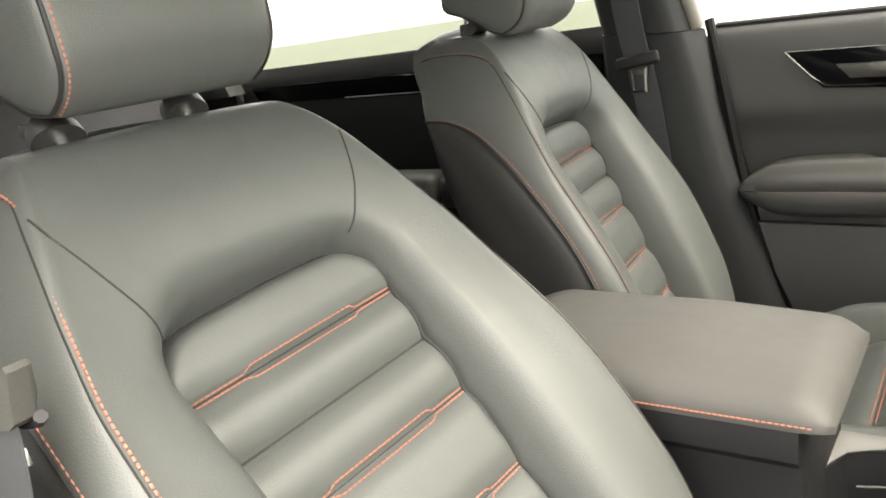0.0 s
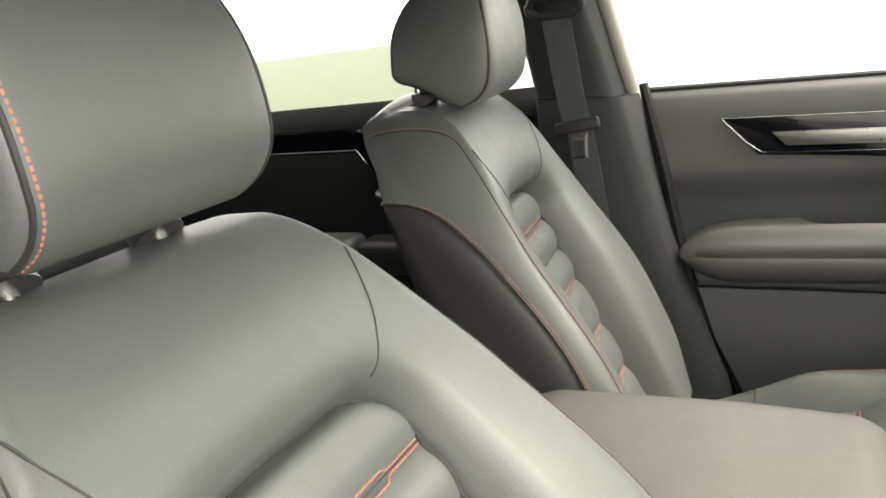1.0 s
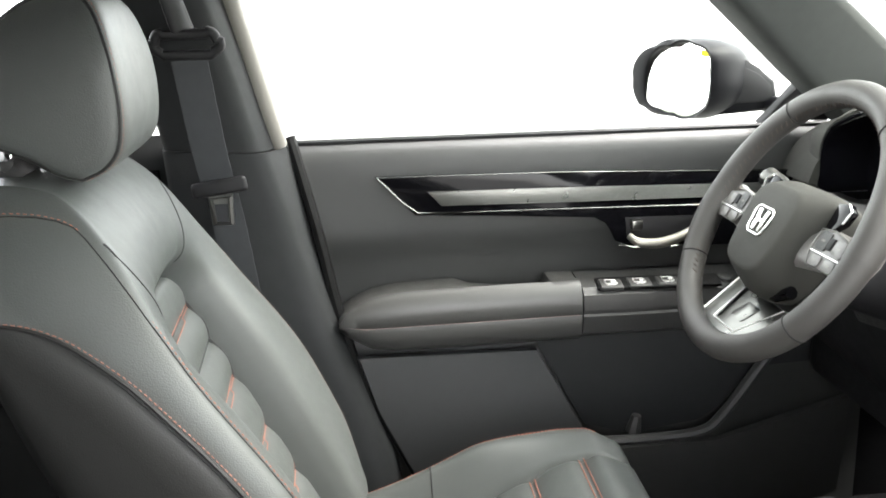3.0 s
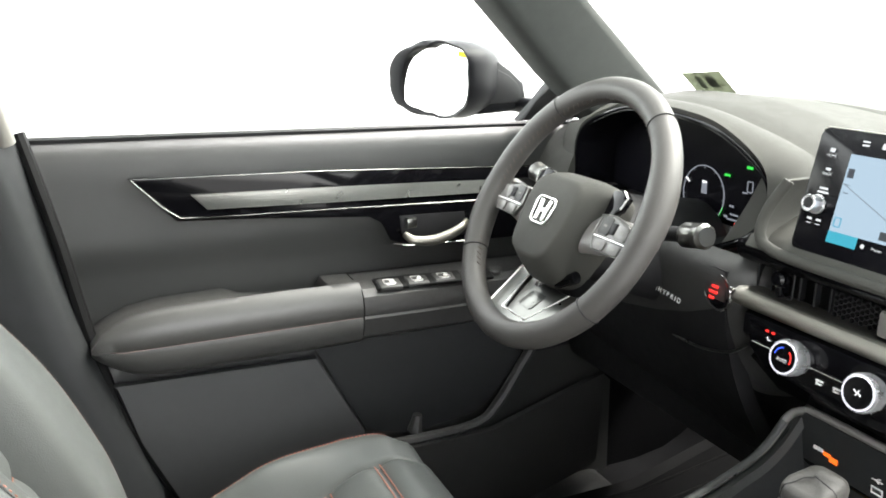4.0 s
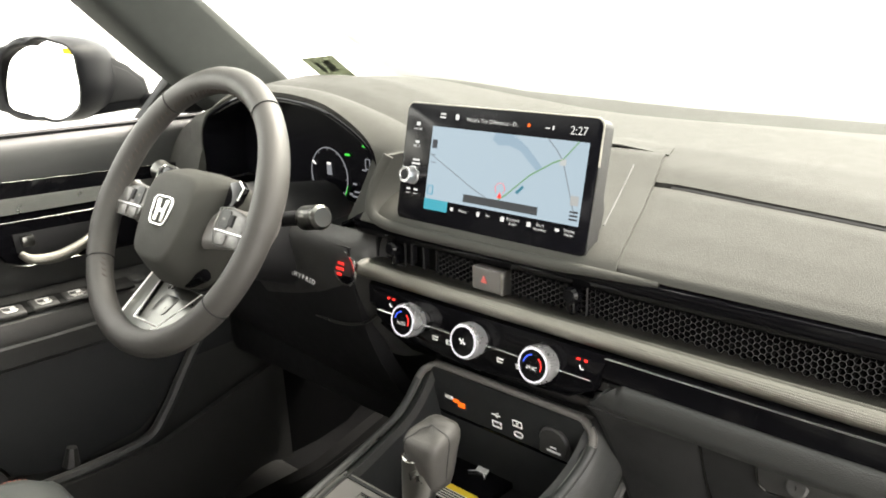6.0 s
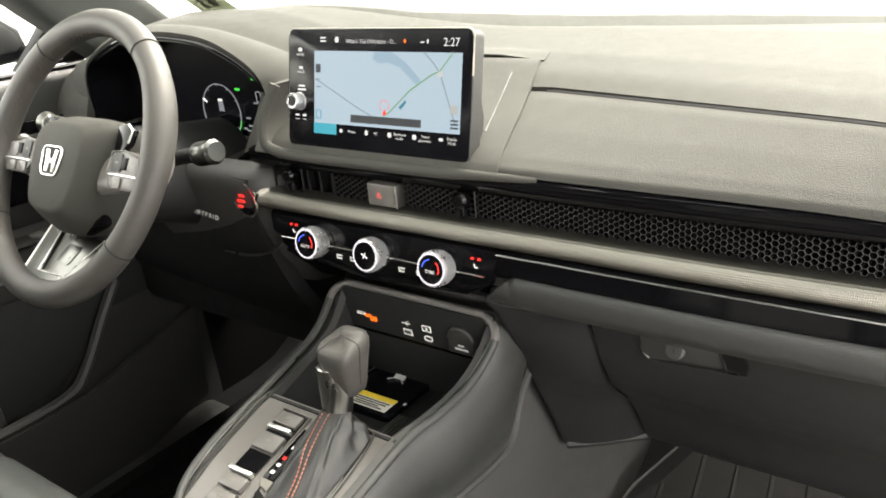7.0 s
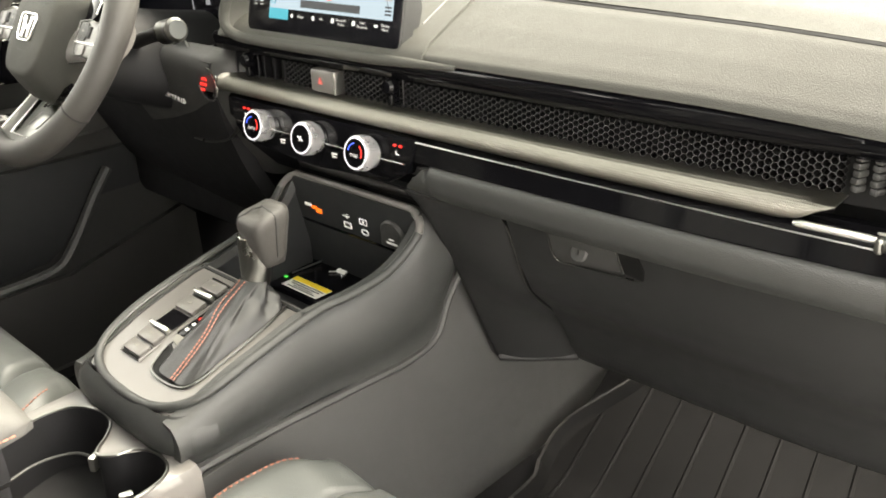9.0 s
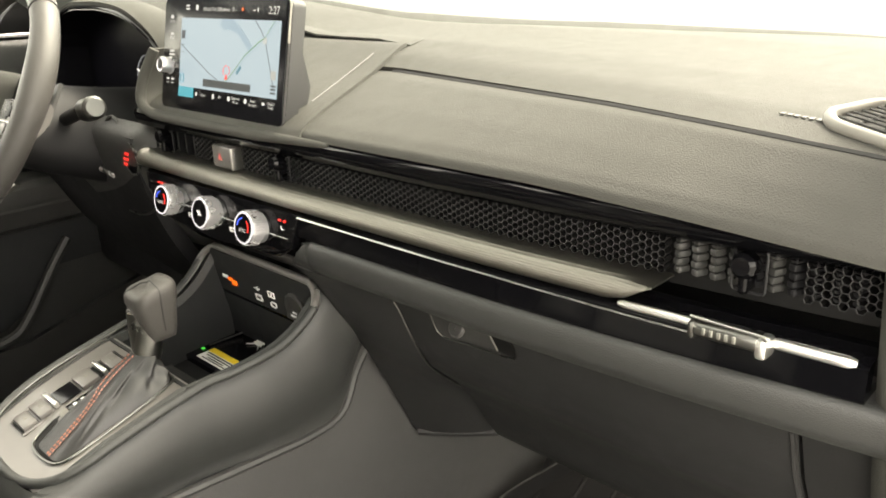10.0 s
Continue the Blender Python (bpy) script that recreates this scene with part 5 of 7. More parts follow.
ROAD = glowing("road_grey", (0.26, 0.33, 0.40), 0.58)
road([(-0.083, 0.012), (-0.05, -0.003), (-0.02, -0.017), (0.014, -0.030)], 0.0006, ROAD)
road([(0.066, 0.041), (0.078, 0.031), (0.0865, 0.021), (0.106, -0.026)], 0.0006, ROAD)
road([(0.016, -0.024), (0.0245, -0.0185), (0.050, 0.004), (0.075, 0.019), (0.0865, 0.024), (0.101, 0.041)], 0.0014, glowing("road_green", (0.17, 0.36, 0.21), 0.58))
lake = [(0.000, 0.034), (0.003, 0.041), (0.024, 0.041), (0.032, 0.0375), (0.043, 0.031), (0.055, 0.021), (0.064, 0.013), (0.059, 0.008), (0.050, 0.015), (0.036, 0.026), (0.021, 0.030), (0.008, 0.029)]
part("lake", Shape().prism(lake, lambda u, v, w: SP(u, v, w + 0.0010), 0.0002), glowing("lake_blue", (0.30, 0.45, 0.60), 0.55), front, "darker blue water on the map")
part("position_mark", Shape().prism([(0.0145, -0.0225), (0.0175, -0.0165), (0.0205, -0.0225)], lambda u, v, w: SP(u, v, w + 0.0014), 0.0002), RED, front, "red position arrow")
part("heading_ring", Shape().tube([SP(0.0170 + 0.0060 * math.cos(a), -0.0135 + 0.0060 * math.sin(a), 0.0014) for a in (radians(-40 + 20 * k) for k in range(14))], 0.00025, 4), RED, front)
part("junction_mark", Shape().prism([(0.0865 + a, 0.0205 + b) for a, b in rounded(0.007, 0.006, 0.001)], lambda u, v, w: SP(u, v, w + 0.0015), 0.0002), glowing("mark_pale", (0.5, 0.55, 0.58), 0.6), front)
part("turn_mark", Shape().prism([(0.036, -0.014), (0.044, -0.0065), (0.046, -0.0085), (0.041, -0.0135), (0.039, -0.016)], lambda u, v, w: SP(u, v, w + 0.0014), 0.0002), glowing("mark_teal", (0.03, 0.2, 0.3), 0.6), front)
part("name_bar", Shape().prism([(-0.029, -0.0327), (0.065, -0.0327), (0.065, -0.0247), (-0.029, -0.0247)], lambda u, v, w: SP(u, v, w + 0.0015), 0.0002), glowing("bar_grey", (0.05, 0.06, 0.07), 0.5), front, "grey street name bar")
part("teal_tile", Shape().prism([(-0.0835, -0.036), (-0.050, -0.036), (-0.050, -0.0475), (-0.0835, -0.0475)], lambda u, v, w: SP(u, v, w + 0.0008), 0.0003), glowing("tile_teal", (0.03, 0.33, 0.45), 0.7), front, "teal menu tile")
part("map_button", Shape().tube([SP(-0.0765 + a, -0.0265 + b, 0.0013) for a, b in rounded(0.007, 0.009, 0.001)], 0.0006, 4, True), glowing("tile_teal_dark", (0.05, 0.3, 0.45), 0.7), front)
INK = glowing("mark_dark", (0.05, 0.06, 0.08), 0.5)
for u, v, wide, high in ((-0.077, 0.0225, 0.007, 0.009), (-0.077, 0.011, 0.005, 0.0008), (-0.077, 0.003, 0.006, 0.0008), (0.1055, -0.0235, 0.009, 0.0018), (0.1055, -0.027, 0.009, 0.0018), (0.1055, -0.0305, 0.009, 0.0018)):
    part("map_mark", Shape().prism([(u + a, v + b) for a, b in rounded(wide, high, 0.0003)], lambda a, b, w: SP(a, b, w + 0.0013), 0.0002), INK, front)
part("map_tile", Shape().prism([(0.1045 + a, -0.013 + b) for a, b in rounded(0.009, 0.009, 0.001)], lambda a, b, w: SP(a, b, w + 0.0013), 0.0002), glowing("tile_grey", (0.42, 0.45, 0.47), 0.58), front)
TXT = glowing("screen_text", (0.75, 0.79, 0.82), 0.62)
SW = lambda text, u, v, h, al="CENTER": writing("screen_word", text, TXT, front, SP(u, v, 0.0013), SR, SU, h, al)
SW("2:27", 0.099, 0.0470, 0.0080)
SW("What's The Difference - D...", -0.003, 0.0490, 0.0042)
SW("Phone", -0.0279, -0.0440, 0.0030)
SW("FM", 0.0060, -0.0440, 0.0030)
SW("Bluetooth\nAudio", 0.0380, -0.0425, 0.0029)
SW("Smart\nShortcuts", 0.0705, -0.0425, 0.0029)
SW("Display\nMode", 0.1035, -0.0425, 0.0029)
SW("HOME", -0.1044, 0.0350, 0.0030)
SW("BACK", -0.1032, 0.0165, 0.0030)
SW("Unnamed Road", 0.018, -0.0305, 0.0032)
for u, v, wide, high in ((-0.1044, 0.0418, 0.006, 0.004), (-0.1032, 0.0225, 0.006, 0.003), (-0.1020, 0.0030, 0.010, 0.0022), (-0.1020, -0.0010, 0.013, 0.0022), (-0.1090, -0.0290, 0.006, 0.0022), (-0.0980, -0.0290, 0.006, 0.0022), (-0.1090, -0.0335, 0.006, 0.0007), (-0.0980, -0.0335, 0.006, 0.0007), (-0.0700, 0.0545, 0.008, 0.0018), (-0.0700, 0.0510, 0.008, 0.0018), (-0.0500, 0.0525, 0.005, 0.006), (-0.0430, -0.0425, 0.004, 0.004), (-0.0070, -0.0425, 0.004, 0.005), (0.0245, -0.0425, 0.005, 0.005), (0.0570, -0.0425, 0.005, 0.005), (0.0900, -0.0425, 0.005, 0.003), (0.0640, 0.0505, 0.005, 0.0012), (0.0705, 0.0512, 0.002, 0.004)):
    part("side_mark", Shape().prism([(u + a, v + b) for a, b in rounded(wide, high, min(wide, high) * 0.3)], lambda a, b, w: SP(a, b, w + 0.0011), 0.0002), TXT, front, "small white mark")
part("record_dot", Shape().lathe([(0.0018, 0), (0, 0.0004)], SP(0.042, 0.0515, 0.0012), SN, 12), ORANGE, front)
part("volume_knob", Shape().lathe([(0.0100, 0), (0.0100, 0.002), (0.0088, 0.0025), (0.0088, 0.013), (0.0080, 0.0145), (0.0070, 0.0140), (0, 0.0138)], SP(-0.105, -0.0138, 0.0), SN, 32), KNOB, screen, "bright volume knob")
part("knob_face", Shape().lathe([(0.0056, 0), (0.0056, 0.0004), (0, 0.0005)], SP(-0.105, -0.0138, 0.0139), SN, 24), DARK, screen)

# ---- steering wheel ----
WC, WT = Vector((0.514, 0.375, 0.710)), radians(30)
WU, WR, WN = Vector((math.sin(WT), 0, math.cos(WT))), Vector((0, -1, 0)), Vector((-math.cos(WT), 0, math.sin(WT)))
WP = lambda u, v, w: WC + WR * u + WU * v + WN * w
wheel = thing("steering_wheel", WC, "black leather steering wheel with silver lower spoke", "steering wheel")
def rim_r(a):
    return 0.0165 + 0.0018 * math.exp(-((math.degrees(a) % 180 - 15) / 18) ** 2)


NR = 96
part("rim", Shape().tube([WP(0.166 * math.cos(a), 0.166 * math.sin(a), 0) for a in (2 * math.pi * k / NR for k in range(NR))], [rim_r(2 * math.pi * k / NR) for k in range(NR)], 18, True), RIM_LEATHER, wheel, "black leather rim", sharp=70)
for deg in (52, 128, 214, 326):
    a = radians(deg)
    c = WP(0.166 * math.cos(a), 0.166 * math.sin(a), 0)
    rad = WR * math.cos(a) + WU * math.sin(a)
    part("rim_seam", Shape().tube([c + (rim_r(a) + 0.0004) * (rad * math.cos(t) + WN * math.sin(t)) for t in (2 * math.pi * k / 20 for k in range(20))], 0.0009, 5, True), SEAM, wheel)
stitch = Shape()
for k in range(110):
    a = 2 * math.pi * k / 110
    if 226 < math.degrees(a) < 314:
        continue
    b = a + 0.028
    q = radians(200)
    r1 = 0.166 + 0.0168 * math.cos(q)
    stitch.tube([WP(r1 * math.cos(a), r1 * math.sin(a), 0.008), WP((r1 - 0.001) * math.cos(b), (r1 - 0.001) * math.sin(b), 0.002)], 0.0007, 4)
part("stitching", stitch, RIM_THREAD, wheel, "dull orange stitching inside the rim")
FACE = [(0.0, 0.036), (0.030, 0.035), (0.046, 0.024), (0.050, 0.006), (0.0495, -0.012), (0.0465, -0.032), (0.039, -0.057), (0.024, -0.067), (0.0, -0.069)]
BASE = [(0.0, 0.054), (0.045, 0.053), (0.066, 0.045), (0.069, 0.020), (0.064, -0.008), (0.056, -0.042), (0.043, -0.075), (0.024, -0.089), (0.0, -0.092)]


def hub_ring(t, w, k=1.0):
    """A ring between the hub's base (t = 0) and its front face (t = 1)."""
    half_ring = [((1 - t) * b[0] + t * f[0], (1 - t) * b[1] + t * f[1], 0) for b, f in zip(BASE, FACE)]
    loop = half_ring + [(-u, v, 0) for u, v, _ in half_ring[-2:0:-1]]
    return [WP(p.x * k, -0.016 + (p.y + 0.016) * k, w) for p in smooth_line(loop + loop[:1], 4)[:-1]]


part("hub", Shape().rings([hub_ring(0, -0.055, 0.93), hub_ring(0, -0.035), hub_ring(0.06, -0.018), hub_ring(0.5, 0.002), hub_ring(0.86, 0.0140), hub_ring(0.97, 0.0175), hub_ring(1, 0.0190, 0.93), hub_ring(1, 0.0205, 0.6), hub_ring(1, 0.0212, 0.3), hub_ring(1, 0.0214, 0.03)]), SOFT, wheel, "black airbag hub", sharp=60)
part("emblem_frame", Shape().tube([WP(u * (1 + 0.12 * v / 0.02), v - 0.0105, 0.0222) for u, v in rounded(0.038, 0.034, 0.008)], 0.0012, 6, True), BRIGHT, wheel, "chrome emblem frame")
for s in (-1, 1):
    arm = [(0.0060 * s, 0.0135), (0.0135 * s, 0.0135), (0.0095 * s, 0.0), (0.0110 * s, -0.0135), (0.0050 * s, -0.0135), (0.0035 * s, -0.002)]
    part("emblem_bar", Shape().prism(arm[::s], lambda u, v, w: WP(u, v - 0.0105, w + 0.0214), 0.0014, 0.0004), BRIGHT, wheel, "chrome emblem bar")
part("emblem_bar", Shape().prism([(-0.0045, -0.0022), (0.0045, -0.0022), (0.0045, 0.0022), (-0.0045, 0.0022)], lambda u, v, w: WP(u, v - 0.0105, w + 0.0214), 0.0012, 0.0003), BRIGHT, wheel, "chrome emblem bar")
part("airbag_mark", Shape().tube([WP(-0.008, -0.040, 0.0205), WP(0.007, -0.040, 0.0205), WP(-0.006, -0.048, 0.0200), WP(0.009, -0.048, 0.0200)], 0.0005, 4), HARD, wheel)
for s in (-1, 1):
    sp = smooth_line([(0.062 * s, 0.012), (0.095 * s, 0.014), (0.130 * s, 0.018), (0.160 * s, 0.020)], 4)
    part("spoke", Shape().tube([WP(p[0], p[1] - 0.021, -0.017) for p in sp], [0.030, 0.029, 0.028, 0.027, 0.026, 0.025, 0.024, 0.023, 0.022, 0.022, 0.023, 0.024, 0.025], 14, flat=0.42), PLATE, wheel, "satin grey side spoke")
    pod_edge = [(0.084, 0.013), (0.108, 0.016), (0.134, 0.011), (0.148, -0.012), (0.141, -0.028), (0.092, -0.029), (0.082, -0.010)]
    pod = part("button_pod", Shape().prism([(u * s, v) for u, v in pod_edge][::s], lambda u, v, w: WP(u, v, w - 0.008), 0.008, 0.003), PLATE, wheel, "grey button pod")
    part("pod_edge", Shape().tube([WP(u * s * 0.99, v, 0.0004) for u, v in pod_edge], 0.0007, 6, True), SMOKE, pod, "thin satin edge")
    part("pod_line", Shape().tube([WP(0.086 * s, -0.0125, 0.0012), WP(0.145 * s, -0.0125, 0.0012)], 0.0009, 6), BRIGHT, pod, "bright line across the pod")
    for u, v, wide, high in ((0.098, 0.0015, 0.018, 0.022), (0.129, -0.0005, 0.020, 0.018), (0.102, -0.021, 0.020, 0.012), (0.128, -0.021, 0.020, 0.012)):
        part("button", Shape().prism([(u * s + a, v + b) for a, b in rounded(wide, high, 0.003)], lambda a, b, w: WP(a, b, w - 0.0005), 0.0022, 0.0008), HARD if u < 0.1 and v > -0.01 else PLATE, pod, "small wheel button")
        part("button_mark", Shape().prism([(u * s + a, v + b) for a, b in rounded(0.006, 0.0026, 0.001)], lambda a, b, w: WP(a, b, w + 0.0018), 0.0003), VENT_RIM, pod)
    part("rocker", Shape().box(WP(0.113 * s, 0.001, 0.001), (0.004, 0.009, 0.014), 0.0015, 2, pose(0, 0, 0, 0, 30, 0)), DARK, pod, "dark rocker")
    part("spoke_gloss", Shape().prism([(u * s, v) for u, v in ((0.066, 0.046), (0.085, 0.049), (0.097, 0.042), (0.094, 0.026), (0.080, 0.012), (0.068, 0.016))][::s], lambda u, v, w: WP(u, v, w - 0.018), 0.008, 0.003), GLOSS, wheel, "glossy spoke edge")
    part("gloss_line", Shape().tube([WP(0.086 * s, 0.048, -0.010), WP(0.0965 * s, 0.041, -0.010), WP(0.0935 * s, 0.026, -0.010)], 0.0012, 6), BRIGHT, wheel, "bright edge")
dish = lambda v: -0.008 - 0.57 * (v + 0.15)
outer_u = [(-0.078, -0.083), (-0.056, -0.148), (-0.040, -0.160), (0.040, -0.160), (0.056, -0.148), (0.078, -0.083)]
inner_u = [(0.044, -0.090), (0.026, -0.142), (-0.026, -0.142), (-0.044, -0.090)]
part("silver_bracket", Shape().prism(outer_u + inner_u, lambda u, v, w: WP(u, v, w + dish(v) - 0.006), 0.009, 0.0025), SMOKE, wheel, "satin silver lower spoke")
part("bright_outer_edge", Shape().tube([WP(u, v, dish(v) + 0.0022) for u, v in outer_u], [0.0016, 0.002, 0.0022, 0.0022, 0.002, 0.0016], 8), BRIGHT, wheel, "bright outer edge of the spoke")
part("bright_inner_edge", Shape().tube([WP(u * 1.08, v, dish(v) + 0.0022) for u, v in inner_u], 0.0016, 8), BRIGHT, wheel, "bright inner edge of the spoke")
part("spoke_centre", Shape().prism([(-0.043, -0.091), (-0.0255, -0.1415), (0.0255, -0.1415), (0.043, -0.091)], lambda u, v, w: WP(u, v, w + dish(v) - 0.010), 0.010, 0.002), SMOKE, wheel, "grey lower spoke centre")
part("spoke_button", Shape().prism([(p[0], p[1] - 0.116) for p in rounded(0.030, 0.024, 0.004)], lambda u, v, w: WP(u, v, w + dish(v)), 0.0015, 0.0006), SMOKE, wheel)
part("hub_back", Shape().tube([WP(0, -0.01, -0.02), WP(0, -0.005, -0.075)], [0.062, 0.05], 20), DARK, wheel)
part("gap_gloss", Shape().tube([WP(-0.055, -0.066, -0.03), WP(-0.03, -0.080, -0.03), WP(0.03, -0.080, -0.03), WP(0.055, -0.066, -0.03)], 0.008, 8), GLOSS, wheel)
for s in (-1, 1):
    part("paddle", Shape().prism([(p[0] * s, p[1]) for p in ((0.085, 0.045), (0.115, 0.055), (0.120, 0.0), (0.095, -0.01))][::s], lambda u, v, w: WP(u, v, w - 0.045), 0.005, 0.001), HARD, wheel, "black shift paddle")

# ---- centre console ----
console = thing("center_console", (0.45, 0.0, 0.0), "black centre console with shifter, cup holders and armrest", "car console")
TOPZ = [(0.20, 0.376), (0.36, 0.413), (0.42, 0.437), (0.50, 0.4595), (0.54, 0.4635), (0.568, 0.467), (0.60, 0.4735), (0.62, 0.4805), (0.64, 0.4935), (0.655, 0.5085), (0.664, 0.520), (0.70, 0.535)]
topz = lambda x: linear(TOPZ, x)
half = lambda x: linear([(0.20, 0.100), (0.36, 0.092), (0.45, 0.098), (0.52, 0.100), (0.58, 0.112), (0.66, 0.120), (0.72, 0.121)], x)
CY = 0.0


def flank(s):
    def f(u, v):
        x = 0.350 + 0.375 * u
        h = half(x)
        zt, zb = topz(x), linear([(0.34, 0.352), (0.60, 0.352), (0.68, 0.356), (0.725, 0.44), (0.75, 0.46)], x)
        y = h + 0.012 * math.sin(math.pi * min(1, v * 1.15)) - 0.006 * v - 0.014 * max(0, 1 - 7 * v) ** 2
        return (x, CY + s * y, zt + 0.003 + (zb - zt - 0.003) * (v if v > 0.1428 else 7 * v * v))
    return f


for s in (-1, 1):
    part("flank", Shape().sheet(flank(s), 30, 14, 0.01 * s), DOOR_SOFT, console, "padded console flank", sharp=60)
    part("lower_side", Shape().sheet(lambda u, v: (0.10 + 1.22 * u, CY + s * (linear([(0.10, 0.10), (0.60, 0.097), (0.70, 0.096), (1.0, 0.11)], 0.10 + 1.22 * u) + 0.012 * math.sin(math.pi * v) + 0.015 * v * v), linear([(0.10, 0.345), (0.62, 0.350), (0.68, 0.358), (0.73, 0.44), (1.0, 0.47)], 0.10 + 1.22 * u) * (1 - v) - 0.01 * v), 36, 14, 0.008 * s), HARD_LIT, console, "grained lower console side", sharp=60)
    part("crease", Shape().tube(smooth_line([(0.36, CY + s * 0.089, 0.352), (0.45, CY + s * 0.093, 0.352), (0.58, CY + s * 0.106, 0.352), (0.64, CY + s * 0.112, 0.353), (0.685, CY + s * 0.114, 0.365), (0.71, CY + s * 0.114, 0.41), (0.728, CY + s * 0.122, 0.445)], 5), 0.0055, 8), HARD, console)
# rounded rear nose of the upper console
nose = []
for i in range(9):
    a = i / 8
    ring = []
    z0 = 0.413 + 0.004 - 0.065 * a
    grow = 0.014 * math.sin(math.pi * min(1, a * 1.15)) - 0.006 * a
    for k in range(25):
        t = math.pi * k / 24
        w = 0.094 + grow
        ring.append((0.390 - (0.040 + grow) * math.sin(t) ** 0.6 + 0.0, CY + w * math.copysign(abs(math.cos(t)) ** 0.45, math.cos(t)), z0))
    nose.append(ring)
part("rear_nose", Shape().rings(nose, closed=False), DOOR_SOFT, console, "rounded rear of the shifter island", sharp=60)
# top plate with openings approximated by recess pieces
part("top_plate", Shape().sheet(lambda u, v: (0.357 + 0.160 * u, CY + (half(0.357 + 0.160 * u) - 0.004) * (2 * v - 1) * (1 if u > 0.16 else 0.80 + 0.20 * math.sqrt(u / 0.16)), topz(0.357 + 0.160 * u) + 0.001), 24, 16, 0.006), PLATE, console, "dark satin shifter plate", sharp=60)
frame_pts = [(0.655, 0.121), (0.645, 0.120), (0.632, 0.118), (0.616, 0.116), (0.60, 0.114), (0.56, 0.108), (0.52, 0.101), (0.44, 0.098), (0.395, 0.092), (0.370, 0.076), (0.356, 0.045), (0.352, 0.0), (0.355, -0.045), (0.370, -0.076), (0.395, -0.092), (0.44, -0.098), (0.52, -0.101), (0.56, -0.108), (0.60, -0.114), (0.616, -0.116), (0.632, -0.118), (0.645, -0.120), (0.655, -0.121)]
part("frame", Shape().tube(smooth_line([(x, CY + y, topz(x) + 0.003) for x, y in frame_pts], 4), 0.0048, 10), DOOR_SOFT, console, "dark frame")
part("frame_line", Shape().tube(smooth_line([(x + 0.001, CY + y * 0.955, topz(x) + 0.0042) for x, y in frame_pts], 4), 0.0010, 6), SMOKE, console, "thin silver line round the plate")
top_frame = smooth_line([(0.655, CY + 0.121, 0.5115), (0.662, CY + 0.116, 0.522), (0.667, CY + 0.103, 0.529), (0.668, CY + 0.083, 0.5312), (0.668, CY - 0.083, 0.5312), (0.667, CY - 0.103, 0.529), (0.662, CY - 0.116, 0.522), (0.655, CY - 0.121, 0.5115)], 5)
part("frame_top", Shape().tube(top_frame, 0.0048, 10), PLATE, console)
for s in (-1, 1):
    part("cubby_wall", Shape().sheet(lambda u, v: (0.515 + 0.163 * u, CY + s * (half(0.515 + 0.163 * u) - 0.007 - 0.010 * v), topz(0.515 + 0.163 * u) * (1 - v) + 0.397 * v), 8, 5, 0.006 * s), PILLAR_DARK, console)
part("cubby_back", Shape().sheet(lambda u, v: (0.668 + 0.0225 * v, CY + 0.115 - 0.23 * u, 0.530 - 0.132 * v), 6, 6, 0.006), PILLAR_DARK, console, "black cubby back wall")
part("cubby_floor", Shape().sheet(lambda u, v: (0.512 + 0.178 * u, CY + (half(0.512 + 0.178 * u) - 0.012) * (2 * v - 1), 0.396), 6, 6, 0.006), DARK, console, "dark cubby floor")
part("cubby_step", Shape().sheet(lambda u, v: (0.514 + 0.004 * u, CY - 0.092 + 0.184 * v, 0.463 - 0.067 * u), 3, 6, 0.004), PILLAR_DARK, console)
pad = part("charging_pad", Shape().prism(rounded(0.110, 0.118, 0.010), lambda u, v, w: (0.650 + 0.86 * u, CY + 0.052 + 0.86 * v, 0.397 + w), 0.008, 0.003), DISPLAY, console, "black wireless charging pad")
part("charge_mark", Shape().tube([(0.683, 0.052, 0.4066), (0.683, 0.036, 0.4066)], 0.0026, 6, flat=0.3).tube([(0.677, 0.050, 0.4066), (0.677, 0.034, 0.4066)], 0.0022, 6, flat=0.3).tube([(0.690, 0.055, 0.4066), (0.668, 0.030, 0.4066)], 0.0007, 4).tube([(0.668, 0.055, 0.4066), (0.690, 0.030, 0.4066)], 0.0007, 4), MARK, pad, "white charging symbol")
part("pad_line", Shape().tube([(0.636, 0.0895, 0.4066), (0.694, 0.0870, 0.4066)], 0.0010, 4), SATIN, pad)
lab = part("warning_label", Shape().box((0.622, 0.0445, 0.4053), (0.026, 0.066, 0.0006)), material("label_white", (0.6, 0.6, 0.56), 0.6), pad, "white and yellow warning label")
part("yellow_band", Shape().box((0.6305, 0.0445, 0.4058), (0.0085, 0.066, 0.0006)), material("label_yellow", (0.72, 0.52, 0.03), 0.6), lab, "yellow band")
for x, wide in ((0.6235, 0.058), (0.6195, 0.052), (0.6155, 0.036), (0.6120, 0.050)):
    part("printed_line", Shape().box((x, 0.044, 0.4058), (0.0018, wide, 0.0005)), DARK, lab, "unreadable printed line as a bar")
part("pad_light", Shape().box((0.6255, 0.089, 0.4055), (0.003, 0.005, 0.001)), GREEN, pad, "green charging light")
part("pad_mark", Shape().box((0.634, 0.000, 0.4055), (0.004, 0.003, 0.0008)), MARK, pad)
for i in range(38):
    y = -0.098 + 0.0050 * i
    part("floor_rib", Shape().box((0.570 if y < 0.0 else 0.550, y, 0.4000), (0.10 if y < 0.0 else 0.06, 0.0020, 0.003), 0.0006), HARD, console)
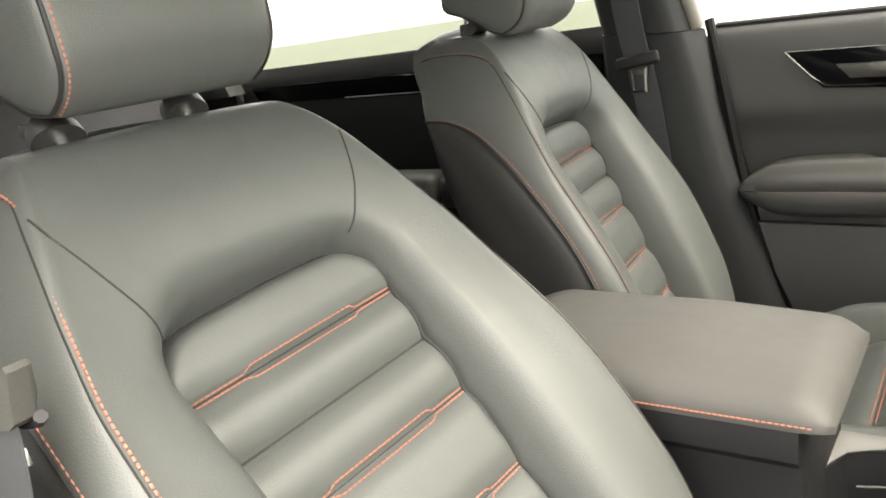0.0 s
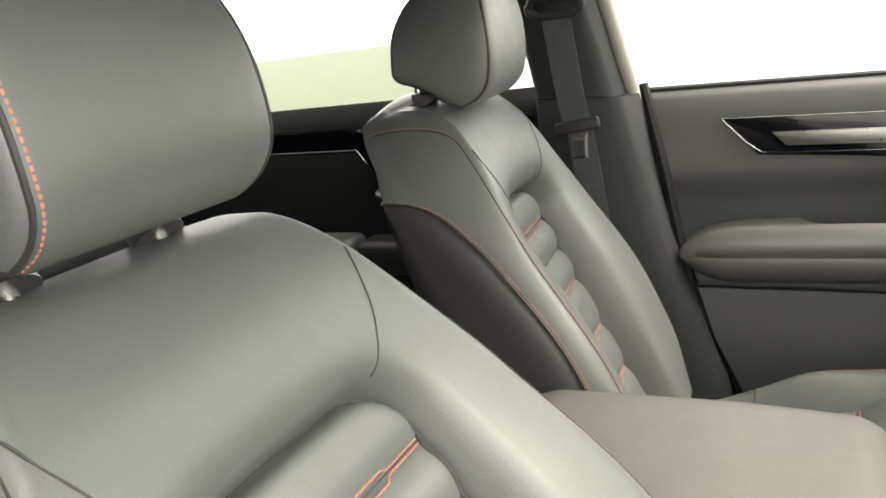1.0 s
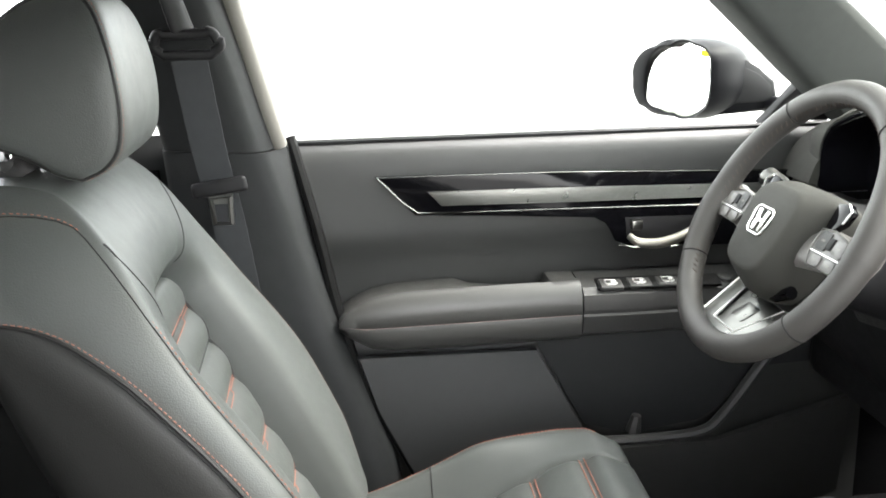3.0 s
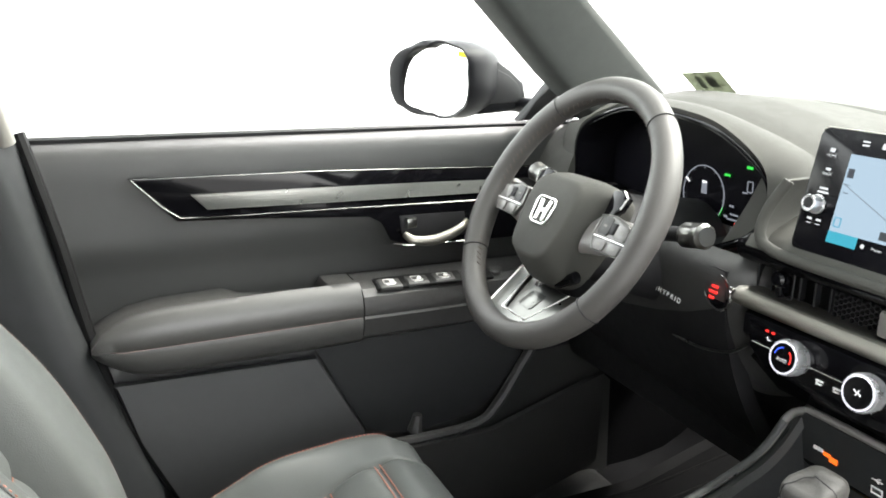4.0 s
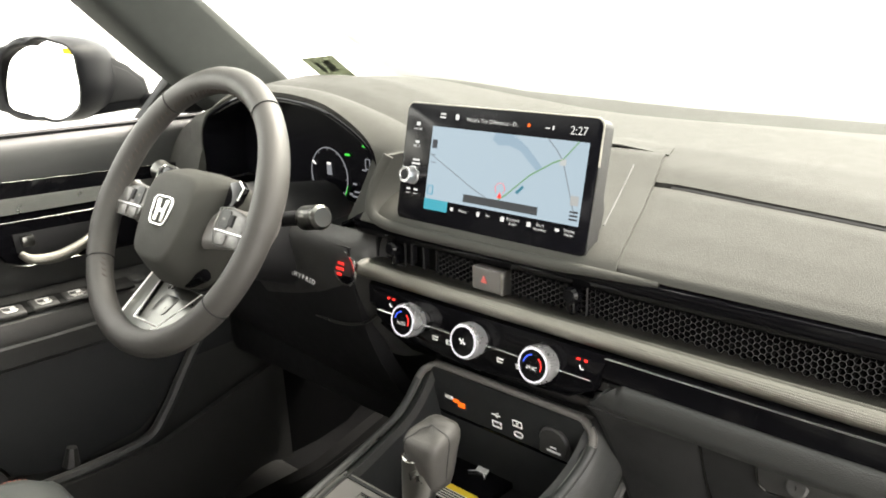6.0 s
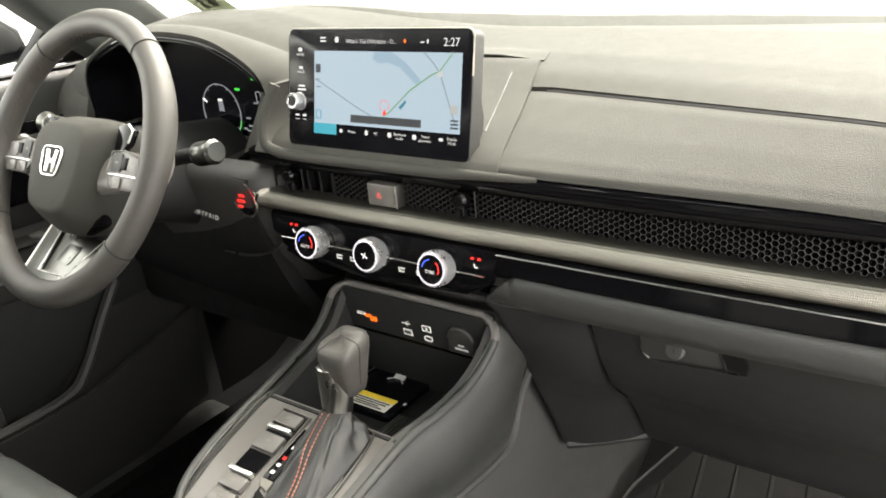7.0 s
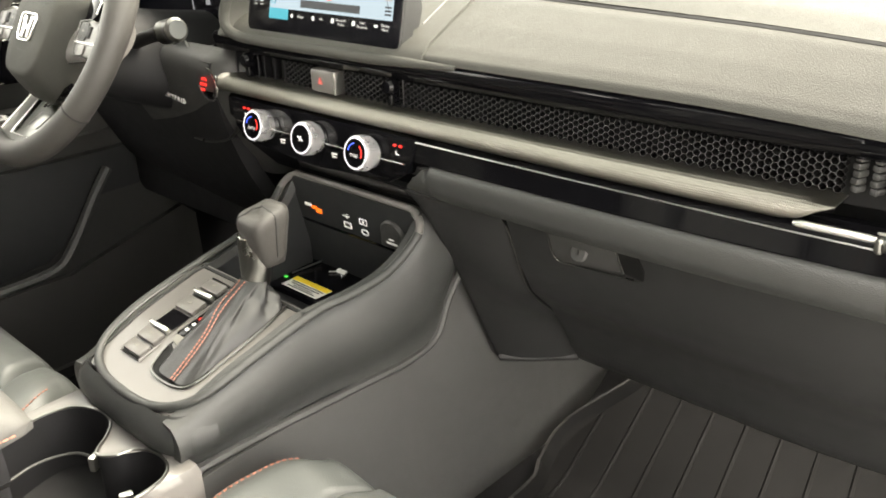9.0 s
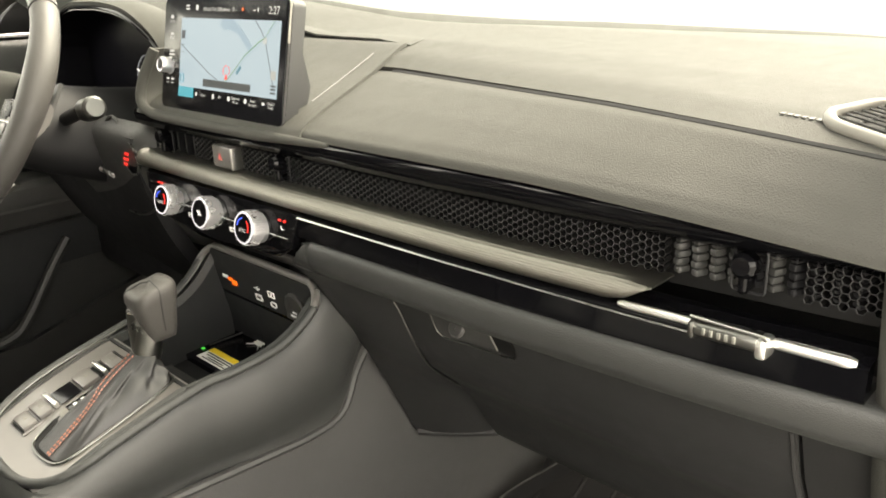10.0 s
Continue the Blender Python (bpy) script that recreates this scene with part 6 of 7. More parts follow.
port = part("port_panel", Shape().prism(rounded(0.205, 0.045, 0.008), lambda u, v, w: (0.672 - w - 0.165 * v, CY + 0.004 - u, 0.489 + v), 0.003, 0.001), GLOSS, console, "glossy black port panel")
PX = lambda u, v, w=0.0038: Vector((0.672 - w - 0.165 * v, CY + 0.004 - u, 0.489 + v))
part("seat_light", Shape().box(PX(-0.060, 0.000), (0.001, 0.010, 0.006)).box(PX(-0.068, 0.003), (0.001, 0.009, 0.004)), ORANGE, port, "orange indicator light")
part("seat_mark", Shape().box(PX(-0.079, 0.005), (0.001, 0.012, 0.004)), MARK, port)
u = -0.008
part("usb_port", Shape().tube([PX(u - 0.006, -0.010), PX(u + 0.006, -0.010), PX(u + 0.006, -0.003), PX(u - 0.006, -0.003)], 0.0010, 5, True), MARK, port, "white outlined charging port")
part("usb_slot", Shape().box(PX(u, -0.0065, 0.0040), (0.001, 0.009, 0.003)), SMOKE, port)
part("usb_mark", Shape().tube([PX(u - 0.006, 0.006), PX(u + 0.006, 0.006)], 0.0007, 4).tube([PX(u - 0.002, 0.006), PX(u + 0.002, 0.009), PX(u + 0.004, 0.009)], 0.0006, 4).tube([PX(u - 0.001, 0.006), PX(u + 0.002, 0.003)], 0.0006, 4), MARK, port)
u = 0.022
part("usb_port", Shape().tube([PX(u + 0.0055 * math.copysign(abs(math.cos(a)) ** 0.5, math.cos(a)), -0.0085 + 0.0032 * math.sin(a)) for a in (2 * math.pi * k / 16 for k in range(16))], 0.0010, 5, True), MARK, port, "white outlined rounded port")
part("usb_mark", Shape().tube([PX(u - 0.006, 0.002), PX(u + 0.006, 0.002), PX(u + 0.006, 0.009), PX(u - 0.006, 0.009)], 0.0008, 5, True).box(PX(u, 0.0055, 0.0040), (0.001, 0.003, 0.003)), MARK, port, "small white pictogram")
part("power_socket", Shape().lathe([(0.019, 0), (0.019, 0.004), (0.017, 0.006), (0, 0.006)], PX(0.072, 0.003, 0.002), (-0.98, 0, -0.16), 28).box(PX(0.072, -0.007, 0.004), (0.006, 0.040, 0.017), 0.002), HARD, port, "round power socket lid")
part("socket_mark", Shape().box(PX(0.072, -0.008, 0.0080), (0.0006, 0.018, 0.003)).box(PX(0.072, -0.003, 0.0080), (0.0006, 0.008, 0.002)), MARK, port)
# shifter
gate = part("gate_panel", Shape().prism([(-0.021, 0.010), (0.040, 0.009), (0.040, -0.0045), (-0.021, -0.005)], lambda u, v, w: (0.446 + u, v, topz(0.446 + u) + 0.0026 + w), 0.0012, 0.0006), GLOSS, console, "glossy gear gate strip")
# pale patches at both ends stand for the sky reflected in the gloss
part("gate_glint", Shape().prism([(0.4865, 0.0105), (0.5005, 0.004), (0.5000, -0.002), (0.4865, -0.0045)], lambda u, v, w: (u, v, topz(u) + 0.0026 + w), 0.0012, 0.0005), VENT_RIM, gate, "pale patch painted as sky reflection on the gate strip")
part("gate_glint", Shape().prism([(0.4245, 0.0098), (0.4245, -0.006), (0.4140, -0.0065), (0.4165, 0.006)], lambda u, v, w: (u, v, topz(u) + 0.0026 + w), 0.0012, 0.0005), VENT_RIM, gate, "pale patch painted as sky reflection on the gate strip")
for i, (u, v) in enumerate(((0.4330, 0.0030), (0.4415, 0.0030), (0.4500, 0.0030), (0.4630, 0.0020))):
    part("gear_mark", Shape().box((u, v, topz(u) + 0.0042), (0.0038, 0.0045, 0.0005), 0, 2, pose(0, 0, 0, 0, -16, 0)), RED if i == 2 else MARK, gate, "small gear mark as a bar")
WELL = [(0.381, -0.014), (0.388, -0.001), (0.409, 0.0060), (0.488, 0.004), (0.505, -0.006), (0.5135, -0.030), (0.5125, -0.056), (0.501, -0.0695), (0.440, -0.0740), (0.400, -0.0700), (0.385, -0.0610), (0.3800, -0.040)]
# no real opening: a thin black plate carries the slot's shade
part("boot_well", Shape().prism(WELL, lambda u, v, w: (u, v, topz(u) + 0.0016 + w), 0.0006), CELL, console, "flat black plate for the shaded slot round the shifter")
boot_rings = []
for i in range(19):
    t = i / 18
    cx, cy = 0.447 + 0.056 * t ** 0.75, -0.039 + 0.013 * t
    zb = topz(cx) + 0.001
    cz = zb * (1 - t) + 0.489 * t + 0.003 * math.sin(math.pi * t)
    rx, ry = 0.050 * (1 - t) ** 2.0 + 0.0135, 0.0160 * (1 - t) ** 1.5 + 0.0130
    ring = []
    for k in range(60):
        a = 2 * math.pi * k / 60
        c, s = math.cos(a), math.sin(a)
        sharp = 0.35 + 0.55 * t
        fold = (1 - t) * t * 4
        wob = 1 + fold * (0.09 * math.sin(3 * a + 5 * t + 1.0) + 0.09 * math.sin(6 * a - 7 * t)) + 0.045 * fold * math.sin(13 * a + 9 * t)
        px, py = rx * wob * math.copysign(abs(c) ** sharp, c), ry * wob * math.copysign(abs(s) ** sharp, s)
        ring.append((cx + px, cy + py, cz + 0.29 * px * (1 - t)))
    boot_rings.append(ring)
boot = part("shift_boot", Shape().rings(boot_rings), BOOT_LEATHER, console, "creased black leather shift boot", sharp=70)
for side in (-1, 1):
    line = []
    for k, r in enumerate(boot_rings):
        t = k / 18
        y = linear([(0.0, -0.044), (0.45, -0.033), (0.75, -0.0285), (1.0, -0.0255)], t) + side * linear([(0.0, 0.0022), (0.5, 0.0036), (1.0, 0.0042)], t)
        front = sorted((Vector(r[c]) for c in range(22, 39)), key=lambda p: p.y)
        lo = max((p for p in front if p.y <= y), key=lambda p: p.y, default=front[0])
        hi = min((p for p in front if p.y > y), key=lambda p: p.y, default=front[-1])
        line.append(lo.lerp(hi, min(1.0, max(0.0, (y - lo.y) / max(1e-6, hi.y - lo.y)))) + Vector((-0.0009, 0, 0.0007)))
    part("boot_stitching", dashes(Shape(), smooth_line(line, 3), 0.0016, 0.0030, 0.0014), THREAD, boot, "orange stitching")
part("boot_rim", Shape().tube(smooth_line([(x, y, topz(x) + 0.0028) for x, y in WELL[3:] + WELL[:3]], 5), 0.0012, 6), SMOKE, console, "thin satin ring round the boot")
part("shift_neck", Shape().tube([(0.503, -0.026, 0.484), (0.5045, -0.027, 0.487), (0.507, -0.029, 0.503), (0.509, -0.030, 0.520)], [0.0155, 0.0150, 0.0145, 0.0135], 24), SMOKE, console, "satin shifter collar")
kn = []
for t, rx, ry, dx in ((0.0, 0.009, 0.009, 0.005), (0.03, 0.0140, 0.0140, 0.005), (0.2, 0.0168, 0.0165, 0.004), (0.45, 0.0193, 0.0186, 0.002), (0.62, 0.0212, 0.0200, 0.001), (0.76, 0.0228, 0.0215, 0.0), (0.88, 0.0228, 0.0215, 0.0), (0.95, 0.0212, 0.0200, 0.0), (0.99, 0.0165, 0.016, 0.0), (1.0, 0.004, 0.004, 0.0)):
    kn.append([(0.514 + dx + rx * math.copysign(abs(math.cos(a)) ** 0.5, math.cos(a)), -0.032 - 0.006 * t + ry * math.copysign(abs(math.sin(a)) ** 0.5, math.sin(a)), 0.500 + 0.064 * t + 0.005 * t * math.cos(a)) for a in (2 * math.pi * k / 36 for k in range(36))])
knob = part("shift_knob", Shape().rings(kn), RIM_LEATHER, console, "black leather shift knob", sharp=60)
part("knob_insert", Shape().tube([(0.5035, -0.0235, 0.490), (0.5035, -0.0235, 0.512), (0.5040, -0.0235, 0.526), (0.5045, -0.0240, 0.5345)], [0.0128, 0.0125, 0.0125, 0.0122], 24), SMOKE, knob, "satin grey insert")
part("knob_button", Shape().tube([Vector((0.5045, -0.0240, 0.5345)) + Vector((0.0124 * math.cos(radians(a)), 0.0124 * math.sin(radians(a)), 0)) for a in range(110, 231, 15)], 0.0014, 6), CHROME, knob, "thin bright line on the knob")
part("knob_seam", Shape().tube([kn[i][27] for i in range(2, 9)] + [(0.516, -0.034, 0.5655)], 0.0007, 4), SEAM, knob)
part("knob_seam", Shape().tube([kn[i][15] for i in range(4, 9)] + [(0.508, -0.031, 0.5640), (0.530, -0.042, 0.5650)], 0.0007, 4), SEAM, knob)
# switches beside the shifter
def tray_y(x):
    return 0.0350 - 0.02 * (x - 0.44)


tray = part("switch_tray", Shape().prism([(0.384, 0.0165), (0.500, 0.0185), (0.500, -0.0190), (0.384, -0.0165)], lambda u, v, w: (u, tray_y(u) + v, topz(u) + 0.0012 + w), 0.0012), CELL, console, "dark switch tray")
part("tray_rim", Shape().tube([(u, tray_y(u) + v, topz(u) + 0.0025) for u, v in ((0.383, 0.0175), (0.501, 0.0195), (0.501, -0.0200), (0.383, -0.0175))], 0.0014, 6, True), PLATE, tray)
for x, deep in ((0.3925, 0.0150), (0.4095, 0.0155), (0.4590, 0.0205), (0.4895, 0.0155)):
    sw = part("switch", Shape().box((x, tray_y(x), topz(x) + 0.0030), (deep, 0.0315, 0.007), 0.0014, 2, pose(0, 0, 0, 0, -16, 0)), PLATE, tray, "grey satin switch")
    part("switch_mark", Shape().box((x, tray_y(x), topz(x) + 0.0067), (0.0034, 0.0042, 0.0006), 0, 2, pose(0, 0, 0, 0, -16, 0)).box((x - 0.0006, tray_y(x) + 0.0036, topz(x) + 0.0066), (0.0014, 0.0016, 0.0006), 0, 2, pose(0, 0, 0, 0, -16, 0)), VENT_RIM, sw, "small pale pictogram")
for x in (0.4200, 0.4755):
    part("switch_bar", Shape().box((x, tray_y(x), topz(x) + 0.0050), (0.0050, 0.0325, 0.0075), 0.0016, 2, pose(0, 0, 0, 0, -16, 0)), BRIGHT, tray, "silver switch edge")
part("switch_hole", Shape().prism([(0.4250, 0.0155), (0.4470, 0.0155), (0.4470, -0.0155), (0.4250, -0.0155)], lambda u, v, w: (u, tray_y(u) + v, topz(u) + 0.0026 + w), 0.0004), GLOSS, tray, "glossy black recess")
# cup holders
cup_line = smooth_line([(0.225, 0.045, 0), (0.255, 0.062, 0), (0.297, 0.073, 0), (0.327, 0.064, 0), (0.341, 0.036, 0), (0.339, 0.010, 0), (0.326, -0.008, 0), (0.309, -0.022, 0), (0.306, -0.032, 0), (0.316, -0.043, 0), (0.334, -0.050, 0), (0.343, -0.074, 0), (0.337, -0.098, 0), (0.315, -0.110, 0), (0.26, -0.110, 0), (0.212, -0.09, 0), (0.205, -0.02, 0), (0.225, 0.045, 0)], 5)[:-1]


def to_edge(p):
    """The point of the platform's border in the direction of p."""
    c = Vector((0.275, -0.018))
    d = Vector((p.x, p.y)) - c
    k = min((0.362 - c.x if d.x > 0 else c.x - 0.185) / max(1e-6, abs(d.x)), (0.098 - c.y if d.y > 0 else c.y + 0.114) / max(1e-6, abs(d.y)))
    return c + d * k


part("cup_platform", Shape().rings([[(to_edge(p).x, to_edge(p).y, 0.30) for p in cup_line], [(to_edge(p).x, to_edge(p).y, 0.368) for p in cup_line], [(to_edge(p).x * 0.97 + 0.03 * 0.275, to_edge(p).y * 0.97 - 0.03 * 0.018, 0.376) for p in cup_line], [(p.x + (to_edge(p).x - p.x) * 0.08, p.y + (to_edge(p).y - p.y) * 0.08, 0.3785) for p in cup_line], [(p.x, p.y, 0.377) for p in cup_line]], caps=False), PLATE, console, "grey cup holder surround", sharp=50)
part("cup_well", Shape().rings([[(p.x, p.y, 0.377) for p in cup_line], [(0.275 + (p.x - 0.275) * 0.95, -0.02 + (p.y + 0.02) * 0.95, 0.31) for p in cup_line], [(0.275 + (p.x - 0.275) * 0.1, -0.02 + (p.y + 0.02) * 0.1, 0.305) for p in cup_line]], caps=False), DARK, console, "dark double cup holder")
part("cup_rim", Shape().tube([(p.x, p.y, 0.3790) for p in cup_line], 0.0016, 6, True), SMOKE, console, "satin cup holder rim")
part("cup_tab", Shape().box((0.305, -0.020, 0.366), (0.012, 0.007, 0.016), 0.002, 2, pose(0, 0, 0, 0, 0, 30)), SATIN, console, "grey spring tab")
part("cup_tab", Shape().box((0.300, -0.088, 0.360), (0.012, 0.008, 0.020), 0.002, 2, pose(0, 0, 0, 0, 0, -20)), SATIN, console, "grey spring tab")
part("cup_ledge", Shape().tube(smooth_line([(0.235, 0.040, 0.345), (0.275, 0.050, 0.345), (0.31, 0.035, 0.345), (0.318, 0.0, 0.345)], 5), 0.0016, 6), HARD, console)
# armrest lid
lid_foot = lambda x: 0.486


def lid(x):
    k = min(1.0, max(0.03, (0.240 - x) / 0.03)) ** 0.4 * min(1.0, max(0.03, (x + 0.14) / 0.05)) ** 0.4
    zt = 0.5235 - 0.010 * max(0, x - 0.10) / 0.14
    zs = lid_foot(x)
    w = 0.108 * (0.9 + 0.1 * k)
    half_pts = [(w, zs - 0.004), (w + 0.001, zs + 0.004), (w - 0.002, zs + (zt - zs) * 0.45 * k), (w - 0.012, zs + (zt - zs) * 0.78 * k), (w - 0.032, zs + (zt - zs) * 0.94 * k), (0.03, zs + (zt - zs) * k)]
    right = [(-a, b) for a, b in half_pts]
    return [(x, CY + a, b) for a, b in right + half_pts[::-1]]


part("armrest_lid", Shape().rings([lid(-0.139 + 0.3785 * i / 44) for i in range(45)]), LID_LEATHER, console, "padded leather armrest lid", sharp=60)
part("armrest_box", Shape().rings([[(x, CY + a, b) for a, b in ((-0.107, 0.4845), (-0.109, 0.470), (-0.108, 0.452), (-0.099, 0.442), (-0.098, 0.33), (0.098, 0.33), (0.099, 0.442), (0.108, 0.452), (0.109, 0.470), (0.107, 0.4845))] for x in (-0.13, -0.125, 0.0, 0.12, 0.205, 0.212)]), DARK, console, "hard black armrest box")
for s in (-1, 1):
    part("armrest_seam", dashes(Shape(), [(x, CY + s * 0.1095, lid_foot(x) + 0.0025) for x in np.linspace(-0.12, 0.228, 61)], 0.0018, 0.0040, 0.0012), THREAD, console, "orange stitching")
part("rear_box", Shape().box((-0.25, CY, 0.25), (0.28, 0.20, 0.40), 0.02, 3), HARD, console)

# ---- seats ----
INS_TOP, INS_W = 0.055, 0.1135
STITCH_V, GROOVE_V = (0.0, -0.108, -0.187, -0.262), (-0.053,)
ridge_w = lambda v: curve([(-0.37, 0.185), (-0.26, 0.200), (-0.165, 0.200), (0.0, 0.190), (0.06, 0.177), (0.125, 0.158), (0.15, 0.150), (0.198, 0.130), (0.24, 0.110)], v)
ridge_n = lambda v: curve([(-0.37, 0.055), (-0.26, 0.076), (-0.165, 0.080), (0.0, 0.062), (0.06, 0.057), (0.125, 0.051), (0.16, 0.044), (0.198, 0.028), (0.218, 0.006), (0.233, -0.020), (0.24, -0.042)], v)
side_w = lambda v: curve([(-0.37, 0.205), (-0.2, 0.222), (-0.13, 0.220), (0.02, 0.207), (0.10, 0.197), (0.144, 0.190), (0.19, 0.172), (0.22, 0.156), (0.24, 0.136)], v)
side_n = lambda v: curve([(-0.37, 0.02), (-0.13, 0.043), (0.02, 0.012), (0.08, -0.015), (0.144, -0.045), (0.20, -0.052), (0.24, -0.056)], v)
panel_n = lambda v: curve([(-0.37, 0.07), (-0.1, 0.07), (0.05, 0.047), (0.09, 0.051), (0.125, 0.052), (0.16, 0.047), (0.198, 0.032), (0.218, 0.010), (0.233, -0.016), (0.24, -0.038)], v)
rear_n = lambda v: curve([(-0.37, -0.115), (0.0, -0.105), (0.08, -0.095), (0.144, -0.082), (0.20, -0.072), (0.24, -0.066)], v)


def insert_edge(w, v):
    """Signed distance to the insert's outline, negative inside."""
    hw = INS_W + 0.006 * min(0, v) / 0.3
    r = 0.045
    top = INS_TOP + 0.006 * (1 - (w / hw) ** 2)
    dx, dv = abs(w) - (hw - r), v - (top - r)
    if dx > 0 and dv > 0:
        return math.hypot(dx, dv) - r
    return max(dx, dv) - r


def seat_front(w, v):
    """How far the front of the backrest stands out at (w, v), inside the bolster's ridge."""
    d, a = insert_edge(w, v), abs(w)
    if d < 0:
        gap = min(abs(v - g) for g in STITCH_V + GROOVE_V)
        inner = 1 - math.exp(-(d / 0.009) ** 2)
        h = inner * (0.0075 * (1 - math.exp(-(gap / 0.014) ** 2)) - 0.004 * math.exp(-(gap / 0.0035) ** 2))
        return h - 0.0135 * math.exp(-(d / 0.0048) ** 2)
    rw = ridge_w(v)
    share = min(1.0, a / rw) ** 2
    high = panel_n(v) * (1 - share) + ridge_n(v) * share
    t = d / (d + min(max(0.0, rw - a), 0.010) + 1e-6)
    return high * (t * (1.55 - 0.55 * t)) - 0.0135 * math.exp(-(d / 0.0048) ** 2)


def skew(w, v):
    """Share of the insert's turn that is felt at (w, v): all of it inside, none at the ridge."""
    d, room = insert_edge(w, v), max(0.0, ridge_w(v) - abs(w))
    return w if d < 0 else w * (1 - d / (d + min(room, 0.010) + 1e-6))


def make_seat(o, recline, cushion_x, yaw, lift, tilt, label):
    """o: middle of the upper seam of the backrest; recline in degrees from upright."""
    seat = thing("front_seat", Vector((o.x + 0.10, o.y, 0.0)), label, "car seat", "front seats")
    SV = Vector((-math.sin(radians(recline)), 0, math.cos(radians(recline))))
    SNN = Vector((SV.z, 0, -SV.x))
    across = Vector((-math.sin(radians(yaw)), math.cos(radians(yaw)), 0))
    at = lambda w, v, n: o + SV * v + SNN * n + across * w
    seat_point = lambda w, v, lift=0.0: at(w, v, seat_front(w, v) + tilt * skew(w, v) + lift)
    HF, CH = 78, 12
    fronts = []
    vs = [-0.37 + 0.365 * i / 180 for i in range(180)] + [-0.005 + 0.080 * i / 76 for i in range(76)] + [0.075 + 0.085 * i / 34 for i in range(34)] + [0.16 + 0.080 * math.sin(radians(90 * i / 24)) for i in range(25)]
    for v in vs:
        rw, rn, sw, sn = ridge_w(v), ridge_n(v), side_w(v), side_n(v)
        hw = INS_W + 0.006 * min(0, v) / 0.3
        cols = [hw * j / 64 for j in range(65)] + [hw + 0.0015, hw + 0.004, hw + 0.008] + [hw + 0.008 + (rw - hw - 0.008) * j / 11 for j in range(1, 11)]
        half = [(c, seat_front(c, v)) for c in cols]
        for j in range(CH + 1):
            s = j / CH
            bow = 0.010 * math.sin(math.pi * s)
            half.append((rw + (sw - rw) * s + bow * 0.5, rn + (sn - rn) * s + bow * 0.5))
        half += [(sw + 0.004, sn - 0.008), (sw + 0.007, sn - 0.02)]
        for _ in range(7):
            half = half[:HF - 9] + [((half[i - 1][0] + 2 * half[i][0] + half[i + 1][0]) / 4, (half[i - 1][1] + 2 * half[i][1] + half[i + 1][1]) / 4) for i in range(HF - 9, HF + CH - 2)] + half[HF + CH - 2:]
        rear = rear_n(v)
        for f, g in ((1.0, 0.35), (1.0, 0.7), (0.97, 0.9), (0.88, 1.0), (0.5, 1.03), (0.25, 1.04)):
            half.append(((sw + 0.007) * f * (1 - 0.22 * (max(0.0, v - 0.13) / 0.11) ** 2 * g), sn - 0.02 + (rear - sn + 0.02) * g))
        fronts.append((v, half))
    rings = [[at(-w, v, n + tilt * skew(-w, v)) for w, n in reversed(half[1:])] + [at(w, v, n + tilt * skew(w, v)) for w, n in half] for v, half in fronts]
    last, lastv = fronts[-1][1], fronts[-1][0]
    for k in range(1, 7):
        a = radians(90 * k / 6)
        sh = max(0.05, math.cos(a))
        cap = [(w * (1 - 0.10 * (1 - sh)), lastv + 0.021 * math.sin(a) * (1 - 0.75 * (w / 0.15) ** 2), -0.055 + (n + 0.055) * sh) for w, n in last]
        rings.append([at(-w, v, n) for w, v, n in reversed(cap[1:])] + [at(w, v, n) for w, v, n in cap])
    back = part("backrest", Shape().rings(rings), LEATHER, seat, "padded leather backrest with horizontal channels", sharp=75)
    # the rear gets the shaded leather, whose dimness is in its colour
    back.data.materials.append(LEATHER_SHADED)
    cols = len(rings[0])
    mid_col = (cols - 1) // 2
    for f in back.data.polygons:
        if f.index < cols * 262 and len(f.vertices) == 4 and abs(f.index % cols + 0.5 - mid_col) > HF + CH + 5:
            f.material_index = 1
    span = [f for f in fronts if f[0] > -0.34]

    def side_at(col, v, proud=0.0):
        """(w, n) on the backrest's side at a fractional column and height v."""
        row = min(span, key=lambda f: abs(f[0] - v))[1]
        i = min(int(col), len(row) - 2)
        (w0, n0), (w1, n1) = row[i], row[i + 1]
        f = col - i
        return (w0 + (w1 - w0) * f + proud, n0 + (n1 - n0) * f)

    SEAM_COL = HF + CH - 1
    sweep = [(SEAM_COL, -0.335 + 0.41 * k / 40) for k in range(41)] + [(SEAM_COL + 6.6 * (k / 24) ** 1.7, 0.075 + 0.072 * (k / 24) * (2 - k / 24)) for k in range(1, 25)]
    # orange seams of the channels
    for g in STITCH_V:
        st = Shape()
        wide = INS_W - 0.004
        for side in (-1, 1):
            pts = []
            for i in range(81):
                w = -wide + 2 * wide * i / 80
                off = 0.0020 + 0.0032 * (min(1, max(0, (w + 0.052) / 0.006)) - min(1, max(0, (w - 0.058) / 0.006)))
                pts.append(seat_point(w, g + side * off, 0.0004))
            dashes(st, pts, 0.0016, 0.0042, 0.0009)
        # dark tube along the stitched seam, for the shade between the stitch rows
        part("channel_seam_shade", Shape().tube([seat_point(w, g, 0.0) for w in np.linspace(-wide, wide, 60)], 0.0010, 5), SEAM, back)
        part("channel_stitching", st, THREAD, back, "orange double stitching")
    for g in GROOVE_V:
        # dark tube laid in the plain groove as the shade of its crease
        part("channel_seam_shade", Shape().tube([seat_point(w, g, -0.0002) for w in np.linspace(-INS_W + 0.002, INS_W - 0.002, 60)], 0.0015, 5), SEAM, back)
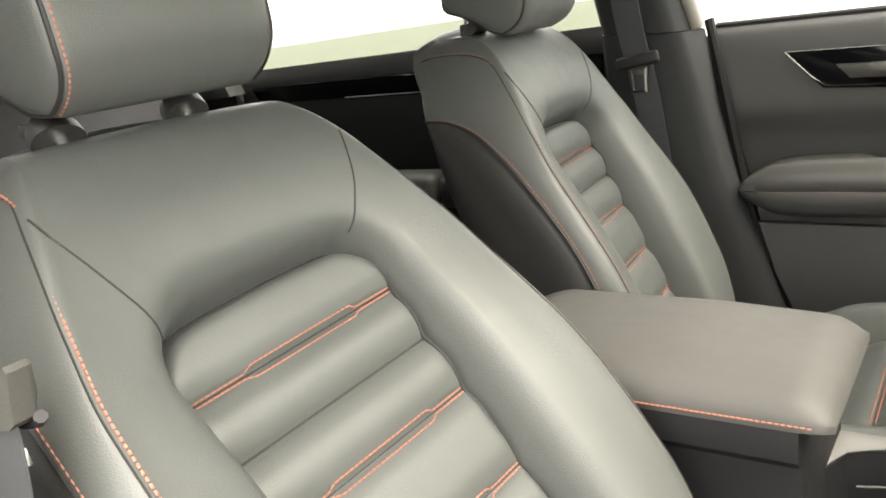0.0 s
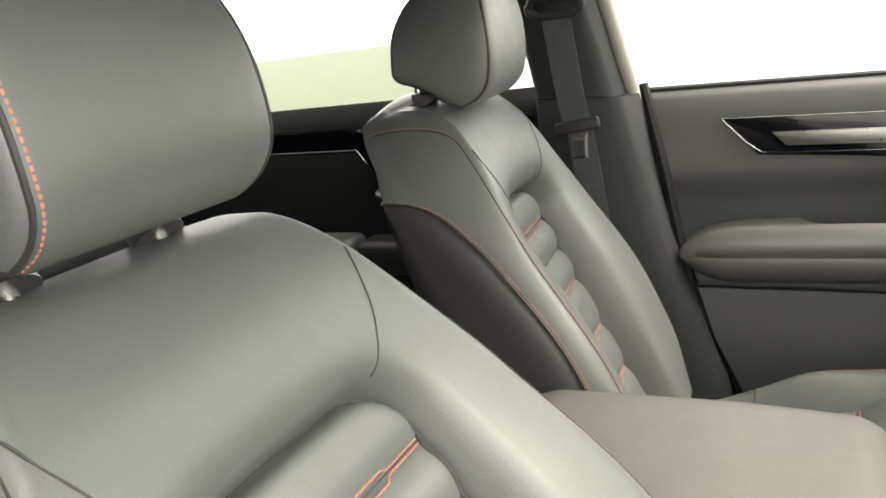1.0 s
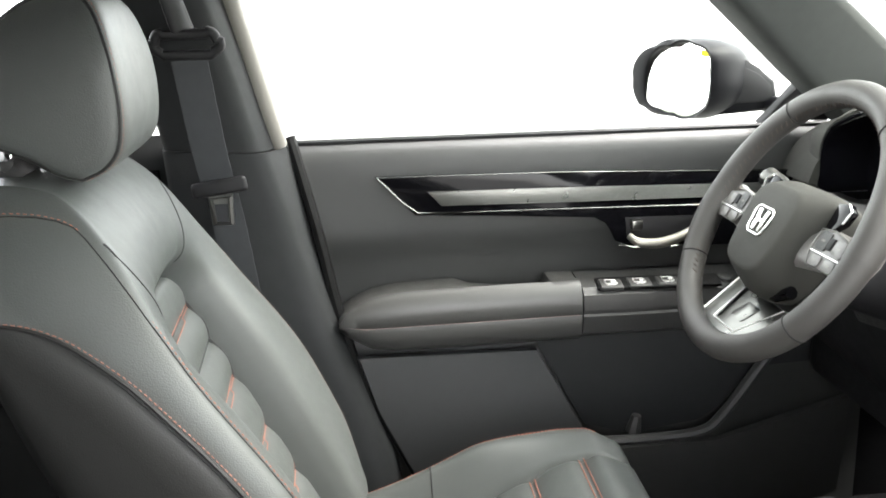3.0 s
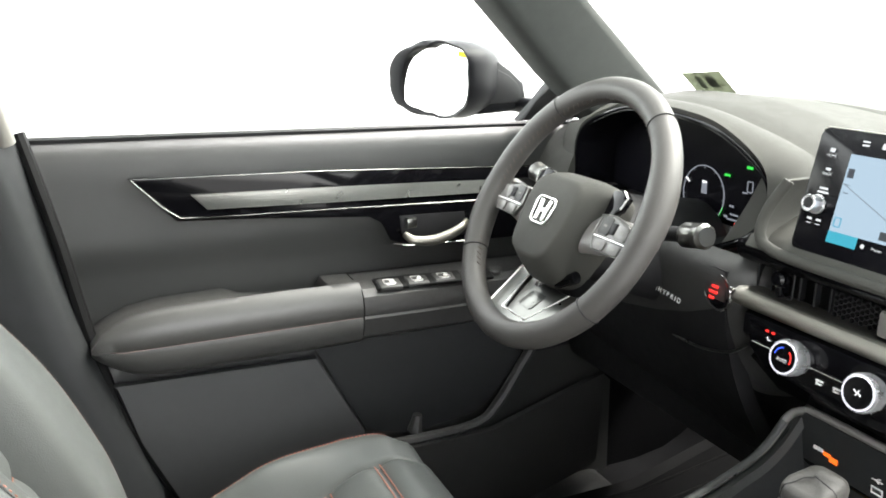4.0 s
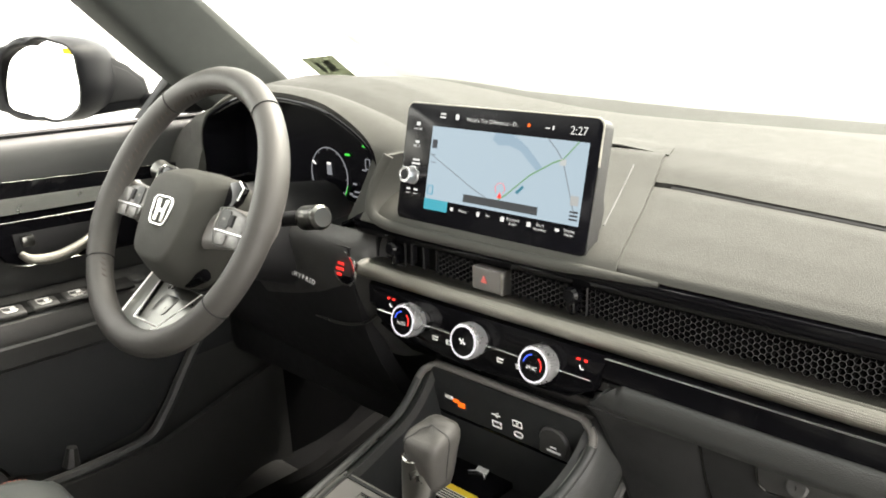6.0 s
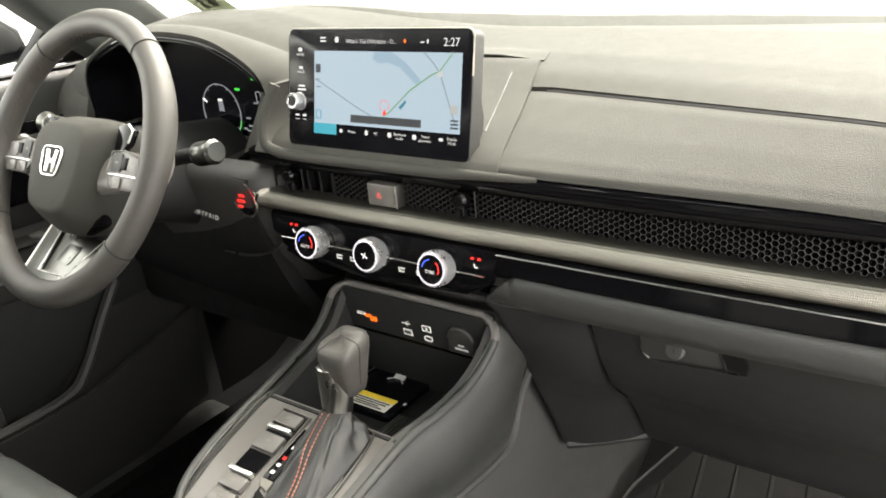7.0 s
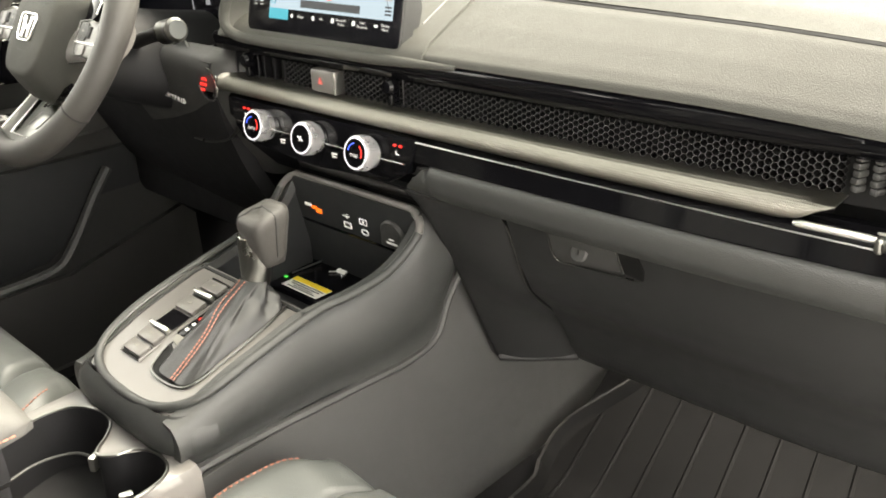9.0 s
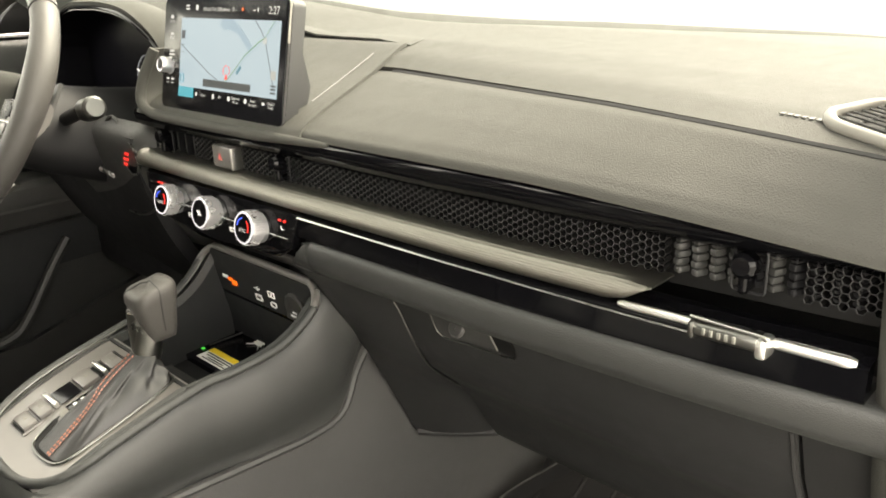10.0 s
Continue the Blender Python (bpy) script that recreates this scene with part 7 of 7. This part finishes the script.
    outline_pts = [(-INS_W + 0.006, -0.30 + 0.30 * k / 30) for k in range(31)]
    outline_pts += [(-INS_W + 0.045 - 0.045 * math.cos(radians(a)), INS_TOP + 0.001 - 0.045 + 0.045 * math.sin(radians(a))) for a in range(0, 90, 5)]
    outline_pts += [(w, INS_TOP + 0.006 * (1 - (w / INS_W) ** 2)) for w in np.linspace(-INS_W + 0.045, INS_W - 0.045, 30)]
    outline_pts += [(-w, v) for w, v in reversed(outline_pts[:49])]
    snug = [(min(max(w, -INS_W), INS_W), v) for w, v in outline_pts]
    snug = [(w - math.copysign(insert_edge(w, v), w) if v < 0.0 else w, v if v < 0.0 else v - insert_edge(w, v)) for w, v in snug]
    # dark tube round the insert: crease shade put in as colour
    part("insert_seam_shade", Shape().tube([seat_point(w, v, 0.0002) for w, v in snug], 0.0020, 6), SEAM, back)
    for s in (-1, 1):
        ends = ((0.090, 0.058), (0.102, 0.077), (0.116, 0.097), (0.129, 0.121), (0.142, 0.145)) if s > 0 else ((0.108, 0.040), (0.117, 0.058), (0.130, 0.083), (0.142, 0.113), (0.154, 0.145))
        flow = smooth_line([(s * w, v, 0) for w, v in ends], 8)
        part("panel_seam", Shape().tube([seat_point(p.x, p.y, 0.0001) for p in flow], 0.0009, 5), SEAM, back)
        ridge = []
        for v, half in fronts:
            if -0.34 < v < 0.165:
                w, n = half[HF + 1]
                ridge.append(at(s * w, v, n + 0.0002))
        for k in range(1, 25):
            v = 0.165 + 0.062 * math.sin(radians(90 * k / 24))
            w, n = side_at(HF + 1 + (CH + 4) * (k / 24) ** 1.4, v, 0.0004)
            ridge.append(at(s * w, v, n + 0.0004))
        rim = []
        for col, v in sweep:
            w, n = side_at(col, v, 0.0008)
            rim.append(at(s * w, v, n))
        lower = smooth_line(rim[::4], 6)

        def side_skin(u, q):
            k = u * (len(sweep) - 1)
            i = min(int(k), len(sweep) - 2)
            col0, v = (sweep[i][j] + (sweep[i + 1][j] - sweep[i][j]) * (k - i) for j in (0, 1))
            w, n = side_at(col0 + (SEAM_COL + 7.0 - col0) * q, v, 0.0010)
            return at(s * w, v, n)
        # same leather as the front, coloured dark for the shade on this side
        part("side_panel", Shape().sheet(side_skin, 96, 14), LEATHER_SHADED, back, "black leather side panel, shade put into its colour", sharp=75)
        part("ridge_seam", Shape().tube(ridge[::3], 0.0008, 5), SEAM, back)
        part("ridge_stitching", dashes(Shape(), [p + Vector((0, -s * 0.0035, 0)) + SNN * 0.0008 for p in ridge[:-24:2]] + [p + SV * 0.003 + across * s * 0.0012 for p in ridge[-24::2]], 0.0022 if s < 0 and lift else 0.0011, 0.0030, 0.0016 if s < 0 and lift else 0.0026), THREAD if s < 0 else GREY_THREAD, back, "fine orange stitching along the bolster ridge")
        part("side_piping", Shape().tube(lower[::3], 0.0022, 6), LEATHER_SHADED, back)
        part("side_seam", Shape().tube([p + Vector((0, s * 0.0005, 0)) - SNN * 0.0032 for p in lower[::3]], 0.0011, 5), SEAM, back)
        part("side_stitching", dashes(Shape(), [p + SNN * 0.0042 for p in lower[::2]], 0.0011, 0.0035, 0.0022), THREAD, back, "fine orange stitching on the bolster's side")
    # headrest: outline in (v, n), swept across the seat
    outline = [(0.187, 0.058), (0.186, 0.082), (0.196, 0.106), (0.222, 0.126), (0.255, 0.142), (0.29, 0.153), (0.325, 0.157), (0.348, 0.148), (0.361, 0.126), (0.366, 0.096), (0.362, 0.064), (0.352, 0.036), (0.33, 0.012), (0.30, -0.003), (0.278, -0.012), (0.265, -0.008), (0.252, 0.006), (0.228, 0.026), (0.202, 0.042)]
    loop = [p for p in smooth_line([(v, n, 0) for v, n in outline + outline[:1]], 3)[:-1]]
    mid = Vector((0.272, 0.072, 0))
    loop = [mid + (p - mid) * 0.945 + Vector((0.003 + lift, -0.014, 0)) for p in loop]
    mid = mid + Vector((0.003 + lift, -0.014, 0))
    head_w = lambda v: curve_at(v - lift)
    curve_at = lambda v: curve([(0.18, 0.096), (0.22, 0.104), (0.26, 0.104), (0.29, 0.099), (0.325, 0.083), (0.35, 0.062), (0.37, 0.048)], v)
    steps = [(0.02, 1.0), (0.35, 1.0), (0.65, 0.998), (0.83, 0.99), (0.91, 0.972), (0.955, 0.945), (0.985, 0.90), (1.0, 0.84), (1.0, 0.7), (1.0, 0.5), (1.0, 0.25), (1.0, 0.0)]
    steps = [(k, -q) for k, q in steps] + [(k, q) for k, q in reversed(steps[:-1])]
    hr = []
    for k, q in steps:
        ring = []
        for p in loop:
            c = mid + (p - mid) * k
            bulge = 0.005 * (1 - q * q) * max(0, min(1, (p.y - 0.056) / 0.05))
            ring.append(at(head_w(c.x) * q, c.x, c.y + bulge))
        hr.append(ring)
    head = part("headrest", Shape().rings(hr), LEATHER, seat, "padded leather headrest", sharp=75)
    for a, b in ((5, 7), (len(hr) - 6, len(hr) - 8)):
        part("headrest_piping", Shape().tube(hr[a], 0.0020, 6, True), LEATHER_SHADED, head)
        part("headrest_stitching", dashes(Shape(), [p.lerp(q, 0.45) + (p.lerp(q, 0.45) - at(0, mid.x, mid.y)).normalized() * 0.0004 for p, q in list(zip(hr[a], hr[b]))[:30]], 0.0021 if lift and a == 5 else 0.0011, 0.0030, 0.0016), THREAD if a == 5 or not lift else GREY_THREAD, head, "orange stitching")
    for s in (-1, 1):
        foot = at(s * 0.060 - 0.5 * lift, 0.232, -0.014 + 0.6 * lift)
        part("post", Shape().tube([foot - SV * 0.02, foot + SV * 0.012, at(s * 0.058, 0.30 + lift, 0.012)], 0.0058, 14), CHROME, seat, "chrome headrest post")
        part("post_collar", Shape().tube([foot - SV * 0.006, foot + SV * 0.004, foot + SV * 0.011, foot + SV * 0.014], [0.019, 0.0185, 0.015, 0.008], 24, flat=1.5), HARD, seat, "black plastic post guide")
        if s < 0:
            part("release_button", Shape().box(foot + SV * 0.010 + Vector((0.004, -0.019, 0)), (0.014, 0.008, 0.012), 0.003), HARD, seat)
    # cushion
    co = Vector((cushion_x, o.y, 0.0))
    CF = 0.455
    CHANNELS = (0.10, 0.17, 0.24, 0.31, 0.38)

    def cushion_top(x, w):
        hw = 0.235
        a = abs(w)
        z = curve([(-0.03, 0.205), (0.05, 0.216), (0.10, 0.230), (0.18, 0.262), (0.254, 0.298), (0.33, 0.335), (0.37, 0.351), (0.405, 0.358), (0.435, 0.350)], x)
        inn, peak = 0.135, 0.195
        fade = min(1.0, max(0.0, (x - 0.22) / 0.17))
        b = 0.050 * (1 - fade * fade * (3 - 2 * fade)) + 0.006
        if a > inn:
            t = min(1, (a - inn) / (peak - inn))
            z += b * t * t * (3 - 2 * t)
        if a > peak:
            z -= (b * 0.5 + 0.02) * ((a - peak) / (hw - peak)) ** 2.2
        if a < inn:
            gap = min(abs(x - g) for g in CHANNELS)
            z += 0.006 * (1 - math.exp(-(gap / 0.013) ** 2)) - 0.003 * math.exp(-(gap / 0.0035) ** 2)
        z -= 0.008 * math.exp(-((a - inn) / 0.006) ** 2)
        return z
    rings = []
    for i in range(111):
        x = -0.02 + CF * i / 110 + 0.0
        hw = 0.235 - 0.045 * max(0, (x - 0.34) / 0.10) ** 2
        ring = []
        for j in range(91):
            w = 0.235 * (-1 + 2 * j / 90)
            ring.append((co.x + x, co.y + w * hw / 0.235, cushion_top(x, w)))
        zb = 0.17
        ring += [(co.x + x - 0.02 * (x > 0.42), co.y + hw * 1.02, 0.24), (co.x + x, co.y + hw, zb), (co.x + x, co.y - hw, zb), (co.x + x, co.y - hw * 1.02, 0.24)]
        rings.append(ring)
    last = rings[-1]
    for k in range(1, 9):
        a = radians(90 * k / 8)
        rings.append([(p[0] + 0.035 * math.sin(a), co.y + (p[1] - co.y) * (1 - 0.06 * (1 - math.cos(a))), 0.17 + (p[2] - 0.17) * (0.12 + 0.88 * math.cos(a) ** 0.8 if k < 8 else 0.12)) for p in last])
    cush = part("cushion", Shape().rings(rings), LEATHER, seat, "padded leather seat cushion", sharp=75)
    for g in CHANNELS:
        st = Shape()
        for off in (-0.0035, 0.0035):
            dashes(st, [(co.x + g + off, co.y + w, cushion_top(g + off, w) + 0.0010) for w in np.linspace(-0.128, 0.128, 60)], 0.0018, 0.0042, 0.0009)
        part("channel_stitching", st, THREAD, cush, "orange double stitching")
    for s in (-1, 1):
        part("cushion_stitching", dashes(Shape(), [(co.x + x, co.y + s * 0.212 * (1 - 0.19 * max(0, (x - 0.34) / 0.10) ** 2), cushion_top(x, 0.212) + 0.0008) for x in np.linspace(0.0, 0.42, 60)], 0.0018, 0.004, 0.002), THREAD, cush, "orange edge stitching")
        part("cross_seam", Shape().tube([(co.x + 0.17, co.y + s * w, cushion_top(0.17, w) + 0.0003) for w in np.linspace(0.14, 0.232, 20)], 0.0012, 5), SEAM, cush)
    part("side_cover", Shape().box((co.x + 0.18, co.y - 0.232, 0.19), (0.44, 0.030, 0.11), 0.012, 3), HARD, seat, "black plastic seat side cover")
    part("side_cover", Shape().box((co.x + 0.18, co.y + 0.232, 0.19), (0.44, 0.030, 0.11), 0.012, 3), HARD, seat)
    for s in (-1, 1):
        part("seat_rail", Shape().box((co.x + 0.16, co.y + s * 0.18, 0.06), (0.52, 0.035, 0.13), 0.006), DARK, seat, "black seat rail")
    part("buckle", Shape().box((co.x - 0.02, co.y + (0.262 if o.y < 0 else -0.262), 0.33), (0.035, 0.022, 0.07), 0.006, 3, pose(0, 0, 0, 0, 15, 0)), DARK, seat, "black belt buckle")
    return seat


make_seat(Vector((-0.197, 0.338, 0.629)), 25.2, -0.082, 5.0, 0.0, 0.0, "black leather driver's seat with orange stitching and raised bolsters")
make_seat(Vector((-0.1035, -0.347, 0.631)), 37.0, 0.0215, 0.0, 0.020, 0.14, "reclined black leather passenger seat with orange stitching")

# ---- seat belt on the centre pillar ----
belt = thing("seat_belt", (-0.2, 0.62, 0.3), "grey seat belt hanging on the centre pillar", "seat belt")
def strap(pts, width, mat, name, parent, label=""):
    """A flat strap along pts, its width along X."""
    rings = []
    for p in smooth_line(pts, 6):
        rings.append([(p.x - width / 2, p.y - 0.0008, p.z), (p.x + width / 2, p.y - 0.0008, p.z), (p.x + width / 2, p.y + 0.0008, p.z), (p.x - width / 2, p.y + 0.0008, p.z)])
    return part(name, Shape().rings(rings), mat, parent, label)


belt_at = Vector((0.018, 0.0, -0.007))
strap([(-0.215, 0.575, 0.935), (-0.208, 0.600, 0.80), (-0.200, 0.628, 0.70), (-0.188, 0.640, 0.55), (-0.170, 0.640, 0.35), (-0.16, 0.64, 0.16)], 0.047, WEBBING, "webbing", belt, "grey woven webbing")
guide = [(u * (1.0 + 0.12 * (v < 0)), v + 0.004 * (abs(u) > 0.028)) for u, v in rounded(0.078, 0.026, 0.012)]
part("belt_guide", Shape().tube([(-0.215 + u, 0.574 - 0.2 * v, 0.945 + v) for u, v in guide], 0.0068, 10, True), DARK, belt, "black belt guide loop")
part("guide_arm", Shape().tube([(-0.218, 0.578, 0.962), (-0.226, 0.570, 1.00), (-0.235, 0.560, 1.05)], [0.017, 0.0155, 0.013], 14, flat=0.5), DARK, belt, "black guide mount")
part("tongue_bar", Shape().box((-0.202, 0.606, 0.750), (0.078, 0.012, 0.022), 0.006, 3, pose(0, 0, 0, 0, -7, 0)), DARK, belt, "black belt tongue grip")
part("tongue", Shape().tube([(-0.216, 0.606, 0.735), (-0.214, 0.606, 0.698), (-0.190, 0.606, 0.697), (-0.189, 0.606, 0.735)], 0.0045, 6, True).box((-0.202, 0.606, 0.733), (0.034, 0.003, 0.014)), SMOKE, belt, "silver belt tongue")

belt.location += belt_at

passenger_belt = thing("seat_belt", (-0.1, -0.60, 0.3), "grey seat belt hanging beside the passenger seat", "seat belt")
strap([(-0.20, -0.565, 0.93), (-0.13, -0.58, 0.80), (-0.075, -0.585, 0.70), (-0.085, -0.60, 0.55), (-0.10, -0.63, 0.2)], 0.047, WEBBING, "webbing", passenger_belt, "grey woven webbing")
grip_edge = [(-0.0830, 0.7040), (-0.0720, 0.7150), (-0.0629, 0.7200), (-0.0480, 0.7270), (-0.0380, 0.7300), (-0.0355, 0.7270), (-0.0413, 0.7113), (-0.0443, 0.6985), (-0.0520, 0.6935), (-0.0640, 0.6912), (-0.0825, 0.6925), (-0.0920, 0.6970)]
grip = part("tongue_grip", Shape().prism(grip_edge, lambda u, v, w: (u, -0.589 + w, v), 0.014, 0.004), SOFT, passenger_belt, "rounded grey belt tongue grip")
part("grip_lip", Shape().tube(smooth_line([(-0.0860, -0.578, 0.6915), (-0.0640, -0.576, 0.6895), (-0.0480, -0.576, 0.6935), (-0.0395, -0.578, 0.6985)], 5), 0.0036, 8), DARK, grip, "dark lower lip of the grip")
part("tongue", Shape().box((-0.0840, -0.5795, 0.6660), (0.040, 0.003, 0.010), 0.001, 2, pose(0, 0, 0, 0, -14, 0)).box((-0.0900, -0.580, 0.6790), (0.026, 0.003, 0.022), 0.001), SATIN, passenger_belt, "silver belt tongue")

# ---- mats ----
def mat_surface(x, y):
    return 0.085 + 0.25 * max(0.0, x - 0.86)


def make_mat(name, y0, y1, label):
    m = thing(name, (0.8, (y0 + y1) / 2, 0.0), label, "floor mat")
    inner = (lambda x: curve([(0.42, 0.050), (0.78, 0.050), (0.81, 0.049), (0.828, 0.045), (0.848, 0.034), (0.875, 0.0275), (0.905, 0.022), (0.934, 0.024), (0.975, 0.036), (1.009, 0.049), (1.06, 0.066), (1.14, 0.075)], x))
    low = (lambda x: y0 + (inner(x) if y0 > 0 else 0.0))
    high = (lambda x: y1 - (inner(x) if y0 < 0 else 0.0))
    lip = lambda v: 0.014 * max(0, abs(2 * v - 1) - 0.93) / 0.07
    part("tray", Shape().sheet(lambda u, v: (0.42 + 0.72 * u, low(0.42 + 0.72 * u) + (high(0.42 + 0.72 * u) - low(0.42 + 0.72 * u)) * v, mat_surface(0.42 + 0.72 * u, 0) + lip(v)), 40, 60, -0.006), RUBBER, m, "deep black rubber tray")
    edge = high if y0 < 0 else low
    part("lip", Shape().tube([(x, edge(x), mat_surface(x, 0) + 0.0145) for x in np.linspace(0.44, 1.13, 60)], 0.0030, 6), HARD, m, "raised rubber lip")
    lean = 0.13 if y0 < 0 else -0.13
    for i in range(9):
        y = -0.186 - 0.0497 * i if y0 < 0 else 0.186 + 0.0497 * i
        run = [x for x in np.linspace(0.50, 1.12, 50) if low(x) + 0.014 < y + lean * (x - 0.95) < high(x) - 0.014]
        if len(run) > 4:
            part("rib", Shape().tube([(x, y + lean * (x - 0.95), mat_surface(x, y) + 0.001) for x in run], 0.0048, 8, flat=1.7), RUBBER, m)
    return m


make_mat("floor_mat", -0.64, -0.125, "black ribbed rubber mat in the passenger footwell")
make_mat("floor_mat", 0.125, 0.62, "black ribbed rubber mat in the driver's footwell")
pedals = thing("pedals", (1.0, 0.3, 0.1), "dark pedals in the driver's footwell", "pedals")
part("brake_pedal", Shape().box((0.98, 0.33, 0.17), (0.02, 0.10, 0.06), 0.008, 2, pose(0, 0, 0, 0, -35, 0)), RUBBER, pedals)
part("accelerator", Shape().box((1.0, 0.20, 0.13), (0.02, 0.055, 0.15), 0.008, 2, pose(0, 0, 0, 0, -45, 0)), RUBBER, pedals)

# ---- windscreen sticker ----
sticker = thing("windscreen_sticker", (0.96, 0.66, 0.84), "small dark printed sticker inside the windscreen", "sticker")
SA, SB, SC, SD = Vector((0.887, 0.605, 0.856)), Vector((0.868, 0.501, 0.865)), Vector((0.952, 0.544, 0.826)), Vector((0.980, 0.659, 0.813))
part("film", Shape().sheet(lambda u, v: SA.lerp(SB, u).lerp(SD.lerp(SC, u), v), 4, 4, 0.0006), translucent("sticker_grey", (0.30, 0.32, 0.26)), sticker)
for a, b in ((0.25, 0.15), (0.50, 0.25)):
    part("printed_bar", Shape().sheet(lambda u, v: SA.lerp(SB, a + b * u).lerp(SD.lerp(SC, a + b * u), 0.2 + 0.5 * v) + Vector((-0.001, 0, 0.001)), 2, 2, 0.0004), DARK, sticker, "unreadable print as a bar")
